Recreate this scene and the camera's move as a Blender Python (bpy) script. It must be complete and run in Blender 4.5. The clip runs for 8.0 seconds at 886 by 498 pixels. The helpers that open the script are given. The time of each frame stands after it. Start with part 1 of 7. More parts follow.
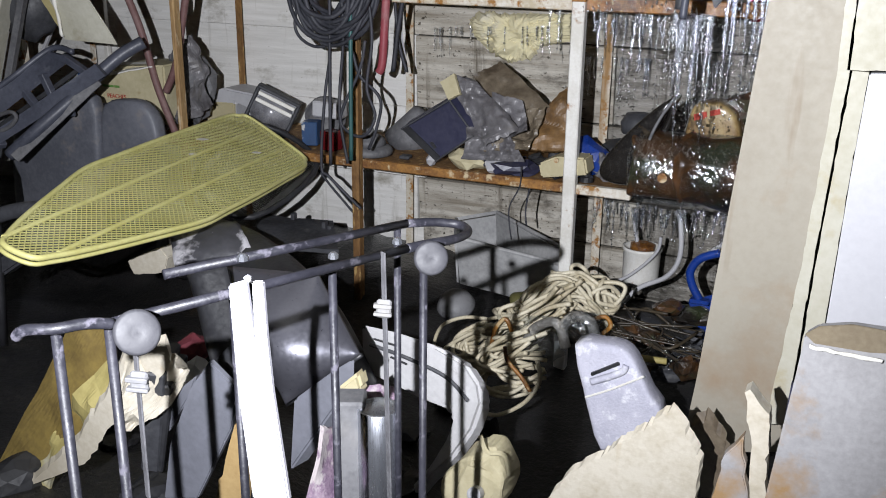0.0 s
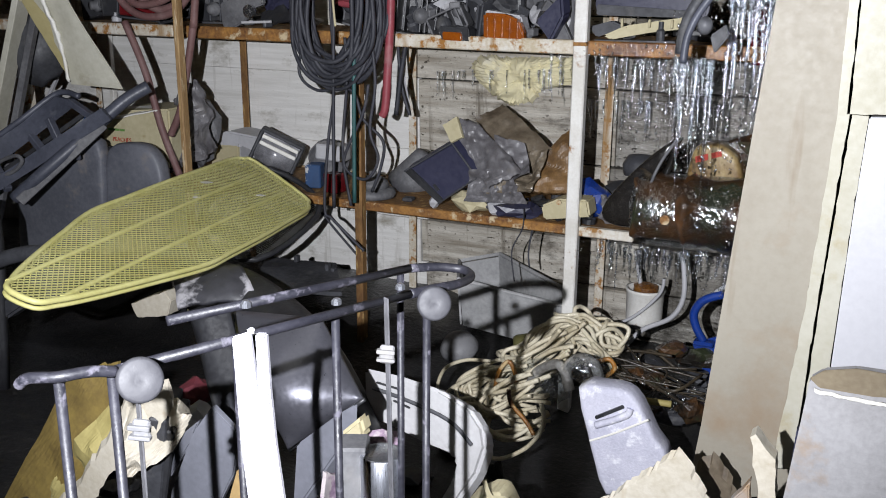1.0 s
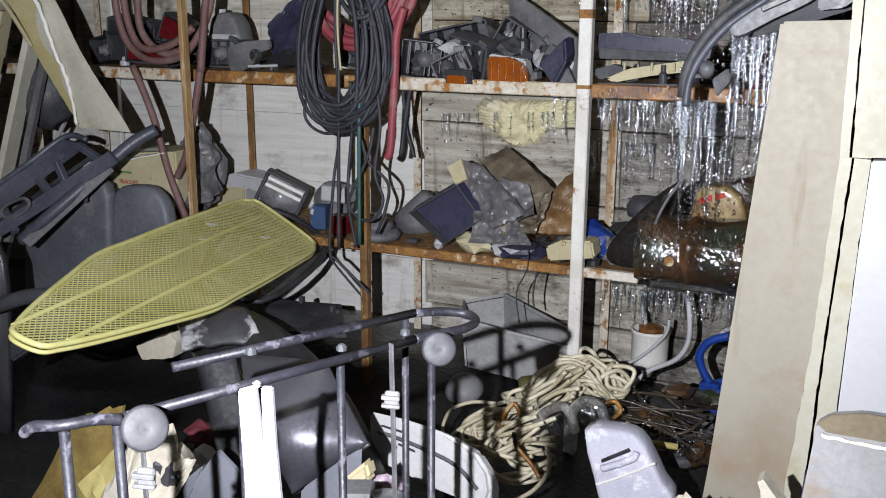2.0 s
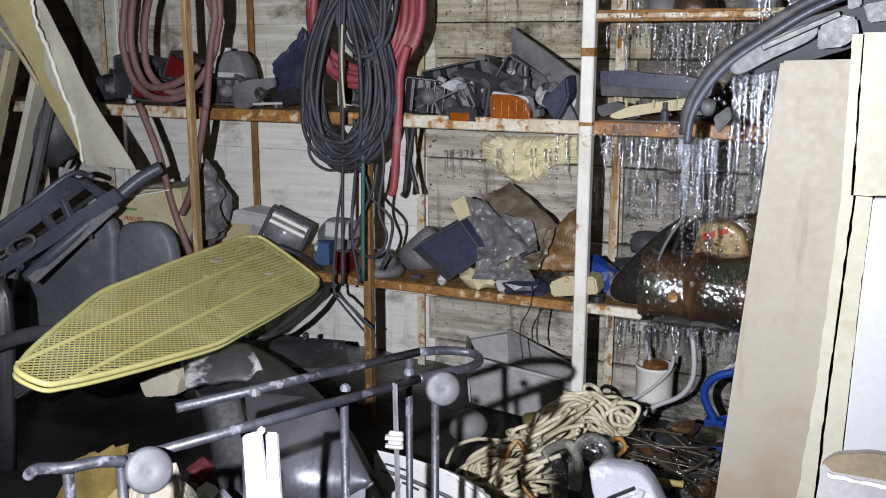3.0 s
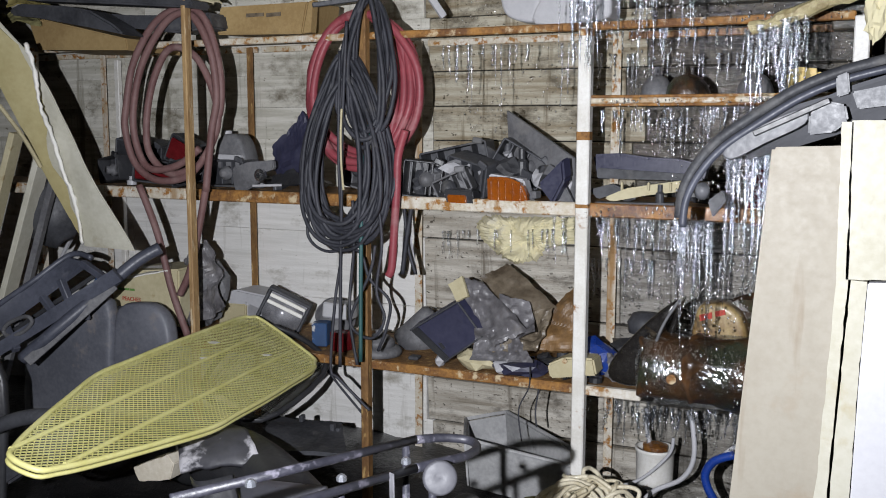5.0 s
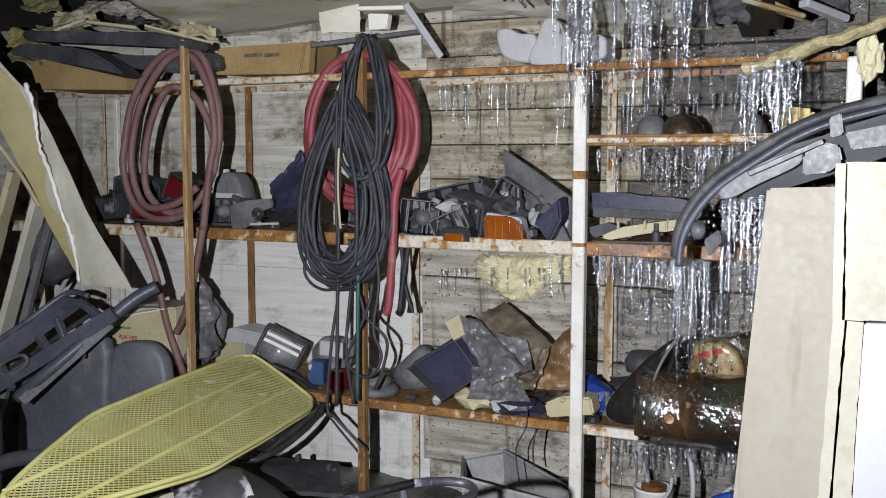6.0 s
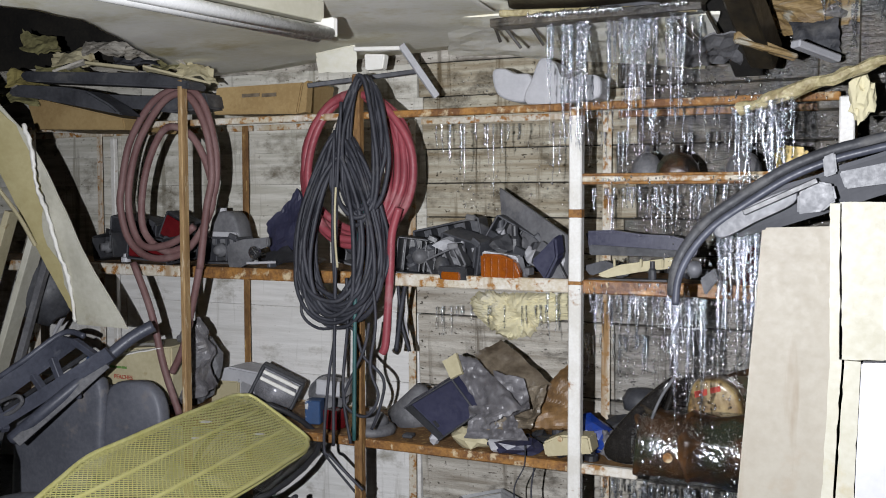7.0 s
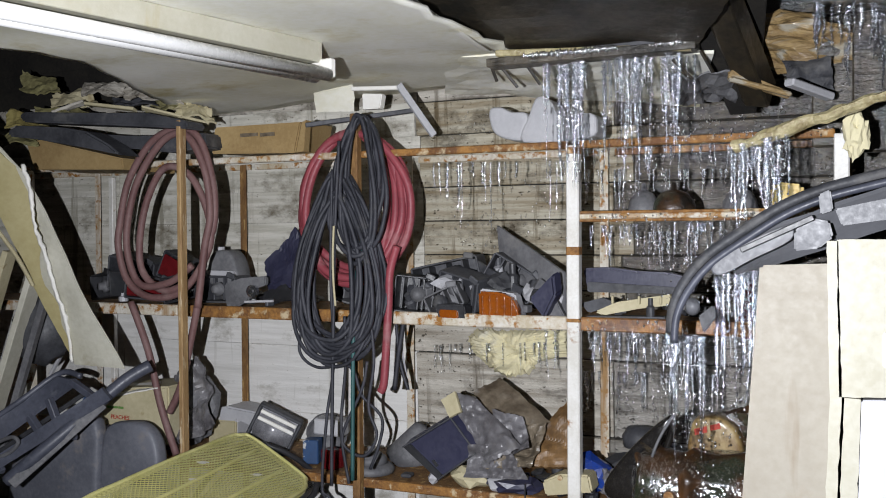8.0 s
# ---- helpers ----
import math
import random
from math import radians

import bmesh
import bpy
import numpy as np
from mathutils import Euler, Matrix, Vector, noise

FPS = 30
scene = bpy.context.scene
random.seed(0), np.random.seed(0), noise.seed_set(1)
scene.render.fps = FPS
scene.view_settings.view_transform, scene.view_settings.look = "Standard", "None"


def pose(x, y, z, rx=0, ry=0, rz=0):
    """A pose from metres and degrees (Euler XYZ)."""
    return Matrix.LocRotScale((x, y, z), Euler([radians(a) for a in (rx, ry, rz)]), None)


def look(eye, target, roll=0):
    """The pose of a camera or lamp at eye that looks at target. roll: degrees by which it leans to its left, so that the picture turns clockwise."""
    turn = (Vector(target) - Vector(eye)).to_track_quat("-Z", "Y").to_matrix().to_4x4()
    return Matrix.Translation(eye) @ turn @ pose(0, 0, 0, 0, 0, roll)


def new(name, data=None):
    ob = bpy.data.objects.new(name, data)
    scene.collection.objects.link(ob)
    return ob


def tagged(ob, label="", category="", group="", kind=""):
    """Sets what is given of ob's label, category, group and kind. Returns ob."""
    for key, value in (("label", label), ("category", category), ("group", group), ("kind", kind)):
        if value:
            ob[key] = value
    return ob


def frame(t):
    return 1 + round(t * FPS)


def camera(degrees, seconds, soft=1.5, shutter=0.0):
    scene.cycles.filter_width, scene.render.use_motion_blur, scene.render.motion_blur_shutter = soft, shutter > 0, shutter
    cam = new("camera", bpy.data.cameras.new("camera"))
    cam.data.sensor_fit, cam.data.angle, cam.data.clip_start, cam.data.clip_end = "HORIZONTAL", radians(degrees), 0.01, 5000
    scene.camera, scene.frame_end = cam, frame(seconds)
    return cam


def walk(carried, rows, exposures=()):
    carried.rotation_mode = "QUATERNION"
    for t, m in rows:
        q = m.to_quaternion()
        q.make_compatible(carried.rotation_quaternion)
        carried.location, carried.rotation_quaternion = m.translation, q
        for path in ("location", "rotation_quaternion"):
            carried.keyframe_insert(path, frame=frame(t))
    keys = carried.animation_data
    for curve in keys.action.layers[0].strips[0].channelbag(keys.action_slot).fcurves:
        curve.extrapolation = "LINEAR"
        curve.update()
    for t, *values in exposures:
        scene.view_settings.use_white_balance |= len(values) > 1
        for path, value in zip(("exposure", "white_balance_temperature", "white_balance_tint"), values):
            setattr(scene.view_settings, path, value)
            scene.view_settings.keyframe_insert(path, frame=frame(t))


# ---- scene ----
cam = camera(49.8, 8.0, soft=1.0)
EXPOSURES = [(0.0, -0.06), (2.0, -0.06), (3.5, 0.0), (8.0, 0.0)]
PATH = [
    (0, (0.236, 0.229, 1.494), (-0.54, 1.959, 0.858), 0.7),
    (0.5, (0.235, 0.229, 1.498), (-0.548, 1.969, 0.9), 0.6),
    (1, (0.236, 0.229, 1.501), (-0.557, 1.979, 0.944), 0.5),
    (1.5, (0.237, 0.229, 1.505), (-0.566, 1.986, 0.988), 0.4),
    (2, (0.237, 0.227, 1.51), (-0.574, 1.991, 1.031), 0.3),
    (3.5, (0.24, 0.223, 1.522), (-0.59, 2.004, 1.148), 0.1),
    (4, (0.241, 0.222, 1.526), (-0.592, 2.01, 1.193), 0.1),
    (4.5, (0.241, 0.221, 1.529), (-0.592, 2.016, 1.237), 0.1),
    (6, (0.242, 0.218, 1.542), (-0.588, 2.029, 1.362), 0.1),
    (6.5, (0.242, 0.216, 1.548), (-0.585, 2.031, 1.404), 0.0),
    (7, (0.242, 0.215, 1.552), (-0.583, 2.034, 1.445), -0.1),
    (7.5, (0.241, 0.211, 1.556), (-0.58, 2.033, 1.486), -0.2),
    (8, (0.241, 0.211, 1.558), (-0.579, 2.035, 1.526), -0.4),
]
walk(cam, [(t, look(eye, target, roll)) for t, eye, target, roll in PATH], EXPOSURES)

# ---- light: a hard video lamp held at the camera's left shoulder, in a dark room ----
world = bpy.data.worlds.new("night")
scene.world = world
world.use_nodes = True
world.node_tree.nodes["Background"].inputs[0].default_value = (0.55, 0.6, 0.75, 1)
world.node_tree.nodes["Background"].inputs[1].default_value = 0.0015
lamp_data = bpy.data.lights.new("video_lamp", "SPOT")
lamp_data.energy, lamp_data.color = 322.0, (0.95, 0.97, 1.03)
lamp_data.shadow_soft_size, lamp_data.spot_size, lamp_data.spot_blend = 0.007, radians(107), 1.0
lamp = new("video_lamp", lamp_data)
lamp.matrix_world = look((0.035, 0.12, 1.545), (-0.78, 2.6, 1.44))


# ---- materials ----
def mat(name, a, b, rough=0.6, metal=0.0, scale=6.0, fine=60.0, bump=0.3, spots=None, spot_scale=4.0, spot_at=0.55, spot_rough=0.85, coat=0.0, rough_b=None, stretch=(1, 1, 1), vary=0.0, dist=0.004, spot_soft=0.08, drips=None, drip_at=0.60):
    """Two tones mixed by broad and fine noise; spots: a third tone in patches (rust, dirt, dust)."""
    m = bpy.data.materials.new(name)
    m.use_nodes = True
    nt = m.node_tree
    n, ln = nt.nodes, nt.links.new
    bs = n["Principled BSDF"]
    geo = n.new("ShaderNodeNewGeometry")
    mp = n.new("ShaderNodeMapping")
    mp.inputs["Scale"].default_value = stretch
    ln(geo.outputs["Position"], mp.inputs["Vector"])

    def noise_node(s, detail=5.0, w=0.0):
        t = n.new("ShaderNodeTexNoise")
        t.inputs["Scale"].default_value, t.inputs["Detail"].default_value, t.inputs["Roughness"].default_value = s, detail, 0.62
        ln(mp.outputs[0], t.inputs["Vector"])
        return t

    def ramp(src, lo, hi):
        r = n.new("ShaderNodeMapRange")
        r.inputs["From Min"].default_value, r.inputs["From Max"].default_value = lo, hi
        ln(src, r.inputs["Value"])
        return r.outputs[0]

    def mix(fac, c1, c2):
        x = n.new("ShaderNodeMix")
        x.data_type = "RGBA"
        ln(fac, x.inputs[0])
        for c, s in ((c1, x.inputs[6]), (c2, x.inputs[7])):
            if isinstance(c, tuple):
                s.default_value = (*c, 1)
            else:
                ln(c, s)
        return x.outputs[2]

    big, small = noise_node(scale), noise_node(fine)
    both = n.new("ShaderNodeMath")
    both.operation = "ADD"
    ln(big.outputs[0], both.inputs[0])
    half = n.new("ShaderNodeMath")
    half.operation = "MULTIPLY"
    half.inputs[1].default_value = 0.5
    ln(small.outputs[0], half.inputs[0])
    ln(half.outputs[0], both.inputs[1])
    col = mix(ramp(both.outputs[0], 0.60, 0.90), a, b)
    if vary:
        inf = n.new("ShaderNodeObjectInfo")
        hsv = n.new("ShaderNodeHueSaturation")
        ln(ramp_value(nt, inf.outputs["Random"], 1 - vary, 1 + vary), hsv.inputs["Value"])
        ln(col, hsv.inputs["Color"])
        col = hsv.outputs[0]
    rg = ramp(small.outputs[0], 0.25, 0.75)
    rr = n.new("ShaderNodeMapRange")
    rr.inputs["To Min"].default_value, rr.inputs["To Max"].default_value = max(rough - 0.08, 0.02), rough_b if rough_b else min(rough + 0.12, 1)
    ln(rg, rr.inputs["Value"])
    rough_out = rr.outputs[0]
    if spots:
        sp = noise_node(spot_scale, 8.0)
        f = ramp(sp.outputs[0], spot_at, spot_at + spot_soft)
        col = mix(f, col, spots)
        x = n.new("ShaderNodeMix")
        ln(f, x.inputs[0])
        ln(rough_out, x.inputs[2])
        x.inputs[3].default_value = spot_rough
        rough_out = x.outputs[0]
        if metal:
            y = n.new("ShaderNodeMapRange")
            y.inputs["To Min"].default_value, y.inputs["To Max"].default_value = metal, 0.0
            ln(f, y.inputs["Value"])
            ln(y.outputs[0], bs.inputs["Metallic"])
    if drips:
        mp2 = n.new("ShaderNodeMapping")
        mp2.inputs["Scale"].default_value = (9.0, 9.0, 0.9)
        ln(geo.outputs["Position"], mp2.inputs["Vector"])
        dn = n.new("ShaderNodeTexNoise")
        dn.inputs["Scale"].default_value, dn.inputs["Detail"].default_value = 2.2, 6.0
        ln(mp2.outputs[0], dn.inputs["Vector"])
        col = mix(ramp(dn.outputs[0], drip_at, drip_at + 0.14), col, drips)
    ln(col, bs.inputs["Base Color"])
    ln(rough_out, bs.inputs["Roughness"])
    if metal and not spots:
        bs.inputs["Metallic"].default_value = metal
    bs.inputs["Coat Weight"].default_value = coat
    bs.inputs["Coat Roughness"].default_value = 0.08
    bp = n.new("ShaderNodeBump")
    bp.inputs["Strength"].default_value, bp.inputs["Distance"].default_value = bump, dist
    ln(both.outputs[0], bp.inputs["Height"])
    ln(bp.outputs[0], bs.inputs["Normal"])
    if coat:
        ln(bp.outputs[0], bs.inputs["Coat Normal"])
    return m


def ramp_value(nt, src, lo, hi):
    r = nt.nodes.new("ShaderNodeMapRange")
    r.inputs["To Min"].default_value, r.inputs["To Max"].default_value = lo, hi
    nt.links.new(src, r.inputs["Value"])
    return r.outputs[0]


def ice_mat(name, clear, tint, rough=0.2, bump=0.8, scale=90.0):
    """Clear ice: mostly see-through, with a lumpy wet gloss."""
    m = bpy.data.materials.new(name)
    m.use_nodes = True
    nt = m.node_tree
    n, ln = nt.nodes, nt.links.new
    n.remove(n["Principled BSDF"])
    gl, tr, mx = n.new("ShaderNodeBsdfGlossy"), n.new("ShaderNodeBsdfTransparent"), n.new("ShaderNodeMixShader")
    gl.inputs["Color"].default_value, gl.inputs["Roughness"].default_value = (*tint, 1), rough
    tr.inputs["Color"].default_value = (0.93, 0.95, 0.97, 1)
    mx.inputs[0].default_value = clear
    ln(gl.outputs[0], mx.inputs[1])
    ln(tr.outputs[0], mx.inputs[2])
    ln(mx.outputs[0], n["Material Output"].inputs[0])
    geo, t, bp = n.new("ShaderNodeNewGeometry"), n.new("ShaderNodeTexNoise"), n.new("ShaderNodeBump")
    t.inputs["Scale"].default_value, t.inputs["Detail"].default_value = scale, 2.0
    ln(geo.outputs["Position"], t.inputs["Vector"])
    ln(t.outputs[0], bp.inputs["Height"])
    bp.inputs["Strength"].default_value, bp.inputs["Distance"].default_value = bump, 0.01
    ln(bp.outputs[0], gl.inputs["Normal"])
    return m


RUST = (0.27, 0.115, 0.022)


def board_mat(name, pale, dark, mould, blotch=0.52, drip=0.58, speck=0.66, rough=0.75, coat=0.0, bump=0.5):
    """Old painted boards: long grain, mould blotches, vertical runs and specks; each board is shifted by its own random."""
    m = bpy.data.materials.new(name)
    m.use_nodes = True
    nt = m.node_tree
    n, ln = nt.nodes, nt.links.new
    bs = n["Principled BSDF"]
    geo, inf = n.new("ShaderNodeNewGeometry"), n.new("ShaderNodeObjectInfo")
    shift = n.new("ShaderNodeVectorMath")
    shift.operation = "MULTIPLY_ADD"
    shift.inputs[0].default_value, shift.inputs[2].default_value = (7.3, 0.0, 3.1), (0, 0, 0)
    ln(inf.outputs["Random"], shift.inputs[1])
    ln(geo.outputs["Position"], shift.inputs[2])

    def layer(src, stretch, s, detail, lo, hi, rough_n=0.65):
        mp, t, r = n.new("ShaderNodeMapping"), n.new("ShaderNodeTexNoise"), n.new("ShaderNodeMapRange")
        mp.inputs["Scale"].default_value = stretch
        t.inputs["Scale"].default_value, t.inputs["Detail"].default_value, t.inputs["Roughness"].default_value = s, detail, rough_n
        r.inputs["From Min"].default_value, r.inputs["From Max"].default_value = lo, hi
        ln(src, mp.inputs["Vector"])
        ln(mp.outputs[0], t.inputs["Vector"])
        ln(t.outputs[0], r.inputs["Value"])
        return r.outputs[0], t.outputs[0]

    def mix(fac, c1, c2):
        x = n.new("ShaderNodeMix")
        x.data_type = "RGBA"
        ln(fac, x.inputs[0])
        for c, q in ((c1, x.inputs[6]), (c2, x.inputs[7])):
            if isinstance(c, tuple):
                q.default_value = (*c, 1)
            else:
                ln(c, q)
        return x.outputs[2]

    own, pos = shift.outputs[0], geo.outputs["Position"]
    grain, gsrc = layer(own, (1.0, 1.0, 16.0), 3.2, 9.0, 0.36, 0.68)
    cloud, _ = layer(own, (1.0, 1.0, 1.6), 5.0, 9.0, blotch, blotch + 0.16, 0.7)
    runs, _ = layer(pos, (16.0, 1.0, 1.1), 1.5, 7.0, drip, drip + 0.12)
    specks, ssrc = layer(pos, (1.0, 1.0, 1.7), 55.0, 3.0, speck, speck + 0.06)
    col = mix(grain, pale, dark)
    mid = tuple(0.45 * p + 0.55 * q for p, q in zip(mould, dark))
    col = mix(runs, col, mid)
    col = mix(cloud, col, mould)
    col = mix(specks, col, mould)
    ln(col, bs.inputs["Base Color"])
    bs.inputs["Roughness"].default_value = rough
    bs.inputs["Coat Weight"].default_value, bs.inputs["Coat Roughness"].default_value = coat, 0.12
    add, bp = n.new("ShaderNodeMath"), n.new("ShaderNodeBump")
    add.operation = "ADD"
    ln(gsrc, add.inputs[0])
    ln(ssrc, add.inputs[1])
    bp.inputs["Strength"].default_value, bp.inputs["Distance"].default_value = bump, 0.004
    ln(add.outputs[0], bp.inputs["Height"])
    ln(bp.outputs[0], bs.inputs["Normal"])
    if coat:
        ln(bp.outputs[0], bs.inputs["Coat Normal"])
    return m


M_WALL = board_mat("whitewashed_boards", (0.78, 0.77, 0.75), (0.60, 0.59, 0.56), (0.30, 0.28, 0.235), 0.56, 0.57, 0.70, bump=0.35)
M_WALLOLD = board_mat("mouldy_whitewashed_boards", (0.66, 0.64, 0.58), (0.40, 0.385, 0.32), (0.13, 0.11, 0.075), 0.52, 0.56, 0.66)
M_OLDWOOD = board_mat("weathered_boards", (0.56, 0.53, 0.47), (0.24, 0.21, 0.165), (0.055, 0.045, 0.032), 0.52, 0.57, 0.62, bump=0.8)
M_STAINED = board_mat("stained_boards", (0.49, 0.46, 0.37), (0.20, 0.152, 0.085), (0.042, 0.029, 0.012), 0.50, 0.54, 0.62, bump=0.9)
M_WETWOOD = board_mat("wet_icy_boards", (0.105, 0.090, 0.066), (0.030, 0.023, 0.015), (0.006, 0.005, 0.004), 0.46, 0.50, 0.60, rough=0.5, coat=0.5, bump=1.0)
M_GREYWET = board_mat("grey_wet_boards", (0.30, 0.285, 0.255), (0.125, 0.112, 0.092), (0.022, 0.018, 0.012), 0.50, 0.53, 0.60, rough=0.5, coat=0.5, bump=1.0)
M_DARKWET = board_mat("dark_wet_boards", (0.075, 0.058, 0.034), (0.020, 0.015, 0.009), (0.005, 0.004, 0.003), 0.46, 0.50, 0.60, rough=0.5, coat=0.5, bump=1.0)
M_WHITE_STEEL = mat("white_painted_steel", (0.74, 0.73, 0.70), (0.60, 0.58, 0.53), 0.45, scale=10, fine=120, bump=0.2, spots=RUST, spot_scale=14, spot_at=0.62)
M_RUSTY_WHITE = mat("rusted_white_steel", (0.66, 0.63, 0.57), (0.47, 0.40, 0.28), 0.55, scale=12, fine=120, bump=0.5, spots=(0.30, 0.135, 0.028), spot_scale=38, spot_at=0.51, spot_soft=0.10, drips=(0.30, 0.17, 0.06), drip_at=0.56)
M_RUST = mat("rusted_steel", (0.34, 0.165, 0.04), (0.13, 0.055, 0.018), 0.7, scale=22, fine=140, bump=0.7, spots=(0.52, 0.42, 0.27), spot_scale=30, spot_at=0.55, spot_soft=0.10)
M_WETRUST = mat("wet_rusted_steel", (0.33, 0.145, 0.026), (0.095, 0.036, 0.012), 0.4, scale=18, fine=140, bump=0.8, coat=0.5, spots=(0.46, 0.34, 0.18), spot_scale=32, spot_at=0.58)
M_WOOD = mat("raw_wood", (0.42, 0.28, 0.13), (0.25, 0.15, 0.065), 0.7, scale=12, fine=90, bump=0.5, spots=(0.52, 0.42, 0.28), spot_scale=30, spot_at=0.58, stretch=(3, 3, 0.4))
M_BROWN = mat("brown_rusted_post", (0.25, 0.135, 0.045), (0.12, 0.058, 0.020), 0.7, scale=14, fine=110, bump=0.5, spots=(0.42, 0.28, 0.11), spot_scale=26, spot_at=0.57, stretch=(2, 2, 0.6))
M_CEIL = mat("stained_ceiling_panel", (0.88, 0.87, 0.81), (0.77, 0.75, 0.62), 0.65, scale=2.0, fine=40, bump=0.15, spots=(0.50, 0.42, 0.18), spot_scale=3.0, spot_at=0.535, spot_soft=0.16)
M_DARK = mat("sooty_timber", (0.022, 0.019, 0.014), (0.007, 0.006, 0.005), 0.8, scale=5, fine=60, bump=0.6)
M_FLOOR = mat("black_muck", (0.022, 0.021, 0.021), (0.010, 0.010, 0.011), 0.35, scale=7, fine=70, bump=0.9, coat=0.25, dist=0.01)
M_BEIGE = mat("beige_board", (0.305, 0.28, 0.23), (0.275, 0.248, 0.20), 0.6, scale=4, fine=80, bump=0.15, spots=(0.235, 0.150, 0.080), spot_scale=3.0, spot_at=0.52, spot_soft=0.22, drips=(0.20, 0.150, 0.095), drip_at=0.64)
M_TRIM = mat("white_paint", (0.80, 0.79, 0.75), (0.74, 0.72, 0.66), 0.5, scale=5, fine=70, bump=0.2, spots=(0.62, 0.52, 0.33), spot_scale=4, spot_at=0.66, spot_soft=0.15)
M_GREYWHITE = mat("grey_white_laminate", (0.52, 0.52, 0.55), (0.46, 0.46, 0.49), 0.5, scale=3, fine=70, bump=0.12)
M_MUDBOARD = mat("water_stained_grey_board", (0.34, 0.335, 0.345), (0.24, 0.235, 0.24), 0.75, scale=5, fine=90, bump=0.3, spots=(0.30, 0.19, 0.09), spot_scale=3.0, spot_at=0.60, spot_soft=0.1)
M_YELLOW = mat("yellow_enamel", (0.68, 0.65, 0.29), (0.58, 0.545, 0.20), 0.45, scale=9, fine=120, bump=0.15, spots=(0.30, 0.14, 0.03), spot_scale=8, spot_at=0.70)
M_BLACK = mat("dusty_black_plastic", (0.018, 0.018, 0.021), (0.035, 0.036, 0.040), 0.40, scale=7, fine=90, bump=0.2, spots=(0.12, 0.12, 0.12), spot_scale=5, spot_at=0.60, spot_soft=0.2)
M_GLOSS = mat("glossy_black_plastic", (0.105, 0.105, 0.125), (0.14, 0.14, 0.165), 0.33, metal=0.6, scale=5, fine=150, bump=0.05, coat=0.25)
M_PAINTTUBE = mat("scuffed_black_paint", (0.014, 0.014, 0.020), (0.030, 0.030, 0.040), 0.45, scale=16, fine=130, bump=0.3, spots=(0.095, 0.09, 0.115), spot_scale=44, spot_at=0.57)
M_GREY = mat("dusty_grey_plastic", (0.17, 0.17, 0.178), (0.085, 0.085, 0.092), 0.6, scale=6, fine=80, bump=0.2, spots=(0.24, 0.23, 0.22), spot_scale=9, spot_at=0.58, spot_soft=0.2)
M_DGREY = mat("dark_grey_plastic", (0.065, 0.067, 0.076), (0.028, 0.029, 0.034), 0.55, scale=6, fine=80, bump=0.25, spots=(0.15, 0.146, 0.142), spot_scale=11, spot_at=0.57, spot_soft=0.2)
M_LGREY = mat("pale_grey_plastic", (0.46, 0.46, 0.48), (0.38, 0.38, 0.40), 0.45, scale=6, fine=80, bump=0.15)
M_SEAT = mat("dusty_bluish_panel", (0.155, 0.16, 0.185), (0.095, 0.10, 0.12), 0.5, scale=4, fine=80, bump=0.15, spots=(0.25, 0.22, 0.20), spot_scale=6, spot_at=0.62, spot_soft=0.12)
M_BLUEGREY = mat("dusty_bluish_plastic", (0.090, 0.096, 0.125), (0.046, 0.050, 0.068), 0.42, scale=6, fine=80, bump=0.2, spots=(0.20, 0.205, 0.23), spot_scale=9, spot_at=0.60, spot_soft=0.2)
M_DULLWHITE = mat("dirty_white_plastic", (0.58, 0.575, 0.585), (0.47, 0.465, 0.475), 0.5, scale=7, fine=90, bump=0.2, spots=(0.22, 0.21, 0.20), spot_scale=8, spot_at=0.64, spot_soft=0.12)
M_ICEROPE = mat("dirty_iced_rope", (0.20, 0.195, 0.185), (0.09, 0.085, 0.075), 0.3, scale=24, fine=110, bump=1.0, coat=0.8, spots=(0.34, 0.32, 0.28), spot_scale=30, spot_at=0.58, dist=0.008)
M_CRUST = mat("dirty_ice_crust", (0.50, 0.44, 0.25), (0.24, 0.19, 0.09), 0.35, scale=20, fine=110, bump=1.0, coat=0.8, dist=0.008)
M_OLIVE = mat("olive_stained_insulation", (0.27, 0.25, 0.11), (0.13, 0.115, 0.05), 0.8, scale=9, fine=80, bump=0.8, spots=(0.42, 0.38, 0.22), spot_scale=9, spot_at=0.58)
M_OCHRE = mat("ochre_stained_card", (0.23, 0.165, 0.045), (0.13, 0.088, 0.025), 0.7, scale=6, fine=70, bump=0.4, spots=(0.36, 0.30, 0.12), spot_scale=6, spot_at=0.60)
M_NAVY = mat("navy_vinyl", (0.024, 0.025, 0.052), (0.040, 0.041, 0.074), 0.36, scale=7, fine=90, bump=0.15, spots=(0.10, 0.10, 0.145), spot_scale=6, spot_at=0.62, spot_soft=0.15)
M_RUBBER = mat("black_rubber_cable", (0.018, 0.019, 0.026), (0.042, 0.043, 0.054), 0.6, scale=12, fine=120, bump=0.25, spots=(0.085, 0.082, 0.085), spot_scale=16, spot_at=0.60, spot_soft=0.15)
M_GREENCABLE = mat("dark_green_cable", (0.02, 0.07, 0.07), (0.03, 0.10, 0.10), 0.5, scale=10, fine=120, bump=0.2)
M_RED = mat("red_rubber_hose", (0.29, 0.055, 0.07), (0.21, 0.04, 0.052), 0.5, scale=7, fine=100, bump=0.15, spots=(0.36, 0.20, 0.20), spot_scale=8, spot_at=0.55, spot_soft=0.2)
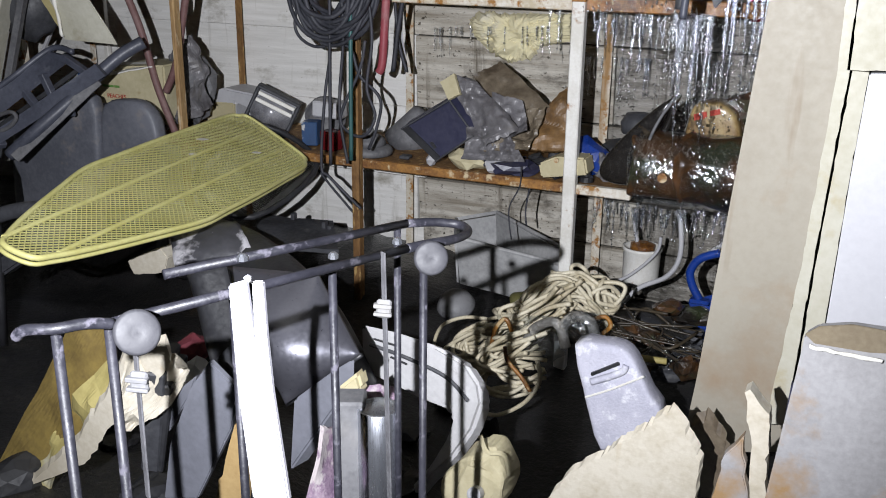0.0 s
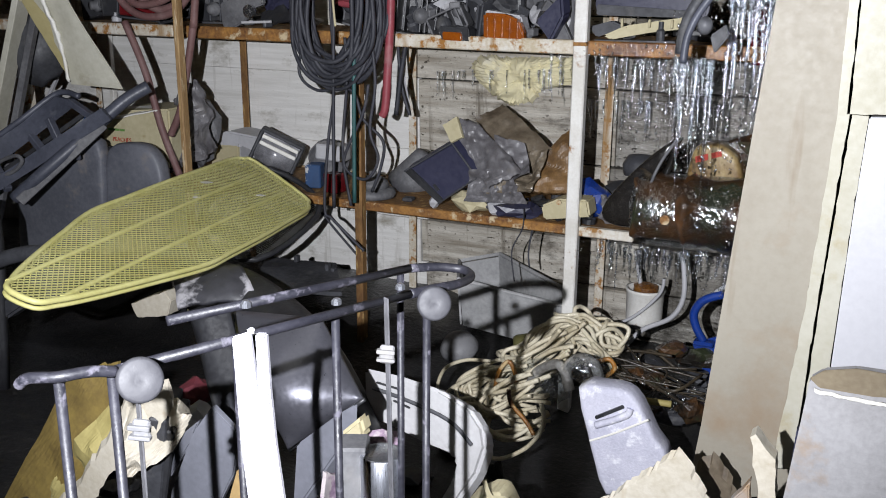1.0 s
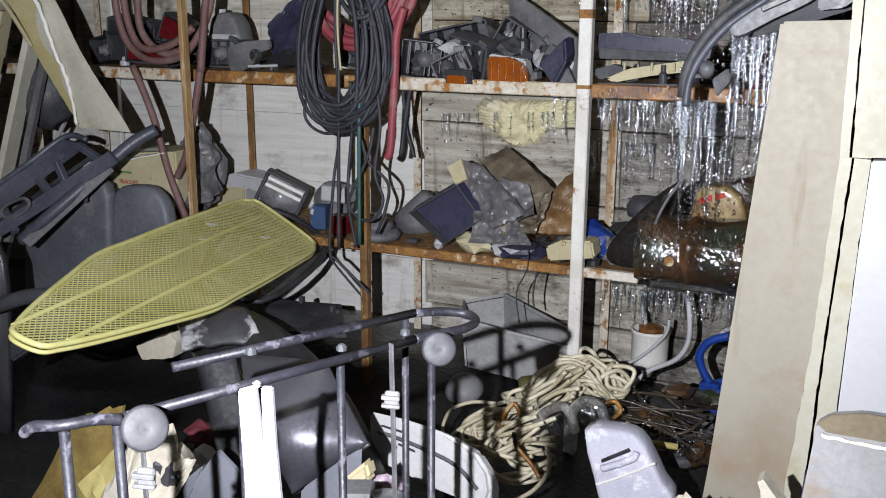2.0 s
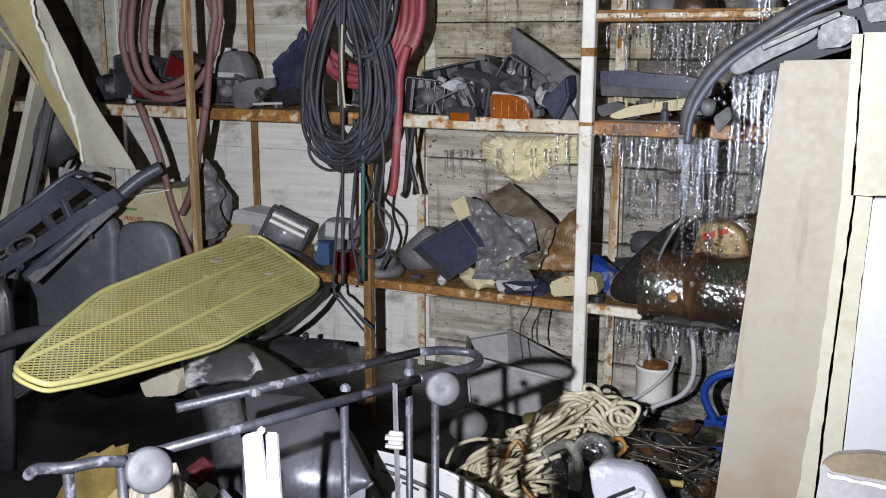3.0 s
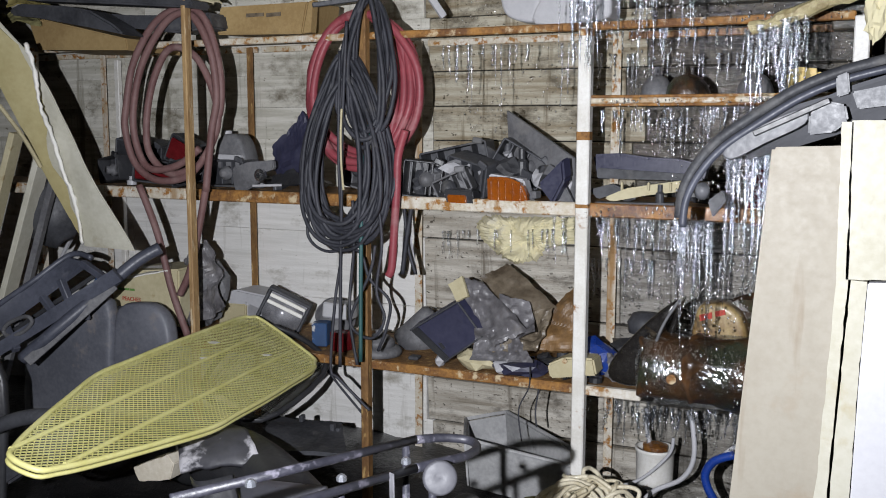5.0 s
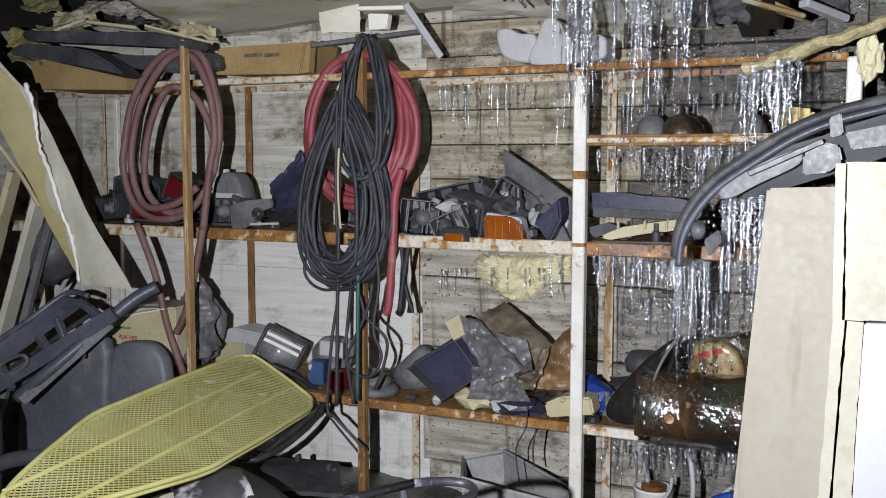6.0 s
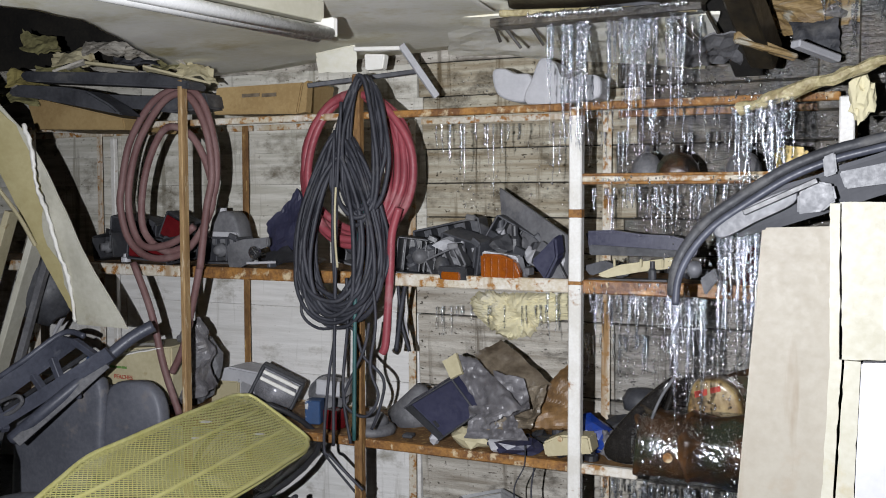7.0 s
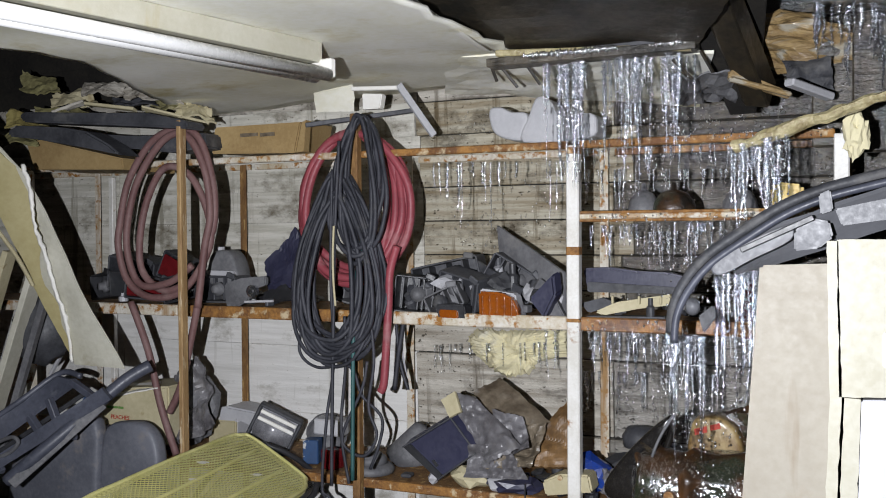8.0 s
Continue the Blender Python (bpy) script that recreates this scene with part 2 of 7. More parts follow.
M_MAROON = mat("dusty_maroon_hose", (0.125, 0.060, 0.058), (0.185, 0.105, 0.10), 0.6, scale=7, fine=100, bump=0.2, spots=(0.25, 0.175, 0.165), spot_scale=9, spot_at=0.56, spot_soft=0.2)
M_CARD = mat("brown_cardboard", (0.36, 0.255, 0.115), (0.27, 0.18, 0.075), 0.75, scale=5, fine=90, bump=0.2, spots=(0.22, 0.15, 0.07), spot_scale=6, spot_at=0.62, spot_soft=0.15)
M_CREAM = mat("soiled_cream_carton", (0.52, 0.47, 0.31), (0.42, 0.37, 0.23), 0.7, scale=5, fine=70, bump=0.25, spots=(0.30, 0.22, 0.10), spot_scale=9, spot_at=0.64)
M_AMBER = mat("amber_lens", (0.30, 0.078, 0.006), (0.20, 0.046, 0.004), 0.22, scale=14, fine=90, bump=0.35, coat=0.4)
M_REDLENS = mat("red_lens", (0.13, 0.010, 0.013), (0.08, 0.006, 0.008), 0.15, scale=20, fine=200, bump=0.15)
M_CHROME = mat("tarnished_chrome", (0.62, 0.62, 0.64), (0.45, 0.45, 0.47), 0.16, metal=0.95, scale=10, fine=120, bump=0.06)
M_STEEL = mat("bare_bright_steel", (0.55, 0.57, 0.62), (0.42, 0.44, 0.50), 0.28, metal=0.9, scale=10, fine=160, bump=0.08, stretch=(4, 4, 0.3))
M_ROPE = mat("soiled_cotton_rope", (0.62, 0.57, 0.44), (0.40, 0.345, 0.23), 0.5, scale=14, fine=220, bump=0.6, coat=0.35, spots=(0.26, 0.135, 0.035), spot_scale=11, spot_at=0.64)
M_PLASTIC = mat("frosted_white_plastic", (0.58, 0.575, 0.67), (0.44, 0.44, 0.53), 0.65, scale=9, fine=170, bump=0.8, spots=(0.72, 0.72, 0.78), spot_scale=26, spot_at=0.56)
M_PLY = mat("torn_pale_plywood", (0.54, 0.50, 0.42), (0.42, 0.375, 0.29), 0.75, scale=5, fine=80, bump=0.5, spots=(0.30, 0.20, 0.10), spot_scale=7, spot_at=0.60, spot_soft=0.10, drips=(0.40, 0.32, 0.20), drip_at=0.60)
M_BLUE = mat("blue_enamel", (0.010, 0.045, 0.27), (0.006, 0.025, 0.16), 0.3, scale=9, fine=120, bump=0.1, coat=0.3)
M_DRUM = mat("ice_glazed_rust", (0.085, 0.038, 0.013), (0.012, 0.010, 0.008), 0.36, scale=7, fine=34, bump=0.7, coat=0.6, spots=(0.030, 0.036, 0.018), spot_scale=8, spot_at=0.53, spot_rough=0.3, dist=0.014)
M_FOAM = mat("yellow_insulation_foam", (0.74, 0.68, 0.44), (0.66, 0.60, 0.40), 0.85, scale=7, fine=60, bump=0.3, spots=(0.70, 0.68, 0.60), spot_scale=7, spot_at=0.55, spot_soft=0.2)
M_STRAW = mat("split_timber", (0.36, 0.25, 0.11), (0.15, 0.095, 0.04), 0.55, scale=9, fine=80, bump=0.9, coat=0.3, spots=(0.36, 0.33, 0.26), spot_scale=7, spot_at=0.54, stretch=(0.5, 3, 3))
M_YELLOWPAPER = mat("yellowed_paper", (0.40, 0.34, 0.13), (0.30, 0.245, 0.085), 0.7, scale=6, fine=70, bump=0.4, spots=(0.45, 0.42, 0.30), spot_scale=5, spot_at=0.57)
M_SACK = mat("crumpled_brown_film", (0.20, 0.165, 0.12), (0.085, 0.065, 0.045), 0.36, scale=8, fine=60, bump=0.5, spots=(0.30, 0.28, 0.26), spot_scale=7, spot_at=0.60)
M_GREYFILM = mat("crumpled_grey_film", (0.185, 0.18, 0.19), (0.085, 0.08, 0.085), 0.34, scale=9, fine=60, bump=0.4, spots=(0.24, 0.225, 0.21), spot_scale=7, spot_at=0.60, spot_soft=0.2)
M_FLORAL = mat("printed_mauve_cloth", (0.36, 0.27, 0.34), (0.16, 0.10, 0.17), 0.85, scale=30, fine=160, bump=0.5, spots=(0.48, 0.43, 0.44), spot_scale=24, spot_at=0.5)
M_TEXTRED = mat("red_print", (0.42, 0.05, 0.03), (0.34, 0.04, 0.03), 0.7)
M_TEXTGREEN = mat("green_print", (0.12, 0.26, 0.06), (0.10, 0.20, 0.05), 0.7)
M_GLASSTUBE = mat("white_lamp_tube", (0.78, 0.78, 0.78), (0.72, 0.72, 0.71), 0.25, scale=4, fine=60, bump=0.02)
M_TEAL = mat("blue_printed_card", (0.022, 0.065, 0.17), (0.02, 0.05, 0.12), 0.5, scale=9, spots=(0.46, 0.46, 0.46), spot_scale=26, spot_at=0.58, spot_soft=0.03)
M_ICE = ice_mat("clear_ice", 0.66, (0.94, 0.95, 1.0), 0.13, 0.20, 130.0)
M_ICEWALL = ice_mat("ice_glaze", 0.80, (0.95, 0.97, 1.0), 0.16, 1.0, 45.0)
M_STRIP = mat("bright_galvanised_steel", (0.225, 0.225, 0.245), (0.18, 0.18, 0.20), 0.5, scale=9, fine=120, bump=0.15)
M_PADGREY = mat("grey_rubber", (0.030, 0.030, 0.036), (0.048, 0.048, 0.055), 0.6, scale=12, fine=120, bump=0.2)
M_WEB = mat("grey_webbing", (0.06, 0.06, 0.066), (0.10, 0.10, 0.11), 0.8, scale=30, fine=260, bump=0.5)
M_HEAPPANEL = mat("blue_grey_metal", (0.19, 0.195, 0.23), (0.14, 0.145, 0.17), 0.45, scale=6, fine=80, bump=0.2)
M_MUDBROWN = mat("brown_paper_facing", (0.20, 0.165, 0.11), (0.15, 0.12, 0.08), 0.85, scale=9, fine=120, bump=0.5)
M_SILVER = mat("silvered_plastic", (0.42, 0.42, 0.45), (0.22, 0.22, 0.24), 0.25, metal=0.25, scale=22, fine=120, bump=0.12)
M_BEAD = ice_mat("ice_beads", 0.30, (1.0, 1.0, 1.0), 0.22, 0.05, 200.0)
M_CRATE = mat("dusty_pale_crate", (0.44, 0.44, 0.44), (0.29, 0.29, 0.295), 0.65, scale=8, fine=80, bump=0.25, spots=(0.15, 0.145, 0.14), spot_scale=9, spot_at=0.60, spot_soft=0.15)
M_BOTTLE = mat("stained_yellow_plastic", (0.40, 0.30, 0.14), (0.20, 0.12, 0.045), 0.4, scale=12, fine=60, bump=0.4, coat=0.5, spots=(0.05, 0.035, 0.02), spot_scale=14, spot_at=0.56)
M_WETSACK = mat("wet_brown_paper", (0.22, 0.125, 0.05), (0.085, 0.048, 0.022), 0.45, scale=9, fine=60, bump=0.7, spots=(0.05, 0.04, 0.035), spot_scale=9, spot_at=0.6)
M_WIRES = mat("muddy_wires", (0.055, 0.042, 0.026), (0.020, 0.016, 0.012), 0.4, scale=20, fine=90, bump=0.4, coat=0.5)
M_CABWHITE = mat("stained_white_paint", (0.45, 0.435, 0.365), (0.39, 0.37, 0.29), 0.6, scale=5, fine=70, bump=0.3, spots=(0.34, 0.275, 0.14), spot_scale=5.5, spot_at=0.58, spot_soft=0.14, drips=(0.36, 0.305, 0.18), drip_at=0.62)
M_ICESKIN = ice_mat("ice_skin", 0.84, (0.95, 0.97, 1.0), 0.15, 1.0, 42.0)
M_BUMPER = mat("scuffed_grey_bumper", (0.150, 0.153, 0.168), (0.125, 0.128, 0.14), 0.45, scale=5, fine=90, bump=0.2, spots=(0.165, 0.168, 0.178), spot_scale=9, spot_at=0.60, spot_soft=0.25)
M_SOOTBROWN = mat("scorched_brown_membrane", (0.038, 0.028, 0.015), (0.008, 0.007, 0.005), 0.5, scale=3.5, fine=45, bump=0.5, spots=(0.075, 0.062, 0.030), spot_scale=4, spot_at=0.62, spot_soft=0.2, coat=0.2)
M_WETBLACK = mat("wet_black_plastic", (0.009, 0.008, 0.008), (0.016, 0.014, 0.012), 0.22, scale=6, fine=60, bump=0.12, spots=(0.045, 0.030, 0.012), spot_scale=9, spot_at=0.57, spot_rough=0.3)


# ---- shape helpers: each returns (vertices, faces) in world metres ----
def join(*pieces):
    v, f = [], []
    for pv, pf in pieces:
        k = len(v)
        v += [tuple(p) for p in pv]
        f += [tuple(i + k for i in q) for q in pf]
    return v, f


def moved(piece, m):
    return [tuple(m @ Vector(p)) for p in piece[0]], piece[1]


def from_bm(bm):
    bm.verts.ensure_lookup_table()
    bm.verts.index_update()
    out = [tuple(v.co) for v in bm.verts], [tuple(v.index for v in f.verts) for f in bm.faces]
    bm.free()
    return out


def box(sx, sy, sz, m=None, bev=0.003):
    """A bevelled box centred on the origin, then moved by m."""
    bm = bmesh.new()
    bmesh.ops.create_cube(bm, size=1.0, matrix=Matrix.Diagonal((sx, sy, sz, 1)))
    if bev:
        bmesh.ops.bevel(bm, geom=bm.edges[:], offset=min(bev, 0.4 * min(sx, sy, sz)), segments=1, affect="EDGES")
    out = from_bm(bm)
    return moved(out, m) if m else out


def bar(p, q, w, h, bev=0.002, roll=0.0):
    """A bevelled bar from p to q; w across, h upright."""
    p, q = Vector(p), Vector(q)
    d = q - p
    m = Matrix.Translation((p + q) / 2) @ d.to_track_quat("Y", "Z").to_matrix().to_4x4() @ pose(0, 0, 0, 0, roll, 0)
    return box(w, d.length, h, m, bev)


def slab(pts, y, depth, bev=0.004, skew=(0.0, 0.0)):
    """An upright outline of (x, z) at depth y, thickened away from the viewer; skew moves its rear."""
    bm = bmesh.new()
    n = len(pts)
    f = [bm.verts.new((x, y, z)) for x, z in pts]
    b = [bm.verts.new((x + skew[0], y + depth, z + skew[1])) for x, z in pts]
    bm.faces.new(f)
    bm.faces.new(b[::-1])
    for i in range(n):
        bm.faces.new((f[i], b[i], b[(i + 1) % n], f[(i + 1) % n]))
    bmesh.ops.recalc_face_normals(bm, faces=bm.faces[:])
    if bev:
        bmesh.ops.bevel(bm, geom=bm.edges[:], offset=bev, segments=2, affect="EDGES", clamp_overlap=True)
    return from_bm(bm)


def pillow(pts, y, depth, r=0.015, skew=(0.0, 0.0), steps=4):
    """A rounded upright form: a smoothed outline of (x, z) whose front and rear edges roll over by r."""
    line = [(p.x, p.z) for p in smooth_line([(x, 0, z) for x, z in pts], steps, True)]
    cx, cz = sum(p[0] for p in line) / len(line), sum(p[1] for p in line) / len(line)
    size = max(max(abs(p[0] - cx) for p in line), max(abs(p[1] - cz) for p in line))
    v, f = [], []
    n = len(line)
    rings = [(1 - 2.4 * r / size, -0.10 * r), (1 - r / size, 0.0), (1 - 0.35 * r / size, 0.3 * r), (1.0, r), (1.0, depth - r), (1 - r / size, depth)]
    for s, d in rings:
        t = d / depth
        v += [(cx + (px - cx) * s + skew[0] * t, y + d, cz + (pz - cz) * s + skew[1] * t) for px, pz in line]
    for i in range(len(rings) - 1):
        f += [(i * n + j, (i + 1) * n + j, (i + 1) * n + (j + 1) % n, i * n + (j + 1) % n) for j in range(n)]
    f += [tuple(range(n)), tuple(range(len(rings) * n - 1, (len(rings) - 1) * n - 1, -1))]
    bm = bmesh.new()
    bv = [bm.verts.new(p) for p in v]
    for q in f:
        bm.faces.new([bv[i] for i in q])
    bmesh.ops.recalc_face_normals(bm, faces=bm.faces[:])
    return from_bm(bm)


def plate(pts, th, m, bev=0.002):
    """An outline of (x, y) of thickness th, moved by m."""
    return moved(slab([(x, z) for x, z in pts], 0, th, bev), m @ pose(0, 0, 0, -90))


def sheet(a, b, c, d, th=0.004, nu=12, nv=12, wob=0.0, ragged=0.0, sag=None, seed=0, freq=6.0):
    """A warped sheet between four corners (a-b, d-c), with thickness; ragged: uneven rim; sag: a function of u, v giving an offset."""
    a, b, c, d = map(Vector, (a, b, c, d))
    nrm = (b - a).cross(d - a).normalized()
    top, bot = [], []
    for j in range(nv + 1):
        for i in range(nu + 1):
            u, v = i / nu, j / nv
            if ragged:
                e = ragged * noise.noise(Vector((seed + u * 9, v * 9, 1.7)))
                e2 = ragged * noise.noise(Vector((seed + u * 9, v * 9, 7.7)))
                if i in (0, nu):
                    u += e
                if j in (0, nv):
                    v += e2
            p = (a * (1 - u) + b * u) * (1 - v) + (d * (1 - u) + c * u) * v
            p = p + nrm * wob * noise.fractal(p * freq + Vector((seed, 0, 0)), 1.0, 2.0, 3)
            if sag:
                p = p + Vector(sag(u, v))
            top.append(p)
            bot.append(p - nrm * th)
    w = nu + 1
    k = len(top)
    v = top + bot
    f = []
    for j in range(nv):
        for i in range(nu):
            q = (j * w + i, j * w + i + 1, (j + 1) * w + i + 1, (j + 1) * w + i)
            f += [q, tuple(x + k for x in q[::-1])]
    rim = list(range(w)) + [j * w + nu for j in range(1, nv + 1)] + [nv * w + i for i in range(nu - 1, -1, -1)] + [j * w for j in range(nv - 1, 0, -1)]
    for i in range(len(rim)):
        p, q = rim[i], rim[(i + 1) % len(rim)]
        f.append((q, p, p + k, q + k))
    return [tuple(p) for p in v], f


def smooth_line(pts, steps=6, closed=False):
    pts = [Vector(p) for p in pts]
    n = len(pts)
    out = []
    for i in range(n if closed else n - 1):
        if closed:
            p0, p1, p2, p3 = (pts[(i + k) % n] for k in (-1, 0, 1, 2))
        else:
            p0, p1, p2, p3 = pts[max(i - 1, 0)], pts[i], pts[i + 1], pts[min(i + 2, n - 1)]
        for s in range(steps):
            t = s / steps
            out.append(0.5 * (2 * p1 + (p2 - p0) * t + (2 * p0 - 5 * p1 + 4 * p2 - p3) * t * t + (3 * p1 - p0 - 3 * p2 + p3) * t ** 3))
    if not closed:
        out.append(pts[-1])
    return out


def tube(pts, r, n=8, steps=6, closed=False, taper=None):
    """A round bar, hose or cable through the points; taper: its radius at the far end."""
    line = smooth_line(pts, steps, closed) if steps > 1 else [Vector(p) for p in pts]
    k = len(line)
    v, f = [], []
    up = Vector((0.13, 0.27, 0.95))
    for i, p in enumerate(line):
        t = (line[(i + 1) % k] - line[i - 1]) if closed else (line[min(i + 1, k - 1)] - line[max(i - 1, 0)])
        t = t.normalized() if t.length > 1e-9 else Vector((0, 0, 1))
        side = t.cross(up)
        if side.length < 1e-4:
            side = t.cross(Vector((1, 0, 0)))
        side.normalize()
        up = side.cross(t).normalized()
        rr = r if taper is None else r + (taper - r) * i / max(k - 1, 1)
        v += [tuple(p + rr * (math.cos(2 * math.pi * j / n) * side + math.sin(2 * math.pi * j / n) * up)) for j in range(n)]
    for i in range(k if closed else k - 1):
        o, q = i * n, ((i + 1) % k) * n
        f += [(o + j, o + (j + 1) % n, q + (j + 1) % n, q + j) for j in range(n)]
    if not closed:
        f += [tuple(range(n - 1, -1, -1)), tuple(range((k - 1) * n, k * n))]
    return v, f


def lathe(profile, m, n=20):
    """Turned about z: a profile of (radius, z), moved by m."""
    v, f = [], []
    for r, z in profile:
        v += [(r * math.cos(2 * math.pi * j / n), r * math.sin(2 * math.pi * j / n), z) for j in range(n)]
    k = len(profile)
    for i in range(k - 1):
        f += [(i * n + j, i * n + (j + 1) % n, (i + 1) * n + (j + 1) % n, (i + 1) * n + j) for j in range(n)]
    f += [tuple(range(n - 1, -1, -1)), tuple(range((k - 1) * n, k * n))]
    return moved((v, f), m)


def lump(sx, sy, sz, m, seed=0, rough=0.25, sub=2, freq=2.0):
    """A crumpled lump about sx by sy by sz."""
    bm = bmesh.new()
    bmesh.ops.create_icosphere(bm, subdivisions=sub, radius=0.5)
    for v in bm.verts:
        q = v.co.normalized()
        v.co *= 1 + rough * noise.fractal(q * freq + Vector((seed * 3.1, 0, seed)), 1.0, 2.0, 3)
        v.co = Vector((v.co.x * sx, v.co.y * sy, v.co.z * sz))
    return moved(from_bm(bm), m)


def world_of(ob):
    m = ob.matrix_basis.copy()
    while ob.parent:
        m = ob.parent.matrix_basis @ m
        ob = ob.parent
    return m


def part(name, piece, material, parent=None, label="", smooth=False):
    """One mesh object out of (vertices, faces) in world metres, under a thing or a part."""
    v, f = piece
    a = np.array(v, dtype=float)
    c = (a.min(0) + a.max(0)) / 2
    c[2] = a[:, 2].min() if parent is None else c[2]
    me = bpy.data.meshes.new(name)
    me.from_pydata([tuple(p) for p in (a - c)], [], f)
    me.update()
    me.materials.append(material)
    if smooth:
        me.polygons.foreach_set("use_smooth", [True] * len(me.polygons))
    ob = new(name, me)
    w = Matrix.Translation(Vector(c))
    if parent:
        ob.parent = parent
        w = world_of(parent).inverted() @ w
    ob.matrix_basis = w
    if label:
        ob["label"] = label
    return ob


def thing(name, at, label, category, group="", kind=""):
    """An Empty at a thing's base that carries its parts."""
    ob = new(name)
    ob.empty_display_size = 0.05
    ob.matrix_basis = Matrix.Translation(at)
    return tagged(ob, label, category, group, kind)


def solo(name, piece, material, label, category, group="", kind="", smooth=False):
    """A thing of one piece."""
    return tagged(part(name, piece, material, smooth=smooth), label, category, group, kind)


def bundle(name, pieces, material, label, category, group="", piece_name="strand"):
    """A thing made of loose strands, each a part."""
    low = min((p for v, _ in pieces for p in v), key=lambda p: p[2])
    t = thing(name, low, label, category, group)
    for p in pieces:
        part(piece_name, p, material, t, smooth=True)
    return t


def uneven(piece, amp, freq, seed=0):
    """Dents and swells over a finished form."""
    return [tuple(Vector(p) + amp * noise.noise_vector(Vector(p) * freq + Vector((seed, 0, 0)))) for p in piece[0]], piece[1]


def torn(pts, seed, amp=0.008, step=0.02):
    """An outline with splintered edges."""
    g = random.Random(seed)
    out = []
    for i in range(len(pts)):
        a, b = Vector(pts[i]), Vector(pts[(i + 1) % len(pts)])
        k = max(1, int((b - a).length / step))
        nrm = Vector((-(b - a).y, (b - a).x)).normalized() if (b - a).length > 1e-6 else Vector((0, 0))
        out += [tuple(a + (b - a) * ((j + g.uniform(-0.35, 0.35)) / k if j else 0.0) + (nrm * amp * g.choice((-1, 0.2, 0.5, 1)) * g.random() if j else Vector((0, 0)))) for j in range(k)]
    return out


# ---- the room ----
FRONT, REAR, WALL = 2.63, 3.015, 3.04
wall_north = tagged(part("wall_north", box(5.6, 0.08, 2.7, pose(-0.9, 3.115, 1.25), 0), M_DARK), "whitewashed timber board wall behind the rack", "wall", kind="structure")
wall_west = tagged(part("wall_west", box(0.1, 4.4, 2.7, pose(-3.65, 0.95, 1.25), 0), M_DARK), "dark sooty timber side wall", "wall", kind="structure")
wall_east = tagged(part("wall_east", box(0.1, 4.4, 2.7, pose(1.85, 0.95, 1.25), 0), M_DARK), "dark sooty timber side wall", "wall", kind="structure")
wall_south = tagged(part("wall_south", box(5.6, 0.1, 2.7, pose(-0.9, -1.3, 1.25), 0), M_DARK), "dark sooty timber wall", "wall", kind="structure")
roof = tagged(part("roof", box(5.6, 4.6, 0.08, pose(-0.9, 0.9, 2.56), 0), M_DARK), "dark sooty roof deck above the broken ceiling", "roof", kind="structure")


def heap_height(x, y):
    """The muck and rubble that buries the floor: it rises towards the near left and to both sides."""
    h = 0.28 + 0.16 * max(0.0, min(1.0, (2.3 - y) / 1.0)) + 0.10 * max(0.0, min(1.0, (-0.6 - x) / 0.6))
    h += 0.10 * max(0.0, min(1.0, (y - 2.45) / 0.3))
    h -= 0.14 * math.exp(-((x + 0.35) ** 2 + (y - 1.95) ** 2) / 0.06)
    return h + 0.03 * noise.fractal(Vector((x * 4, y * 4, 0)), 1.0, 2.0, 4)


def ground_sheet():
    v, f = [], []
    nx, ny = 110, 88
    for j in range(ny + 1):
        for i in range(nx + 1):
            x, y = -3.6 + 5.4 * i / nx, -1.25 + 4.32 * j / ny
            v.append((x, y, heap_height(x, y) if y > 0.55 else heap_height(x, y) * max(0.0, (y + 0.4) / 0.95)))
    w = nx + 1
    for j in range(ny):
        for i in range(nx):
            f.append((j * w + i, j * w + i + 1, (j + 1) * w + i + 1, (j + 1) * w + i))
    return v, f


floor = tagged(part("floor", ground_sheet(), M_FLOOR, smooth=True), "floor buried under wet black soot and muck", "floor", kind="structure")

# ceiling: stained panel that has come down along its free edges, open on the right
def ceiling_sheet():
    v, f = [], []
    nx, ny = 44, 30
    for j in range(ny + 1):
        for i in range(nx + 1):
            u, w = i / nx, j / ny
            y = 0.9 + 2.13 * w
            left = -1.58 - 0.50 * max(0.0, (y - 2.0) / 1.1) ** 1.2 - 1.3 * max(0.0, 1.88 - y) + 0.02 * noise.noise(Vector((y * 9, 0, 3)))
            right = -0.60 - 0.05 * (1 - w) + 0.02 * noise.noise(Vector((y * 12, 5, 3)))
            x = left + (right - left) * u
            z = 2.03 - 0.05 * (1 - u) ** 2 * (0.3 + 0.7 * w) + 0.006 * noise.noise(Vector((x * 5, y * 5, 0)))
            v.append((x, y, z))
    k = len(v)
    v += [(x, y, z + 0.008) for x, y, z in v]
    w = nx + 1
    for j in range(ny):
        for i in range(nx):
            q = (j * w + i, j * w + i + 1, (j + 1) * w + i + 1, (j + 1) * w + i)
            f += [q[::-1], tuple(a + k for a in q)]
    rim = list(range(w)) + [j * w + nx for j in range(1, ny + 1)] + [ny * w + i for i in range(nx - 1, -1, -1)] + [j * w for j in range(ny - 1, 0, -1)]
    f += [(rim[i], rim[(i + 1) % len(rim)], rim[(i + 1) % len(rim)] + k, rim[i] + k) for i in range(len(rim))]
    return v, f


ceiling = tagged(part("ceiling", ceiling_sheet(), M_CEIL, smooth=True), "stained white ceiling panel torn open along its edges", "ceiling", kind="structure")

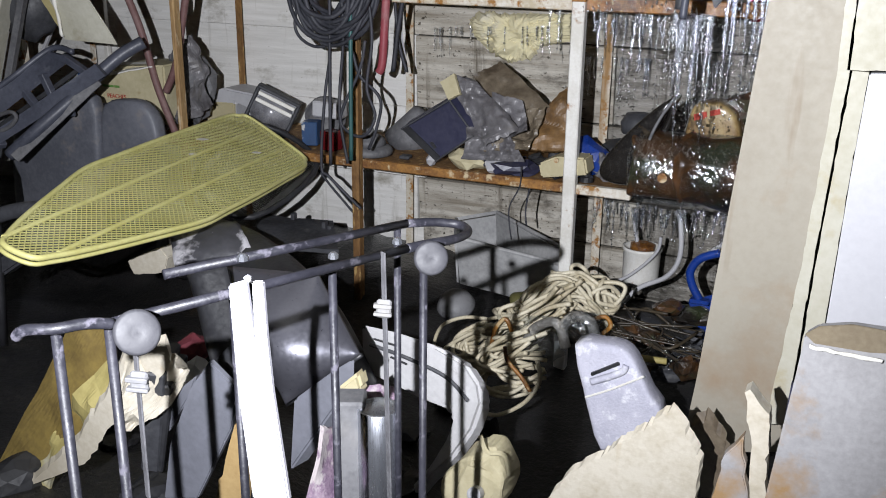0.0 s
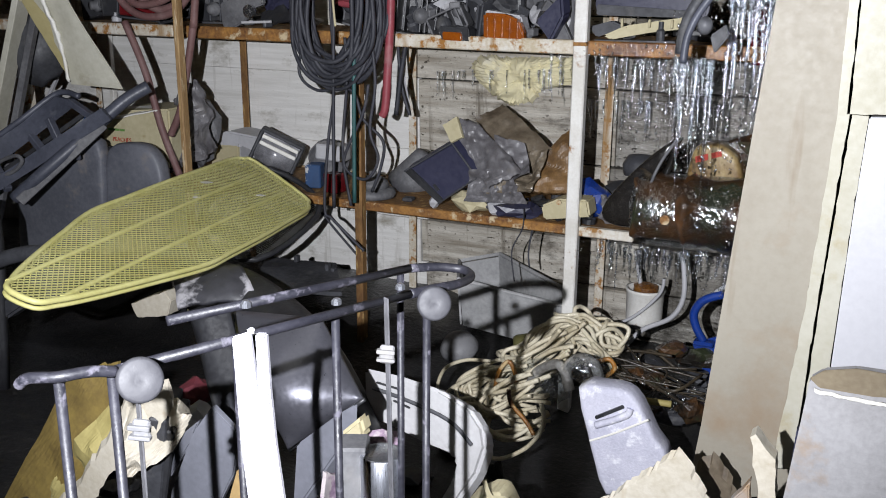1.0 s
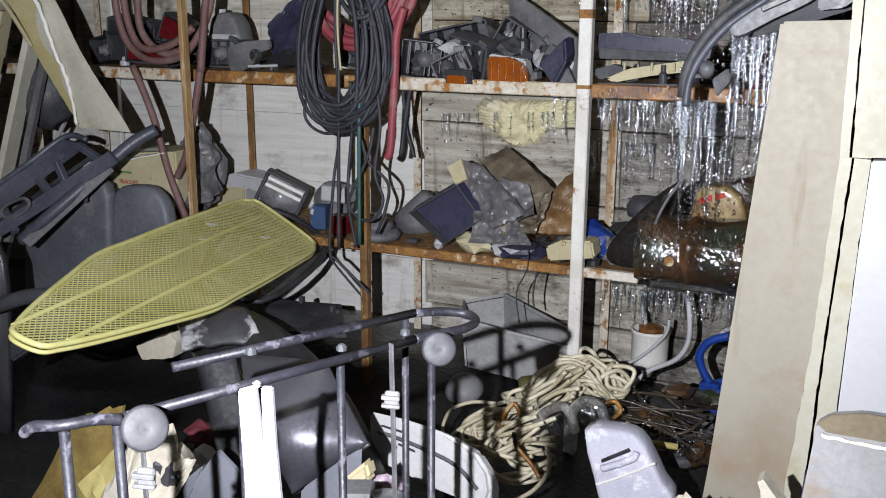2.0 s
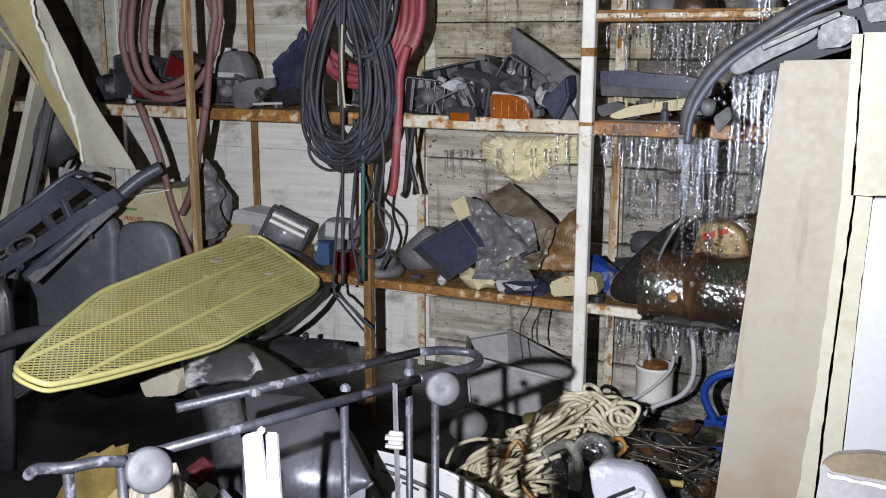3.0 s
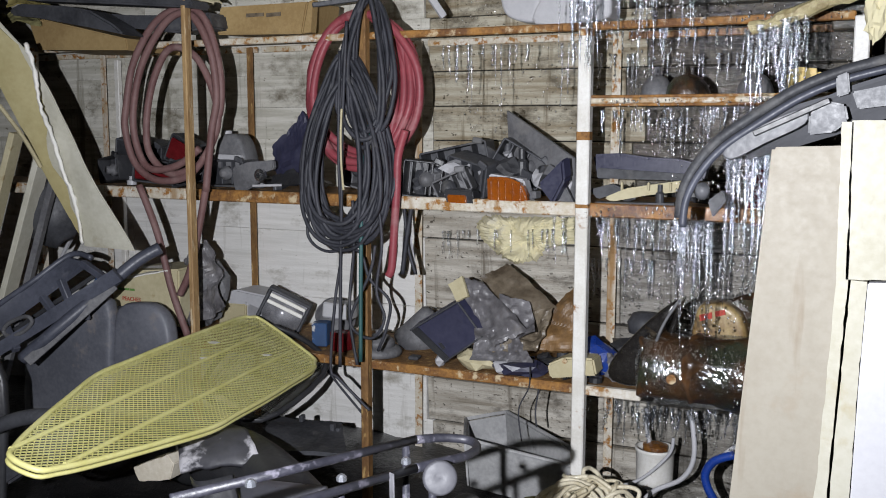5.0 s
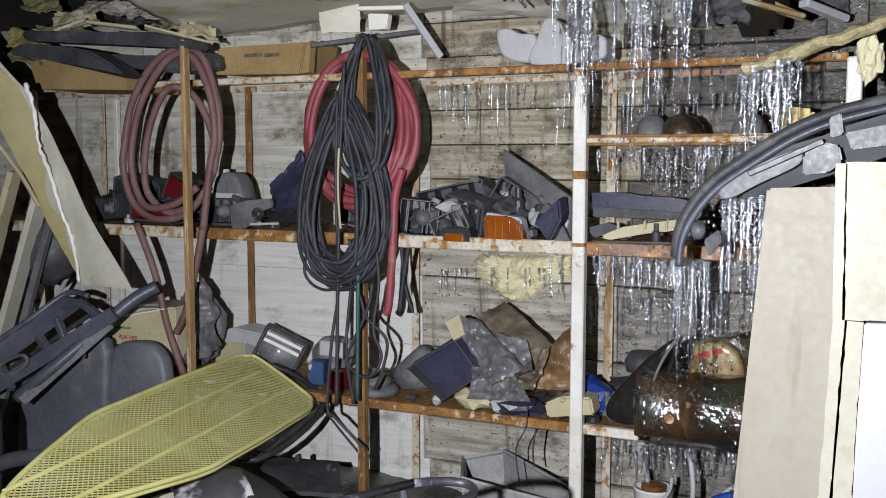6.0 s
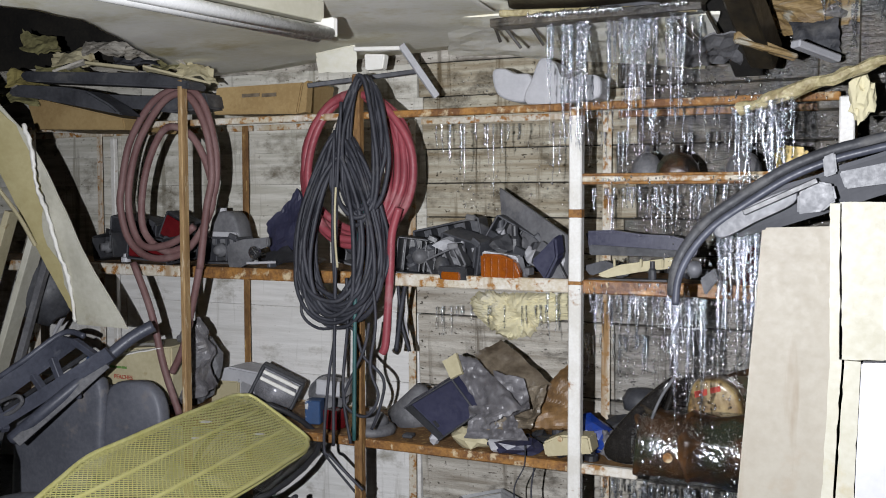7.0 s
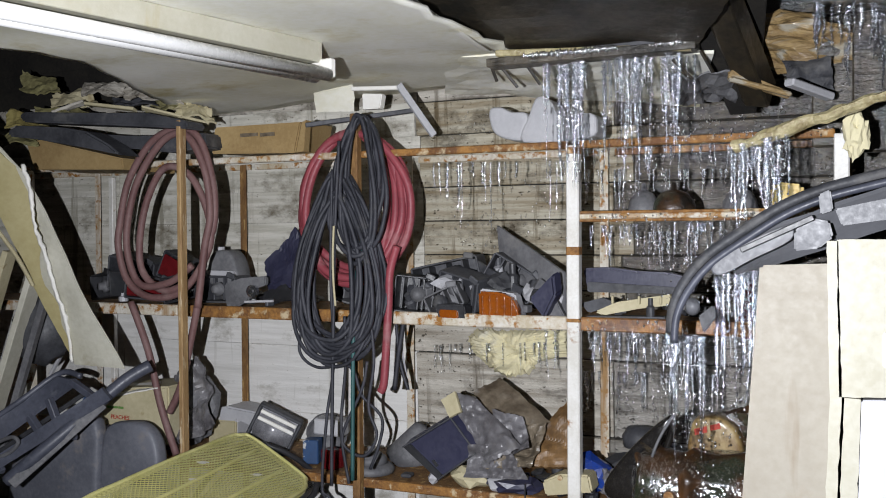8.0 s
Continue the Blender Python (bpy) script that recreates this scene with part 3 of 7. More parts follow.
# boards of the rear wall, each its own plank
rng = random.Random(4)
z = 0.1
while z < 2.28:
    h = rng.choice((0.15, 0.19, 0.235)) if z < 1.25 else rng.choice((0.06, 0.08, 0.11))
    cuts = [-3.55, -2.45 + rng.uniform(-.2, .2), -1.13 + rng.uniform(-0.02, 0.04), -0.47 + rng.uniform(-.05, .1), 1.75]
    for a, b in zip(cuts, cuts[1:]):
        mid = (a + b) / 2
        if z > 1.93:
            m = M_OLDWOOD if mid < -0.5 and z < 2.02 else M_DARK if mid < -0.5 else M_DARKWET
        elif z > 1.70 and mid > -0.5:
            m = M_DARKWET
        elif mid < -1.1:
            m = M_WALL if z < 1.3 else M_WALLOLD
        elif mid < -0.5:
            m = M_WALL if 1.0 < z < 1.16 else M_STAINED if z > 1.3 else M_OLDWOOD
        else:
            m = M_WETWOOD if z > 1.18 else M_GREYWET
        gap = 0.0004 if mid < -1.1 else 0.004
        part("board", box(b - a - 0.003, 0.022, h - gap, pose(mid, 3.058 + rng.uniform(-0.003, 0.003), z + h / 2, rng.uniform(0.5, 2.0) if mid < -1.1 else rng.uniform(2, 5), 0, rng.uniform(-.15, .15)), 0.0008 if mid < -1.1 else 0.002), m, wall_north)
    z += h

# ---- steel rack along the wall ----
rack = thing("shelving_rack", (-1.1, 2.82, 0.25), "rusted white steel shelving rack along the board wall", "shelving rack")
BAYS = (-2.40, -1.757, -1.117, -0.468, 0.177)
POSTM = (M_RUSTY_WHITE, M_WOOD, M_BROWN, M_WHITE_STEEL, M_WHITE_STEEL)
for x, m in zip(BAYS, POSTM):
    w = 0.034 if m == M_WHITE_STEEL else 0.016 if m == M_WOOD else 0.024
    top = 1.905 if m in (M_WOOD, M_BROWN) else 1.785
    part("post", box(w, 0.03, top - 0.25, pose(x if m != M_WOOD else -1.66, FRONT - 0.008 if m != M_WOOD else 2.518, (top + 0.25) / 2), 0.003), m, rack)
for x, m in zip((-2.46, -1.787, -1.133, -0.487, 0.18), (M_RUSTY_WHITE, M_BROWN, M_RUSTY_WHITE, M_RUSTY_WHITE, M_RUSTY_WHITE)):
    part("post", join(box(0.026, 0.004, 1.55, pose(x, REAR - 0.012, 1.03), 0.001), box(0.004, 0.024, 1.55, pose(x - 0.012, REAR, 1.03), 0.001)), m, rack)
part("post", box(0.02, 0.02, 1.5, pose(-2.40, REAR, 1.03), 0.002), M_WHITE_STEEL, rack)
for z, h, mats in ((0.838, 0.026, (M_RUSTY_WHITE, M_RUST, M_RUST, M_RUST, M_RUSTY_WHITE)), (1.32, 0.036, (M_RUSTY_WHITE, M_RUSTY_WHITE, M_RUST, M_RUSTY_WHITE, M_WETRUST)), (1.788, 0.02, (M_RUST, M_RUSTY_WHITE, M_RUSTY_WHITE, M_RUST, M_RUST))):
    ends = (-3.2,) + BAYS
    for a, b, m in zip(ends, ends[1:], mats):
        if b > 0.1 and z < 1:
            b = -0.29
        part("lip", box(b - a - 0.03, 0.022, h, pose((a + b) / 2, FRONT + 0.005, z), 0.003), m, rack)
        if z < 1.7:
            part("shelf_board", box(b - a - 0.006, 0.36, 0.012, pose((a + b) / 2, 2.83, z + h / 2 - 0.012), 0.002), M_BROWN, rack)
        part("rear_rail", box(b - a - 0.02, 0.012, 0.02, pose((a + b) / 2, REAR + 0.006, z + (0.01 if z > 1.7 else 0)), 0.002), M_RUSTY_WHITE if b < 0 else M_WETRUST, rack)
part("lip", box(0.62, 0.022, 0.014, pose(-0.145, FRONT, 1.60), 0.003), M_RUSTY_WHITE, rack)
for zz in (1.6105, 1.5895):
    part("rolled_edge", box(0.62, 0.025, 0.007, pose(-0.145, FRONT - 0.001, zz), 0.002), M_RUST, rack, "rusted rolled edge")
part("shelf_board", box(0.62, 0.36, 0.010, pose(-0.145, 2.83, 1.603), 0.002), M_RUSTY_WHITE, rack)
for zz, h in ((1.511, 0.026), (1.33, 0.014), (1.772, 0.022)):
    part("rust_band", box(0.0355, 0.0315, h, pose(-0.468, FRONT - 0.008, zz), 0.003), M_RUST, rack, "rusted patch on the white post")


# ---- boards and cabinet on the right ----
solo("leaning_board", slab([(0.062, 1.500), (0.216, 1.505), (0.237, 1.143), (0.215, 1.011), (0.210, 0.580), (-0.014, 0.522), (0.002, 0.681)], 1.93, 0.035, 0.004, (0.03, 0.0)), M_BEIGE, "dull beige composite board leaning upright beside the rack", "board")
cab = thing("cabinet", (0.45, 1.9, 0.3), "white painted cabinet carcass with a grey-white door", "cabinet")
part("stile", slab(torn([(0.175, 1.542), (0.192, 1.542), (0.197, 1.293), (0.185, 1.007), (0.175, 0.666), (0.141, 0.658), (0.155, 0.815), (0.167, 0.976), (0.174, 1.159), (0.179, 1.280)], 7, 0.0012, 0.014), 1.86, 0.09, 0.0), M_CABWHITE, cab)
part("top_panel", slab(torn([(0.190, 1.544), (0.478, 1.548), (0.497, 1.310), (0.193, 1.292)], 11, 0.0012, 0.014), 1.86, 0.09, 0.0), M_CABWHITE, cab)
part("door_stile", slab(torn([(0.201, 1.292), (0.225, 1.291), (0.220, 1.129), (0.212, 0.680), (0.180, 0.672), (0.190, 1.016)], 8, 0.0012, 0.014), 1.855, 0.02, 0.0), M_CABWHITE, cab)
cab_door = part("door", slab([(0.226, 1.289), (0.498, 1.305), (0.543, 0.755), (0.215, 0.676), (0.221, 1.126)], 1.858, 0.02, 0.002), M_GREYWHITE, cab)
part("back", slab([(0.182, 1.432), (0.492, 1.441), (0.551, 0.736), (0.166, 0.643)], 1.90, 0.02, 0.0), M_DARK, cab)
part("handle_recess", slab([(0.256, 1.397), (0.287, 1.403), (0.287, 1.337), (0.256, 1.344)], 1.853, 0.01, 0.002), M_GREYWHITE, cab_door)
solo("fallen_board", slab([(0.198, 0.983), (0.214, 0.998), (0.254, 1.008), (0.364, 1.009), (0.410, 0.622), (0.159, 0.534), (0.193, 0.919)], 1.5, 0.02, 0.003), M_MUDBOARD, "water-stained grey wallboard with a torn upper edge", "board")
solo("torn_facing", slab([(0.198, 0.988), (0.214, 1.002), (0.254, 1.012), (0.326, 1.010), (0.329, 0.984), (0.277, 0.977), (0.237, 0.977), (0.211, 0.977)], 1.494, 0.004, 0.001), M_MUDBROWN, "torn brown paper facing on the wallboard edge", "paper")
solo("paper_strip", uneven(tube([(0.205, 1.488, 0.976), (0.232, 1.488, 0.973), (0.267, 1.488, 0.972), (0.295, 1.488, 0.971)], 0.0028, 6, 8), 0.003, 90), M_TRIM, "white torn paper edge of the wallboard", "paper", smooth=True)


# ---- ironing board ----
def ironing_board():
    o, end = Vector((-1.104, 1.378, 0.945)), Vector((-1.388, 2.612, 0.905))
    n = Vector((0.326, 0.114, 0.938)).normalized()
    e1 = (end - o)
    length = e1.length
    e1.normalize()
    e1 = (e1 - n * e1.dot(n)).normalized()
    e2 = n.cross(e1)

    def at(s, w, h=0.0):
        return tuple(o + e1 * (s + w * 0.62 * max(0.0, (s - 0.45) / 0.83)) + e2 * w + n * h)

    def half(s):
        if s < 0.04:
            return 0.028 + 0.020 * max(0.0, s) / 0.04
        if s < 0.46:
            return 0.048 + 0.100 * ((s - 0.04) / 0.42) ** 0.85
        if s > length - 0.09:
            return 0.158 - 0.05 * ((s - length + 0.09) / 0.09) ** 2
        return 0.148 + 0.010 * min(1.0, (s - 0.46) / 0.3)

    t = thing("ironing_board", (-1.25, 2.0, 0.86), "yellow enamelled ironing board with a perforated mesh top", "ironing board")
    ss = [0.0, 0.04, 0.10, 0.2, 0.3, 0.46, 0.6, 0.8, 1.0, length - 0.09, length - 0.04, length]
    ring = [at(s, half(s)) for s in ss] + [at(s, -half(s)) for s in ss[::-1]]
    part("rim", join(tube(ring, 0.006, 8, 4, True), tube([tuple(Vector(p) - n * 0.013) for p in ring], 0.0045, 6, 4, True)), M_YELLOW, t, smooth=True)
    for w in (-0.06, 0.055):
        s0 = 0.02 if abs(w) < 0.058 else 0.05
        part("rib", tube([at(s0 + (length - 0.07 - s0) * q / 8, w * (0.8 + 0.2 * q / 8), 0.002) for q in range(9)], 0.0048, 8, 1), M_YELLOW, t)
    v, f = [], []
    pu, pw, th = 0.0185, 0.0056, 0.00135
    for i in range(int(length / pu) + 1):
        for j in range(-30, 31):
            s, w = i * pu + (j % 2) * pu / 2, j * pw
            if s > length or abs(w) > half(s):
                continue
            for dj in (-1, 1):
                a, b = (s, w), (s + pu / 2, w + dj * pw)
                if b[0] > length + 0.004 or abs(b[1]) > half(b[0]) + 0.006:
                    continue
                k = len(v)
                for (p, q) in (a, b):
                    v += [at(p, q - th, 0.001), at(p, q + th, 0.001), at(p, q, -0.0015)]
                f += [(k, k + 1, k + 4, k + 3), (k + 1, k + 2, k + 5, k + 4), (k + 2, k, k + 3, k + 5)]
    part("mesh_top", (v, f), M_YELLOW, t, "open diamond mesh of yellow metal")
    part("leg", tube([at(0.35, 0.02, -0.03), at(0.95, -0.05, -0.05), at(1.1, -0.05, -0.12)], 0.009, 8), M_BLACK, t)
    for s, w, r in ((0.92, 0.10, 0.02), (1.05, -0.03, 0.017), (0.80, 0.06, 0.012)):
        part("paint_chip", lump(r * 2, r * 1.4, 0.002, Matrix.Translation(at(s, w, 0.003)), 3, 0.3), M_TRIM, t, "pale dried paint spot")


ironing_board()


def mesh_tray():
    """A black wire tray that lies under the wide end of the ironing board."""
    a, b, c, d = (Vector(p) for p in ((-1.512, 2.66, 0.911), (-1.277, 2.66, 0.813), (-1.311, 2.36, 0.717), (-1.506, 2.36, 0.796)))
    t = thing("mesh_tray", (a + b + c + d) / 4, "black wire mesh tray under the ironing board", "tray")
    part("frame", tube([a, b, c, d], 0.009, 8, 5, True), M_BLACK, t, "", True)
    wires = []
    for k in range(1, 40):
        u = k / 40
        wires += [bar(a.lerp(b, u), d.lerp(c, u), 0.0013, 0.0013, 0), bar(a.lerp(d, u), b.lerp(c, u), 0.0013, 0.0013, 0)]
    part("wire_mesh", join(*wires), M_BLACK, t, "fine black wire mesh")


mesh_tray()


# ---- hoses and cables hung on the rack ----
bundle("hose", [
    tube([(-1.909, 2.570, 1.347), (-1.842, 2.570, 1.197), (-1.793, 2.570, 1.022), (-1.735, 2.570, 0.876)], 0.0114, 10),
    tube([(-1.683, 2.560, 1.170), (-1.638, 2.560, 1.346), (-1.606, 2.560, 1.518), (-1.575, 2.560, 1.587), (-1.574, 2.560, 1.706), (-1.620, 2.560, 1.845), (-1.695, 2.560, 1.886), (-1.806, 2.560, 1.853), (-1.903, 2.560, 1.733), (-1.942, 2.560, 1.590), (-1.948, 2.560, 1.518), (-1.915, 2.560, 1.420), (-1.835, 2.560, 1.368), (-1.724, 2.560, 1.375), (-1.647, 2.560, 1.432), (-1.588, 2.560, 1.535), (-1.600, 2.560, 1.638), (-1.664, 2.560, 1.743), (-1.758, 2.560, 1.769), (-1.826, 2.560, 1.678), (-1.860, 2.560, 1.554), (-1.852, 2.560, 1.447), (-1.768, 2.560, 1.387), (-1.669, 2.560, 1.414)], 0.0114, 10),
    tube([(-1.626, 2.545, 1.338), (-1.598, 2.545, 1.519), (-1.576, 2.545, 1.621), (-1.595, 2.545, 1.757), (-1.661, 2.545, 1.862), (-1.753, 2.545, 1.850), (-1.853, 2.545, 1.731), (-1.898, 2.545, 1.590), (-1.893, 2.545, 1.483), (-1.844, 2.545, 1.404), (-1.733, 2.545, 1.414), (-1.645, 2.545, 1.467)], 0.0114, 10),
    tube([(-1.687, 2.570, 1.173), (-1.719, 2.570, 1.080), (-1.760, 2.570, 1.006)], 0.0114, 10)], M_MAROON, "dusty maroon rubber hose coiled over a wooden post", "hose", "hung hoses")
def hung_loops(cx, y, half, top, low, count, r, seed, waist, inner=0.7, n=8):
    """Closed loops hung from one point: narrow at the top (waist), full lower down, nested and slightly tangled."""
    g = random.Random(seed)
    out = []
    for k in range(count):
        sl, sr = g.uniform(inner, 1.0), g.uniform(inner, 1.0)
        drop = (top - low) * g.uniform(0.87, 1.0)
        oy, lean = g.uniform(-0.02, 0.02), g.uniform(-0.02, 0.02)
        pts = []
        for i in range(14):
            a = 2 * math.pi * i / 14
            v = (1 - math.cos(a)) / 2
            w = math.sin(a) * (waist + (1 - waist) * v ** 0.9) * (1.12 if waist > 0.8 else 1.42)
            w *= sr if w > 0 else sl
            pts.append((cx + half * w + lean * v + g.uniform(-.004, .004), y + oy + 0.012 * math.sin(2 * a + k) + 0.03 * (1 - v), top - drop * v + g.uniform(-.004, .004)))
        out.append(tube(pts, r, n, 4, True))
    return out


bundle("hose", [*hung_loops(-1.143, 2.62, 0.186, 1.854, 1.413, 7, 0.0118, 11, 0.92, 0.64, 10), tube([(-0.962, 2.575, 1.524), (-0.984, 2.575, 1.453), (-0.989, 2.575, 1.367), (-0.997, 2.575, 1.255), (-1.006, 2.575, 1.143), (-1.017, 2.575, 1.116)], 0.0118, 10)], M_RED, "thick red rubber air hose in a hung coil", "hose", "hung hoses")
bundle("cable", hung_loops(-1.14, 2.545, 0.143, 1.734, 1.186, 26, 0.0058, 21, 0.30, 0.66, 7), M_RUBBER, "black rubber cable in a hung tangled coil", "cable", "hung cables")
bundle("cable", hung_loops(-1.130, 2.52, 0.114, 1.674, 1.216, 6, 0.0066, 22, 0.35, 0.45, 7), M_RUBBER, "loosely looped black cable over a tighter coil", "cable", "hung cables")
bundle("cable", hung_loops(-1.071, 2.53, 0.075, 1.888, 1.477, 8, 0.0066, 24, 0.55, 0.5, 7), M_RUBBER, "black cable looped over the hook", "cable", "hung cables")
bundle("cable", [
    tube([(-1.141, 2.530, 1.741), (-1.149, 2.530, 1.455), (-1.142, 2.530, 1.201), (-1.166, 2.530, 1.039), (-1.183, 2.530, 0.845), (-1.156, 2.530, 0.812), (-1.056, 2.530, 0.731)], 0.0046, 7),
    tube([(-1.112, 2.520, 1.818), (-1.129, 2.520, 1.551), (-1.135, 2.520, 1.329), (-1.141, 2.520, 1.106), (-1.146, 2.520, 0.851)], 0.0052, 7),
    tube([(-1.105, 2.530, 1.329), (-1.102, 2.530, 1.202), (-1.119, 2.530, 1.011), (-1.095, 2.530, 0.860)], 0.0046, 7),
    tube([(-1.024, 2.530, 1.331), (-1.013, 2.530, 1.207), (-1.031, 2.530, 1.080), (-1.006, 2.530, 1.004), (-1.040, 2.530, 0.945), (-1.090, 2.530, 0.950), (-1.115, 2.530, 0.995), (-1.052, 2.530, 1.126), (-1.034, 2.530, 1.206)], 0.0046, 7),
    tube([(-1.241, 2.540, 1.324), (-1.261, 2.540, 1.226), (-1.204, 2.540, 1.180), (-1.094, 2.540, 1.186), (-1.058, 2.540, 1.109), (-0.995, 2.540, 1.050), (-1.006, 2.540, 0.971), (-1.033, 2.540, 0.905)], 0.0045, 7)], M_RUBBER, "loose ends of black cable hanging down", "cable", "hung cables")
solo("cable", tube([(-1.064, 2.58, 1.60), (-1.079, 2.545, 1.400), (-1.076, 2.525, 1.204), (-1.081, 2.525, 0.872)], 0.006, 7), M_GREENCABLE, "dark green cable hanging among black ones", "cable", "hung cables", smooth=True)
solo("cable", tube([(-1.121, 2.503, 1.582), (-1.125, 2.503, 1.508), (-1.124, 2.503, 1.43), (-1.118, 2.503, 1.359)], 0.0034, 7), M_CREAM, "taped pale cable hanging among black ones", "cable", "hung cables", smooth=True)
bundle("cable", [tube([(-1.032, 2.700, 1.317), (-1.018, 2.700, 1.185), (-0.993, 2.700, 1.104)], 0.005, 7), tube([(-0.992, 2.680, 1.320), (-1.011, 2.680, 1.221), (-1.027, 2.680, 1.105)], 0.007, 7), tube([(-1.339, 2.750, 0.775), (-1.278, 2.750, 0.711), (-1.180, 2.750, 0.618)], 0.004, 6)], M_RUBBER, "short strap ends hanging under the shelf", "cable", "hung cables")
solo("strap", bar((-1.031, 2.720, 1.249), (-1.023, 2.760, 1.093), 0.014, 0.003), M_LGREY, "pale grey flat strap hanging under the shelf", "strap")

# ---- things on the lower shelf ----
S1, S2 = 0.85, 1.337
box_p = thing("carton", (-1.93, 2.72, 0.86), "soiled cream fruit carton with red and green print", "carton")
box_body = part("body", slab([(-2.042, 1.000), (-2.007, 1.064), (-1.772, 1.085), (-1.772, 0.897), (-2.061, 0.900)], 2.58, 0.22, 0.006, (-0.02, 0.0)), M_CREAM, box_p)
part("flap", sheet((-1.979, 2.560, 1.050), (-1.796, 2.560, 1.077), (-1.870, 2.660, 1.090), (-2.057, 2.660, 1.060), 0.004, 8, 4, 0.01), M_TRIM, box_body)
txt = bpy.data.curves.new("word", "FONT")
txt.body, txt.size, txt.extrude, txt.align_x = "PEACHES", 0.019, 0.0005, "CENTER"
txt.materials.append(M_TEXTRED)
word = new("word", txt)
word.parent = box_p
word.matrix_basis = Matrix.Translation((-1.93, 2.72, 0.86)).inverted() @ Matrix.Translation((-1.964, 2.574, 0.969)) @ pose(0, 0, 0, 90, 0, 0)
for k in range(3):
    part("print_bar", box(0.020, 0.002, 0.007, pose(-2.01 + 0.024 * k, 2.576, 1.006), 0.0), M_TEXTGREEN, box_p)
solo("plastic_drape", sheet((-1.866, 2.7, 1.093), (-1.742, 2.7, 1.165), (-1.647, 2.66, 0.961), (-1.847, 2.64, 0.855), 0.004, 26, 26, 0.045, 0.05, seed=23, freq=11), M_GREYFILM, "crumpled grey plastic film draped beside the post", "plastic film")
solo("plastic_wrap", lump(0.16, 0.12, 0.24, pose(-1.80, 2.74, 1.0), 8, 0.35, 3), M_GREY, "crumpled grey plastic wrapping", "plastic")
wb = thing("housing", (-1.70, 2.9, 0.85), "off-white moulded plastic housing with a stepped front", "housing")
part("body", slab([(-1.809, 0.963), (-1.748, 0.981), (-1.614, 0.968), (-1.616, 0.910), (-1.703, 0.936), (-1.706, 0.853), (-1.813, 0.844)], 2.84, 0.12, 0.006), M_LGREY, wb)
part("base", slab([(-1.818, 0.931), (-1.706, 0.934), (-1.709, 0.845), (-1.821, 0.835)], 2.835, 0.12, 0.004), M_CREAM, wb)
hl = thing("headlamp_housing", (-1.52, 2.85, 0.85), "chromed headlamp housing with a dark rim, tilted", "headlamp")
hm = Matrix.Translation((-1.53, 2.80, 0.925)) @ pose(0, 0, 0, 0, 27, 26)
part("rim", join(*[box(*s, hm @ pose(*q), 0.004) for s, q in (((0.15, 0.05, 0.012), (0, 0, 0.062)), ((0.15, 0.05, 0.012), (0, 0, -0.062)), ((0.012, 0.05, 0.12), (-0.07, 0, 0)), ((0.012, 0.05, 0.12), (0.07, 0, 0)))]), M_DGREY, hl)
part("reflector", lathe([(0.0, 0.035), (0.02, 0.03), (0.04, 0.018), (0.058, 0.0), (0.066, -0.01)], hm @ pose(0, -0.012, 0, -90) @ Matrix.Diagonal((1.05, 0.9, 1, 1)), 24), M_SILVER, hl, "bright chrome reflector bowl", True)
# white painted bars put the chrome's bright highlights into colour
for zz in (0.045, 0.022):
    part("chrome_bar", box(0.125, 0.008, 0.012, hm @ pose(0, -0.026, zz), 0.002), M_TRIM, hl, "white bar for a painted chrome highlight")
part("backing", box(0.135, 0.006, 0.115, hm @ pose(0, 0.012, 0), 0.001), M_SILVER, hl)
solo("reflector_bowl", lathe([(0.0, -0.03), (0.035, -0.026), (0.06, 0.0), (0.067, 0.03), (0.062, 0.03), (0.055, 0.0)], Matrix.Translation((-1.36, 2.86, 0.93)) @ pose(0, 0, 0, 110, 0, 20)), M_GREY, "grey dusty round reflector bowl", "reflector", smooth=True)
solo("small_box", box(0.05, 0.05, 0.075, pose(-1.345, 2.74, 0.887, 0, 0, 15), 0.003), M_TEAL, "small blue and white printed packet", "packet")
solo("small_box", box(0.05, 0.05, 0.06, pose(-1.25, 2.70, 0.88, 0, 0, -10), 0.003), M_REDLENS, "small red printed paper packet", "packet")
solo("tin", box(0.10, 0.07, 0.05, pose(-1.31, 2.80, 0.955, 0, 4, 10), 0.005), M_LGREY, "pale dented tin on the shelf", "tin")
dl = thing("dome_lamp", (-1.13, 2.72, 0.85), "round dusty lamp with a wide flange on the shelf", "lamp")
dlm = Matrix.Translation((-1.115, 2.70, 0.852))
part("flange", lathe([(0.066, 0.0), (0.068, 0.012), (0.062, 0.022), (0.04, 0.03)], dlm, 28), M_GREY, dl, "", True)
part("dome", lathe([(0.048, 0.028), (0.044, 0.045), (0.025, 0.06), (0.012, 0.062), (0.012, 0.075), (0.0, 0.078)], dlm, 24), M_GREY, dl, "", True)
solo("funnel", lathe([(0.075, 0), (0.06, 0.03), (0.02, 0.12), (0.0, 0.125)], Matrix.Translation((-1.08, 2.88, 0.86)) @ pose(0, 0, 0, 10, 25, 0), 20), M_GREY, "grey plastic funnel shape leaning on the wall", "funnel", smooth=True)
bd = thing("binder", (-0.89, 2.70, 0.86), "navy vinyl box standing on one corner", "box")
part("body", slab([(-0.982, 0.949), (-0.832, 1.044), (-0.756, 0.953), (-0.874, 0.866)], 2.64, 0.035, 0.004, (0.01, 0.02)), M_NAVY, bd)
part("side", slab([(-0.977, 0.951), (-0.955, 0.961), (-0.857, 0.883), (-0.869, 0.869)], 2.632, 0.06, 0.002), M_BLACK, bd)
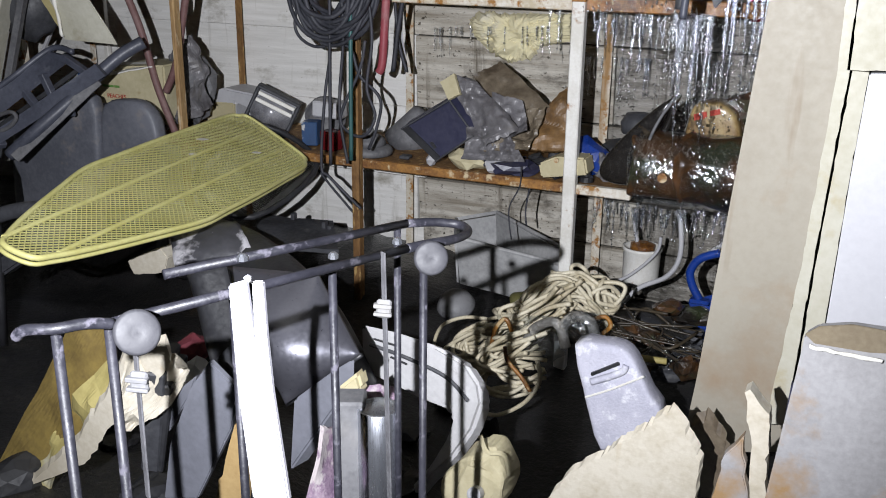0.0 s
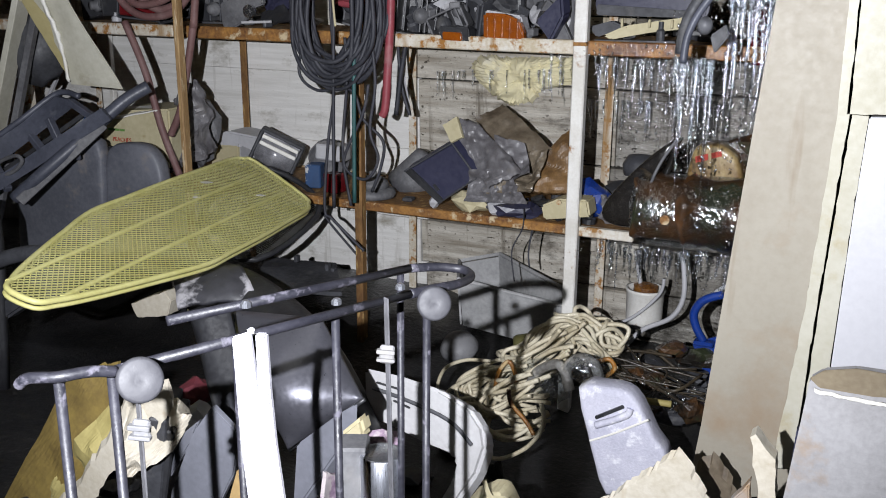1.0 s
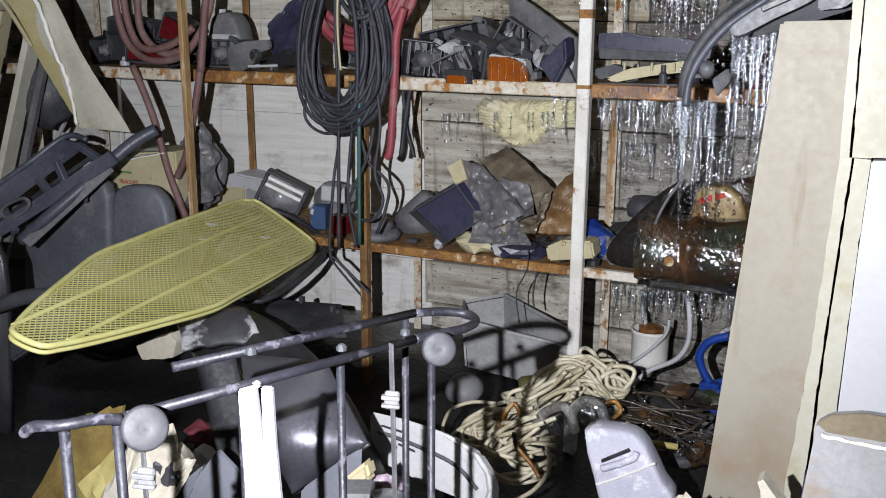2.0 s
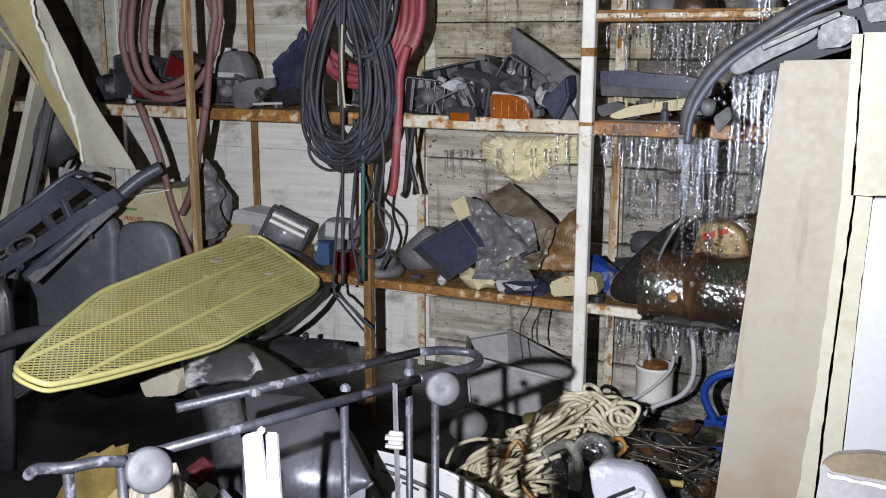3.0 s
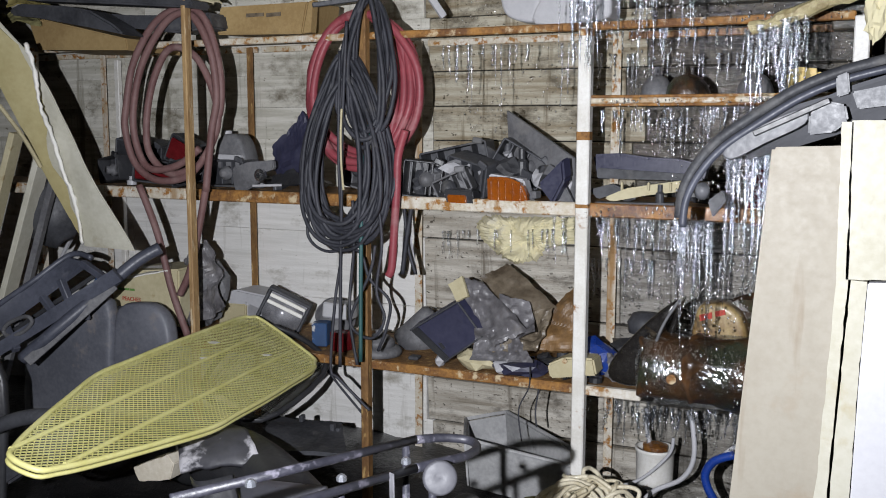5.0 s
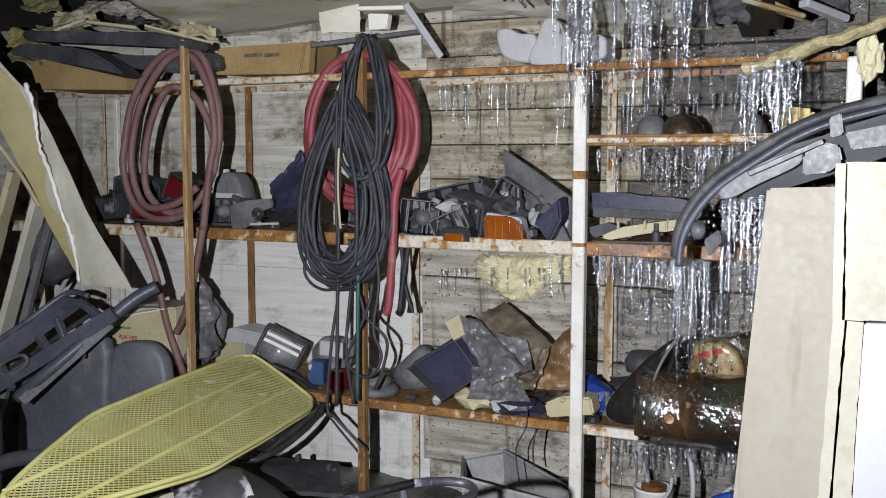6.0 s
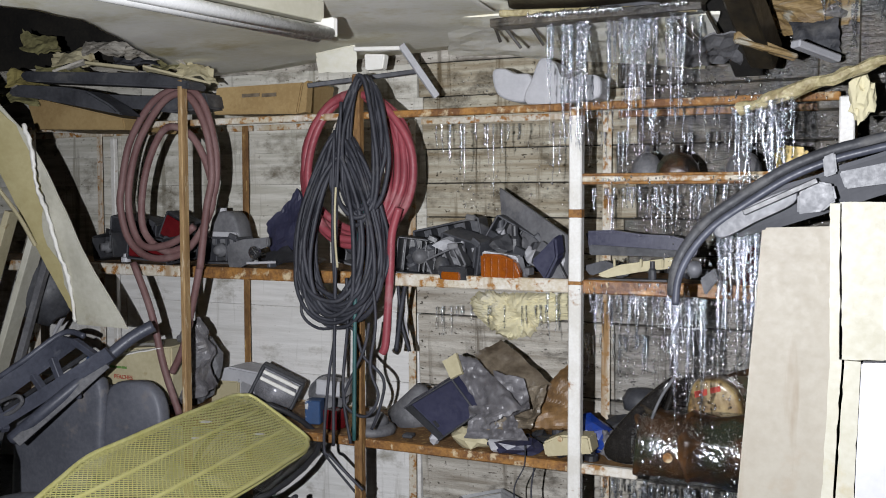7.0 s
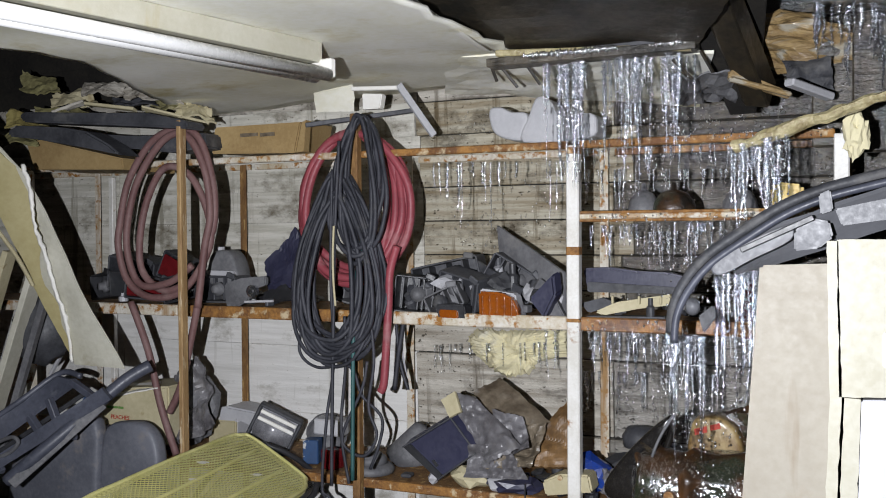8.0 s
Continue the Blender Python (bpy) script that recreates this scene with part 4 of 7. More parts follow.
for a, b in (((-0.980, 2.636, 0.950), (-0.830, 2.636, 1.045)), ((-0.830, 2.636, 1.045), (-0.754, 2.636, 0.954)), ((-0.754, 2.636, 0.954), (-0.872, 2.636, 0.867))):
    part("edge", bar(a, b, 0.005, 0.005, 0.001), M_DGREY, bd)
part("slot", slab([(-0.889, 0.921), (-0.882, 0.923), (-0.868, 0.908), (-0.875, 0.902)], 2.634, 0.006, 0.0005), M_BLACK, bd)
bag = thing("plastic_bag", (-0.72, 2.78, 0.86), "crumpled grey and brown plastic sheeting on the shelf", "plastic bag")
part("sheet", sheet((-0.819, 2.78, 1.09), (-0.759, 2.84, 1.128), (-0.576, 2.76, 1.027), (-0.718, 2.68, 0.987), 0.004, 22, 22, 0.018, 0.02, seed=5, freq=8), M_SACK, bag, "brown film over the fold")
part("sheet", sheet((-0.858, 2.68, 1.096), (-0.782, 2.7, 1.098), (-0.616, 2.63, 0.982), (-0.708, 2.62, 0.921), 0.004, 22, 26, 0.055, 0.04, seed=2, freq=10), M_GREYFILM, bag, "dusty grey film")
part("sheet", sheet((-0.757, 2.7, 0.993), (-0.575, 2.72, 1.037), (-0.594, 2.66, 0.908), (-0.722, 2.64, 0.908), 0.004, 26, 20, 0.05, 0.03, seed=7, freq=13), M_SACK, bag)
part("sheet", sheet((-0.774, 2.64, 0.974), (-0.669, 2.66, 0.983), (-0.599, 2.62, 0.898), (-0.782, 2.62, 0.887), 0.004, 24, 16, 0.05, 0.02, seed=27, freq=14), M_GREYFILM, bag, "crumpled pale film on the shelf edge")
part("sheet", sheet((-0.719, 2.68, 1.067), (-0.635, 2.68, 1.058), (-0.592, 2.63, 0.977), (-0.678, 2.62, 0.963), 0.004, 20, 16, 0.04, 0.02, seed=29, freq=13), M_GREYFILM, bag)
part("fold", sheet((-0.862, 2.660, 1.087), (-0.819, 2.660, 1.114), (-0.793, 2.640, 1.063), (-0.827, 2.640, 1.044), 0.01, 8, 8, 0.012, 0.03, seed=9), M_CREAM, bag, "yellowed stiff fold")
solo("sack", sheet((-0.609, 2.76, 0.998), (-0.546, 2.82, 1.077), (-0.509, 2.72, 0.913), (-0.614, 2.7, 0.91), 0.012, 20, 20, 0.028, 0.04, seed=13, freq=10), M_WETSACK, "wet brown paper sack slumped on the shelf", "sack")
solo("rubble_piece", lump(0.12, 0.08, 0.06, pose(-0.79, 2.68, 0.875, 0, 10, 0), 4, 0.5, 2), M_CREAM, "broken pale plaster lump on the shelf", "rubble", "shelf rubble")
solo("rubble_piece", lump(0.07, 0.06, 0.05, pose(-0.70, 2.66, 0.87), 6, 0.5, 1), M_LGREY, "small pale grey broken piece", "rubble", "shelf rubble")
solo("rubble_piece", lump(0.16, 0.10, 0.05, pose(-0.66, 2.68, 0.865), 9, 0.5, 2), M_NAVY, "crumpled dark blue plastic scrap", "rubble", "shelf rubble")
solo("rag", lump(0.13, 0.10, 0.10, pose(-0.46, 2.74, 0.90), 12, 0.45, 2), M_BLUE, "crumpled bright blue cloth rag", "rag")
cb = thing("junction_box", (-0.56, 2.66, 0.85), "soiled cream plastic box with round holes", "box")
part("body", slab([(-0.559, 0.898), (-0.512, 0.922), (-0.431, 0.927), (-0.421, 0.882), (-0.550, 0.860)], 2.62, 0.07, 0.005), M_CREAM, cb)
part("hole", lathe([(0.007, 0), (0.007, 0.004)], Matrix.Translation((-0.507, 2.616, 0.914)) @ pose(0, 0, 0, 90), 12), M_RUST, cb)
solo("rubble_piece", lump(0.06, 0.05, 0.07, pose(-0.40, 2.72, 0.885), 17, 0.5, 3), M_GREYFILM, "crumpled silvery wrapping on the shelf", "rubble", "shelf rubble")
solo("cup", lathe([(0.045, 0), (0.05, 0.03), (0.035, 0.055), (0.0, 0.06)], Matrix.Translation((-0.36, 2.90, 0.95)), 18), M_DGREY, "dark grey rounded lamp back", "lamp part", smooth=True)
solo("rubble_piece", lump(0.16, 0.10, 0.07, pose(-0.38, 2.88, 0.90), 19, 0.5, 2), M_BLACK, "dark crumpled plastic heap", "rubble", "shelf rubble")


fl = thing("fender_liner", (-0.309, 2.58, 0.89), "black curved fender liner glazed with ice", "car part")
part("shell", pillow([(-0.204, 1.113), (-0.253, 1.078), (-0.306, 1.023), (-0.349, 0.971), (-0.376, 0.924), (-0.365, 0.89), (-0.306, 0.882), (-0.275, 0.906), (-0.271, 0.962), (-0.255, 1.009), (-0.225, 1.064)], 2.55, 0.09, 0.014, (0.01, 0.0), 3), M_WETBLACK, fl, "", True)
part("edge", tube([(-0.198, 2.55, 1.114), (-0.227, 2.55, 1.067), (-0.248, 2.55, 1.018), (-0.261, 2.55, 0.967)], 0.004, 6), M_GREY, fl, "worn pale edge", True)
part("inner_lip", tube([(-0.209, 2.6, 1.088), (-0.217, 2.6, 1.047), (-0.233, 2.6, 1.005), (-0.243, 2.6, 0.972)], 0.009, 8), M_WETBLACK, fl, "", True)
dr = thing("drum", (-0.1, 2.55, 0.84), "rusted drum lying on its side under a coat of ice", "drum")
dm = Matrix.Translation((-0.285, 2.58, 0.935)) @ pose(0, 0, 0, 0, 90, 0)
part("body", uneven(lathe([(0.0, 0), (0.075, 0.0), (0.088, 0.006), (0.088, 0.012), (0.083, 0.02), (0.084, 0.05), (0.083, 0.085), (0.084, 0.12), (0.090, 0.13), (0.084, 0.14), (0.083, 0.18), (0.084, 0.22), (0.084, 0.26), (0.085, 0.30), (0.085, 0.36), (0.09, 0.37), (0.0, 0.372)], dm, 48), 0.020, 14), M_DRUM, dr, "", True)
part("ice_skin", uneven(lathe([(0.0, -0.004), (0.080, -0.004), (0.094, 0.02), (0.091, 0.08), (0.092, 0.13), (0.090, 0.18), (0.091, 0.24), (0.092, 0.30), (0.094, 0.376), (0.0, 0.38)], dm, 48), 0.012, 16, 3), M_ICESKIN, dr, "clear ice coat", True)
part("plug", lathe([(0.012, 0), (0.012, 0.008)], Matrix.Translation((-0.20, 2.494, 0.93)) @ pose(0, 0, 0, 90), 12), M_RUST, dr)
bt = thing("oil_bottle", (-0.13, 2.72, 0.95), "yellowed oil bottle with red print under ice", "bottle")
part("body", pillow([(-0.186, 1.059), (-0.148, 1.081), (-0.108, 1.079), (-0.067, 1.039), (-0.066, 0.958), (-0.189, 0.945)], 2.72, 0.09, 0.012), M_BOTTLE, bt, "", True)
part("print_bar", slab([(-0.177, 1.050), (-0.146, 1.060), (-0.144, 1.044), (-0.175, 1.034)], 2.712, 0.003, 0.0), M_TEXTRED, bt)
part("print_bar", slab([(-0.138, 1.062), (-0.113, 1.070), (-0.111, 1.056), (-0.136, 1.048)], 2.712, 0.003, 0.0), M_TEXTRED, bt)
solo("rag", lump(0.30, 0.16, 0.14, pose(-0.02, 2.84, 1.02), 31, 0.6, 3), M_DRUM, "ice-coated heap of brown rags", "rags")
solo("paper_stack", sheet((-0.239, 2.600, 0.993), (-0.187, 2.660, 1.003), (-0.186, 2.700, 0.965), (-0.228, 2.620, 0.966), 0.01, 8, 6, 0.01, 0.05), M_CREAM, "wet yellowed paper scraps", "paper")


# ---- things on the upper shelf ----
def lamp_unit(name, cx, y, cz, w, h, d, rot, m, lens=None, label="", seed=0):
    """A car lamp unit: an open tray with ribs, a rear boss and sometimes a lens."""
    g = random.Random(seed)
    t = thing(name, (cx, y, S2), label, "car lamp", "salvaged car lamps")
    mm = Matrix.Translation((cx, y, cz)) @ pose(0, 0, 0, *rot)
    part("tray", join(box(w, 0.006, h, mm @ pose(0, d / 2, 0), 0.002), box(w, d, 0.006, mm @ pose(0, 0, h / 2), 0.002), box(w, d, 0.006, mm @ pose(0, 0, -h / 2), 0.002), box(0.006, d, h, mm @ pose(-w / 2, 0, 0), 0.002), box(0.006, d, h, mm @ pose(w / 2, 0, 0), 0.002)), m, t)
    for k in range(3):
        part("rib", box(0.005, d * 0.7, h * 0.9, mm @ pose(w * (k - 1) * 0.28 + g.uniform(-.01, .01), d * 0.15, 0), 0.001), m, t)
    part("boss", lathe([(0.022, 0), (0.022, 0.016), (0.014, 0.02), (0.013, 0.034)], mm @ pose(g.uniform(-.2, .2) * w, -d * 0.1, 0, 90), 14), M_GREY if m != M_GREY else M_DGREY, t, "", True)
    part("lug", box(0.03, 0.01, 0.018, mm @ pose(w * 0.4, -d / 2, h * 0.55, 0, 20, 0), 0.003), m, t)
    if lens:
        part("lens", box(w * 0.9, 0.012, h * 0.8, mm @ pose(0, -d / 2, 0), 0.005), lens, t)
    return t


lamp_unit("lamp_unit", -2.03, 2.74, 1.43, 0.17, 0.11, 0.10, (8, 10, 10), M_DGREY, label="dark grey empty car lamp tray", seed=1)
lamp_unit("lamp_unit", -2.12, 2.72, 1.39, 0.14, 0.08, 0.10, (0, -8, -20), M_BLACK, label="dusty black car lamp tray", seed=2)
lamp_unit("lamp_unit", -1.86, 2.74, 1.45, 0.09, 0.09, 0.08, (0, 25, 0), M_DGREY, M_REDLENS, "small tail lamp with a red lens", 3)
lamp_unit("lamp_unit", -1.93, 2.70, 1.385, 0.16, 0.07, 0.09, (0, 5, 12), M_DGREY, M_REDLENS, "low black tail lamp with a red lens", 4)
lamp_unit("lamp_unit", -1.80, 2.70, 1.39, 0.12, 0.08, 0.09, (0, -12, 10), M_BLACK, label="dusty black car lamp tray", seed=5)
cl = thing("washer_bottle", (-1.68, 2.76, S2), "dusty pale plastic reservoir with a flat cap", "reservoir")
part("body", pillow([(-1.738, 1.473), (-1.717, 1.504), (-1.665, 1.508), (-1.633, 1.469), (-1.631, 1.402), (-1.741, 1.400)], 2.74, 0.08, 0.01), M_GREY, cl, "", True)
part("bracket", slab([(-1.733, 1.444), (-1.631, 1.442), (-1.627, 1.424), (-1.734, 1.429)], 2.728, 0.02, 0.002), M_LGREY, cl)
part("cap", lathe([(0.016, 0), (0.016, 0.018)], Matrix.Translation((-1.721, 2.780, 1.502)), 14), M_LGREY, cl)
lamp_unit("lamp_unit", -1.67, 2.74, 1.385, 0.13, 0.08, 0.10, (0, 0, 4), M_DGREY, label="dark grey lamp tray under a reservoir", seed=6)
br = thing("latch_bracket", (-1.56, 2.68, S2), "dull cast metal latch bracket with bolt holes", "bracket")
part("plate", slab([(-1.611, 1.406), (-1.551, 1.424), (-1.458, 1.432), (-1.455, 1.405), (-1.510, 1.387), (-1.521, 1.355), (-1.597, 1.318), (-1.609, 1.356)], 2.655, 0.02, 0.004), M_GREY, br)
part("gear", lathe([(0.02, 0), (0.02, 0.012), (0.008, 0.014), (0.008, 0.02)], Matrix.Translation((-1.499, 2.655, 1.385)) @ pose(0, 0, 0, 90), 12), M_CHROME, br)
part("rod", tube([(-1.525, 2.645, 1.352), (-1.421, 2.645, 1.357)], 0.004, 8, 1), M_LGREY, br)
solo("trim_piece", sheet((-1.490, 2.700, 1.340), (-1.352, 2.680, 1.362), (-1.429, 2.720, 1.407), (-1.528, 2.740, 1.381), 0.008, 10, 6, 0.02, 0.05, seed=3), M_BLACK, "bent black plastic trim piece", "car trim", "salvaged trim")
solo("trim_piece", sheet((-1.545, 2.800, 1.459), (-1.451, 2.840, 1.576), (-1.372, 2.760, 1.392), (-1.499, 2.760, 1.363), 0.015, 12, 12, 0.04, 0.06, seed=6), M_NAVY, "crumpled dark vinyl cover on the shelf", "cover", "salvaged trim")
lamp_unit("lamp_unit", -1.17, 2.74, 1.40, 0.14, 0.10, 0.09, (0, 12, 0), M_GREY, label="grey lamp tray behind the cables", seed=7)
lamp_unit("lamp_unit", -0.965, 2.70, 1.385, 0.11, 0.10, 0.10, (0, 6, 18), M_BLACK, label="dusty black car lamp tray", seed=8)
lamp_unit("lamp_unit", -0.90, 2.80, 1.435, 0.20, 0.08, 0.10, (0, -12, 8), M_DGREY, label="long dark grey lamp tray", seed=9)
lamp_unit("lamp_unit", -0.82, 2.72, 1.40, 0.13, 0.09, 0.08, (10, 14, -10), M_DGREY, label="dark grey car lamp tray on its side", seed=10)
lamp_unit("lamp_unit", -0.86, 2.68, 1.37, 0.10, 0.06, 0.07, (0, -25, 10), M_GREY, label="small grey lamp tray", seed=12)
lamp_unit("lamp_unit", -0.70, 2.80, 1.43, 0.15, 0.08, 0.09, (0, 30, 10), M_DGREY, label="tilted dark grey lamp tray", seed=13)
ma = thing("side_marker", (-0.83, 2.64, S2), "small black side marker with an amber lens", "car lamp", "salvaged car lamps")
part("case", slab([(-0.868, 1.362), (-0.781, 1.361), (-0.774, 1.321), (-0.862, 1.323)], 2.622, 0.05, 0.004), M_BLACK, ma)
part("lens", slab([(-0.854, 1.348), (-0.798, 1.347), (-0.796, 1.325), (-0.852, 1.326)], 2.614, 0.012, 0.003), M_AMBER, ma)
am = thing("turn_signal", (-0.69, 2.64, S2), "orange turn signal lens with a rounded corner", "car lamp", "salvaged car lamps")
part("lens", slab([(-0.741, 1.400), (-0.677, 1.398), (-0.640, 1.382), (-0.623, 1.345), (-0.628, 1.328), (-0.739, 1.331)], 2.625, 0.03, 0.006), M_AMBER, am)
for k in range(5):
    part("lens_rib", box(0.003, 0.006, 0.052, pose(-0.728 + 0.021 * k, 2.624, 1.362), 0.001), M_AMBER, am)
part("case", slab([(-0.748, 1.406), (-0.646, 1.393), (-0.628, 1.327), (-0.747, 1.322)], 2.658, 0.05, 0.004), M_LGREY, am)
solo("trim_panel", sheet((-0.765, 2.860, 1.581), (-0.526, 2.740, 1.450), (-0.511, 2.700, 1.337), (-0.760, 2.860, 1.459), 0.008, 10, 8, 0.008, 0.0), M_GREY, "grey triangular door trim panel leaning back", "trim panel", "salvaged trim")
solo("trim_panel", sheet((-0.801, 2.780, 1.481), (-0.636, 2.700, 1.407), (-0.644, 2.700, 1.387), (-0.797, 2.780, 1.436), 0.008, 10, 4, 0.006), M_DGREY, "narrow dark grey trim panel on edge", "trim panel", "salvaged trim")
solo("trim_panel", slab([(-0.598, 1.380), (-0.529, 1.450), (-0.522, 1.393), (-0.555, 1.328)], 2.63, 0.04, 0.006, (0.01, 0.01)), M_NAVY, "dark wedge of broken trim with a frosted rim", "trim panel", "salvaged trim")
solo("trim_panel", slab([(-0.557, 1.331), (-0.534, 1.387), (-0.499, 1.322)], 2.66, 0.02, 0.003), M_GREY, "small grey triangular scrap", "trim panel", "salvaged trim")
lt = thing("grille", (-0.34, 2.78, S2), "long dark car grille strip glazed with ice", "car grille")
part("body", slab([(-0.485, 1.460), (-0.410, 1.464), (-0.334, 1.454), (-0.252, 1.451), (-0.179, 1.434), (-0.185, 1.395), (-0.470, 1.396)], 2.76, 0.05, 0.006), M_NAVY, lt)
part("strip", slab([(-0.468, 1.424), (-0.198, 1.411), (-0.197, 1.395), (-0.468, 1.396)], 2.745, 0.02, 0.003), M_DGREY, lt)
yl = thing("yellowed_lens", (-0.33, 2.7, S2), "yellowed translucent lamp lens strip", "car lamp")
part("lens", slab([(-0.431, 1.348), (-0.372, 1.375), (-0.227, 1.399), (-0.224, 1.371), (-0.312, 1.359), (-0.408, 1.339)], 2.68, 0.03, 0.005), M_CREAM, yl)
for xx in (1105, 1152, 1190):
    part("stud", box(0.006, 0.012, 0.022, Matrix.Translation(Vector((-0.310, 2.680, 1.380)) + Vector(((xx - 1152) * 0.00148, -0.005, 0.002))), 0.002), M_CREAM, yl)
solo("trim_strip", slab([(-0.448, 1.339), (-0.236, 1.342), (-0.235, 1.326), (-0.443, 1.315)], 2.65, 0.05, 0.004), M_DGREY, "black flat plastic strip at the shelf edge", "car trim", "salvaged trim")
solo("trim_strip", slab([(-0.474, 1.368), (-0.415, 1.385), (-0.377, 1.371), (-0.452, 1.342)], 2.70, 0.04, 0.004), M_DGREY, "dark clip-on trim scrap", "car trim", "salvaged trim")

# bottles on the small middle shelf
for k, (xx, w, m) in enumerate(((1140, 0.085, M_GREY), (1188, 0.115, M_DRUM), (1290, 0.09, M_GREY))):
    c = Vector((-0.315, 2.760, 1.598)) + Vector(((xx - 1140) * 0.00165, 0, 0))
    solo("headlamp_shell", lathe([(w / 2, 0), (w / 2, 0.012), (w * 0.46, 0.03), (w * 0.3, 0.052), (w * 0.12, 0.06), (0.008, 0.062), (0.006, 0.08), (0.0, 0.081)], Matrix.Translation((c.x, c.y, 1.609)), 22), m, "ice-glazed round headlamp shell face down", "headlamp", "headlamp shells", smooth=True)
solo("yellow_bottle", slab([(0.010, 1.667), (0.023, 1.681), (0.086, 1.673), (0.091, 1.654), (0.086, 1.615), (0.018, 1.608)], 2.70, 0.05, 0.008), mat("bright_yellow_plastic", (0.62, 0.42, 0.03), (0.48, 0.31, 0.02), 0.4, scale=9, fine=90, bump=0.2), "bright yellow plastic bottle on its side", "bottle")


# small loose parts that litter both shelves
g = random.Random(31)
for k in range(96):
    low = k < 24
    x = g.uniform(-1.0, -0.32) if low else g.choice((g.uniform(-2.2, -1.4), g.uniform(-1.0, -0.5), g.uniform(-0.45, -0.15)))
    y = g.uniform(2.66, 2.92)
    zz = (0.852 if low else 1.339)
    w, d, h = g.uniform(0.015, 0.06), g.uniform(0.012, 0.04), g.uniform(0.008, 0.03)
    m = g.choice((M_DGREY, M_BLACK, M_GREY, M_DGREY, M_LGREY, M_CREAM, M_NAVY)) if low else g.choice((M_DGREY, M_BLACK, M_GREY, M_DGREY, M_BLACK, M_LGREY))
    if k >= 58:
        x, y, w, d, h = g.uniform(-1.0, -0.52), g.uniform(2.68, 2.86), g.uniform(0.04, 0.09), g.uniform(0.02, 0.05), g.uniform(0.025, 0.05)
        zz = 1.339 + g.uniform(0.0, 0.07)
    kind = k % 3
    if kind == 0:
        pc_ = box(w, d, h, pose(x, y, zz + h / 2, g.uniform(-30, 30) if k >= 58 else 0, g.uniform(-35, 35) if k >= 58 else 0, g.uniform(0, 180)), 0.003)
    elif kind == 1:
        pc_ = lump(w * 1.3, d * 1.3, h * 1.4, pose(x, y, zz + h * 0.5, 0, 0, g.uniform(0, 180)), 200 + k, 0.5, 2)
    else:
        pc_ = lathe([(d * 0.5, 0), (d * 0.5, h), (d * 0.3, h * 1.2), (d * 0.3, h * 1.9), (0.0, h * 1.9)], pose(x, y, zz, g.uniform(-60, 60) if k >= 58 else 0, 0, 0), 12)
    solo("small_part", pc_, m, "small loose salvaged car part on the shelf", "car part", "small shelf parts")
bundle("wire", [tube([(-0.607, 2.620, 0.885), (-0.609, 2.620, 0.829), (-0.638, 2.620, 0.762), (-0.628, 2.620, 0.674)], 0.002, 6), tube([(-0.584, 2.640, 0.843), (-0.596, 2.640, 0.762), (-0.592, 2.640, 0.714)], 0.0025, 6)], M_RUBBER, "thin wire ends hanging below the shelf edge", "wire")


# ---- tubular cargo guard with straps and rubber pads, nearest the camera ----
guard = thing("cargo_guard", (-0.35, 1.0, 0.45), "scuffed black tubular cargo guard with pads and straps", "cargo guard")
part("top_tube", tube([(-0.435, 0.790, 1.142), (-0.422, 0.790, 1.151), (-0.397, 0.800, 1.153), (-0.382, 0.820, 1.153), (-0.370, 0.842, 1.147)], 0.0054, 10), M_PAINTTUBE, guard, "", True)
part("top_tube", join(tube([(-0.373, 0.845, 1.146), (-0.233, 1.172, 1.141)], 0.0054, 10, 1), tube([(-0.233, 1.172, 1.141), (-0.220, 1.205, 1.139), (-0.206, 1.250, 1.134), (-0.210, 1.300, 1.128), (-0.233, 1.330, 1.126), (-0.263, 1.315, 1.130), (-0.289, 1.285, 1.133)], 0.0058, 10, 6), tube([(-0.289, 1.285, 1.133), (-0.432, 0.985, 1.138)], 0.0056, 10, 1)), M_PAINTTUBE, guard, "", True)
for top, bottom_z in (((-0.402, 0.805, 1.151), 0.45), ((-0.381, 0.848, 1.138), 0.45), ((-0.342, 0.985, 1.135), 0.45), ((-0.285, 1.090, 1.134), 0.45), ((-0.227, 1.205, 1.111), 0.45), ((-0.298, 1.275, 1.130), 0.45)):
    x, y, zt = top
    part("upright", tube([(x, y, bottom_z), (x, y, zt)], 0.0050, 10, 1), M_PAINTTUBE, guard, "", True)
for c, r in (((-0.345, 0.845, 1.142), 0.0215), ((-0.208, 1.185, 1.129), 0.0205)):
    m = look(c, (0.236, 0.229, 1.45)) @ pose(0, 0, 0, 0, 6, 0)
    part("pad", lathe([(r * 0.7, -0.012), (r * 0.95, -0.008), (r, 0.0), (r * 0.97, 0.004), (r * 0.85, 0.006), (r * 0.3, 0.0045), (0.0, 0.0042)], m @ pose(0, 0, 0, 180), 28), M_PADGREY, guard, "round dusty grey rubber pad", True)
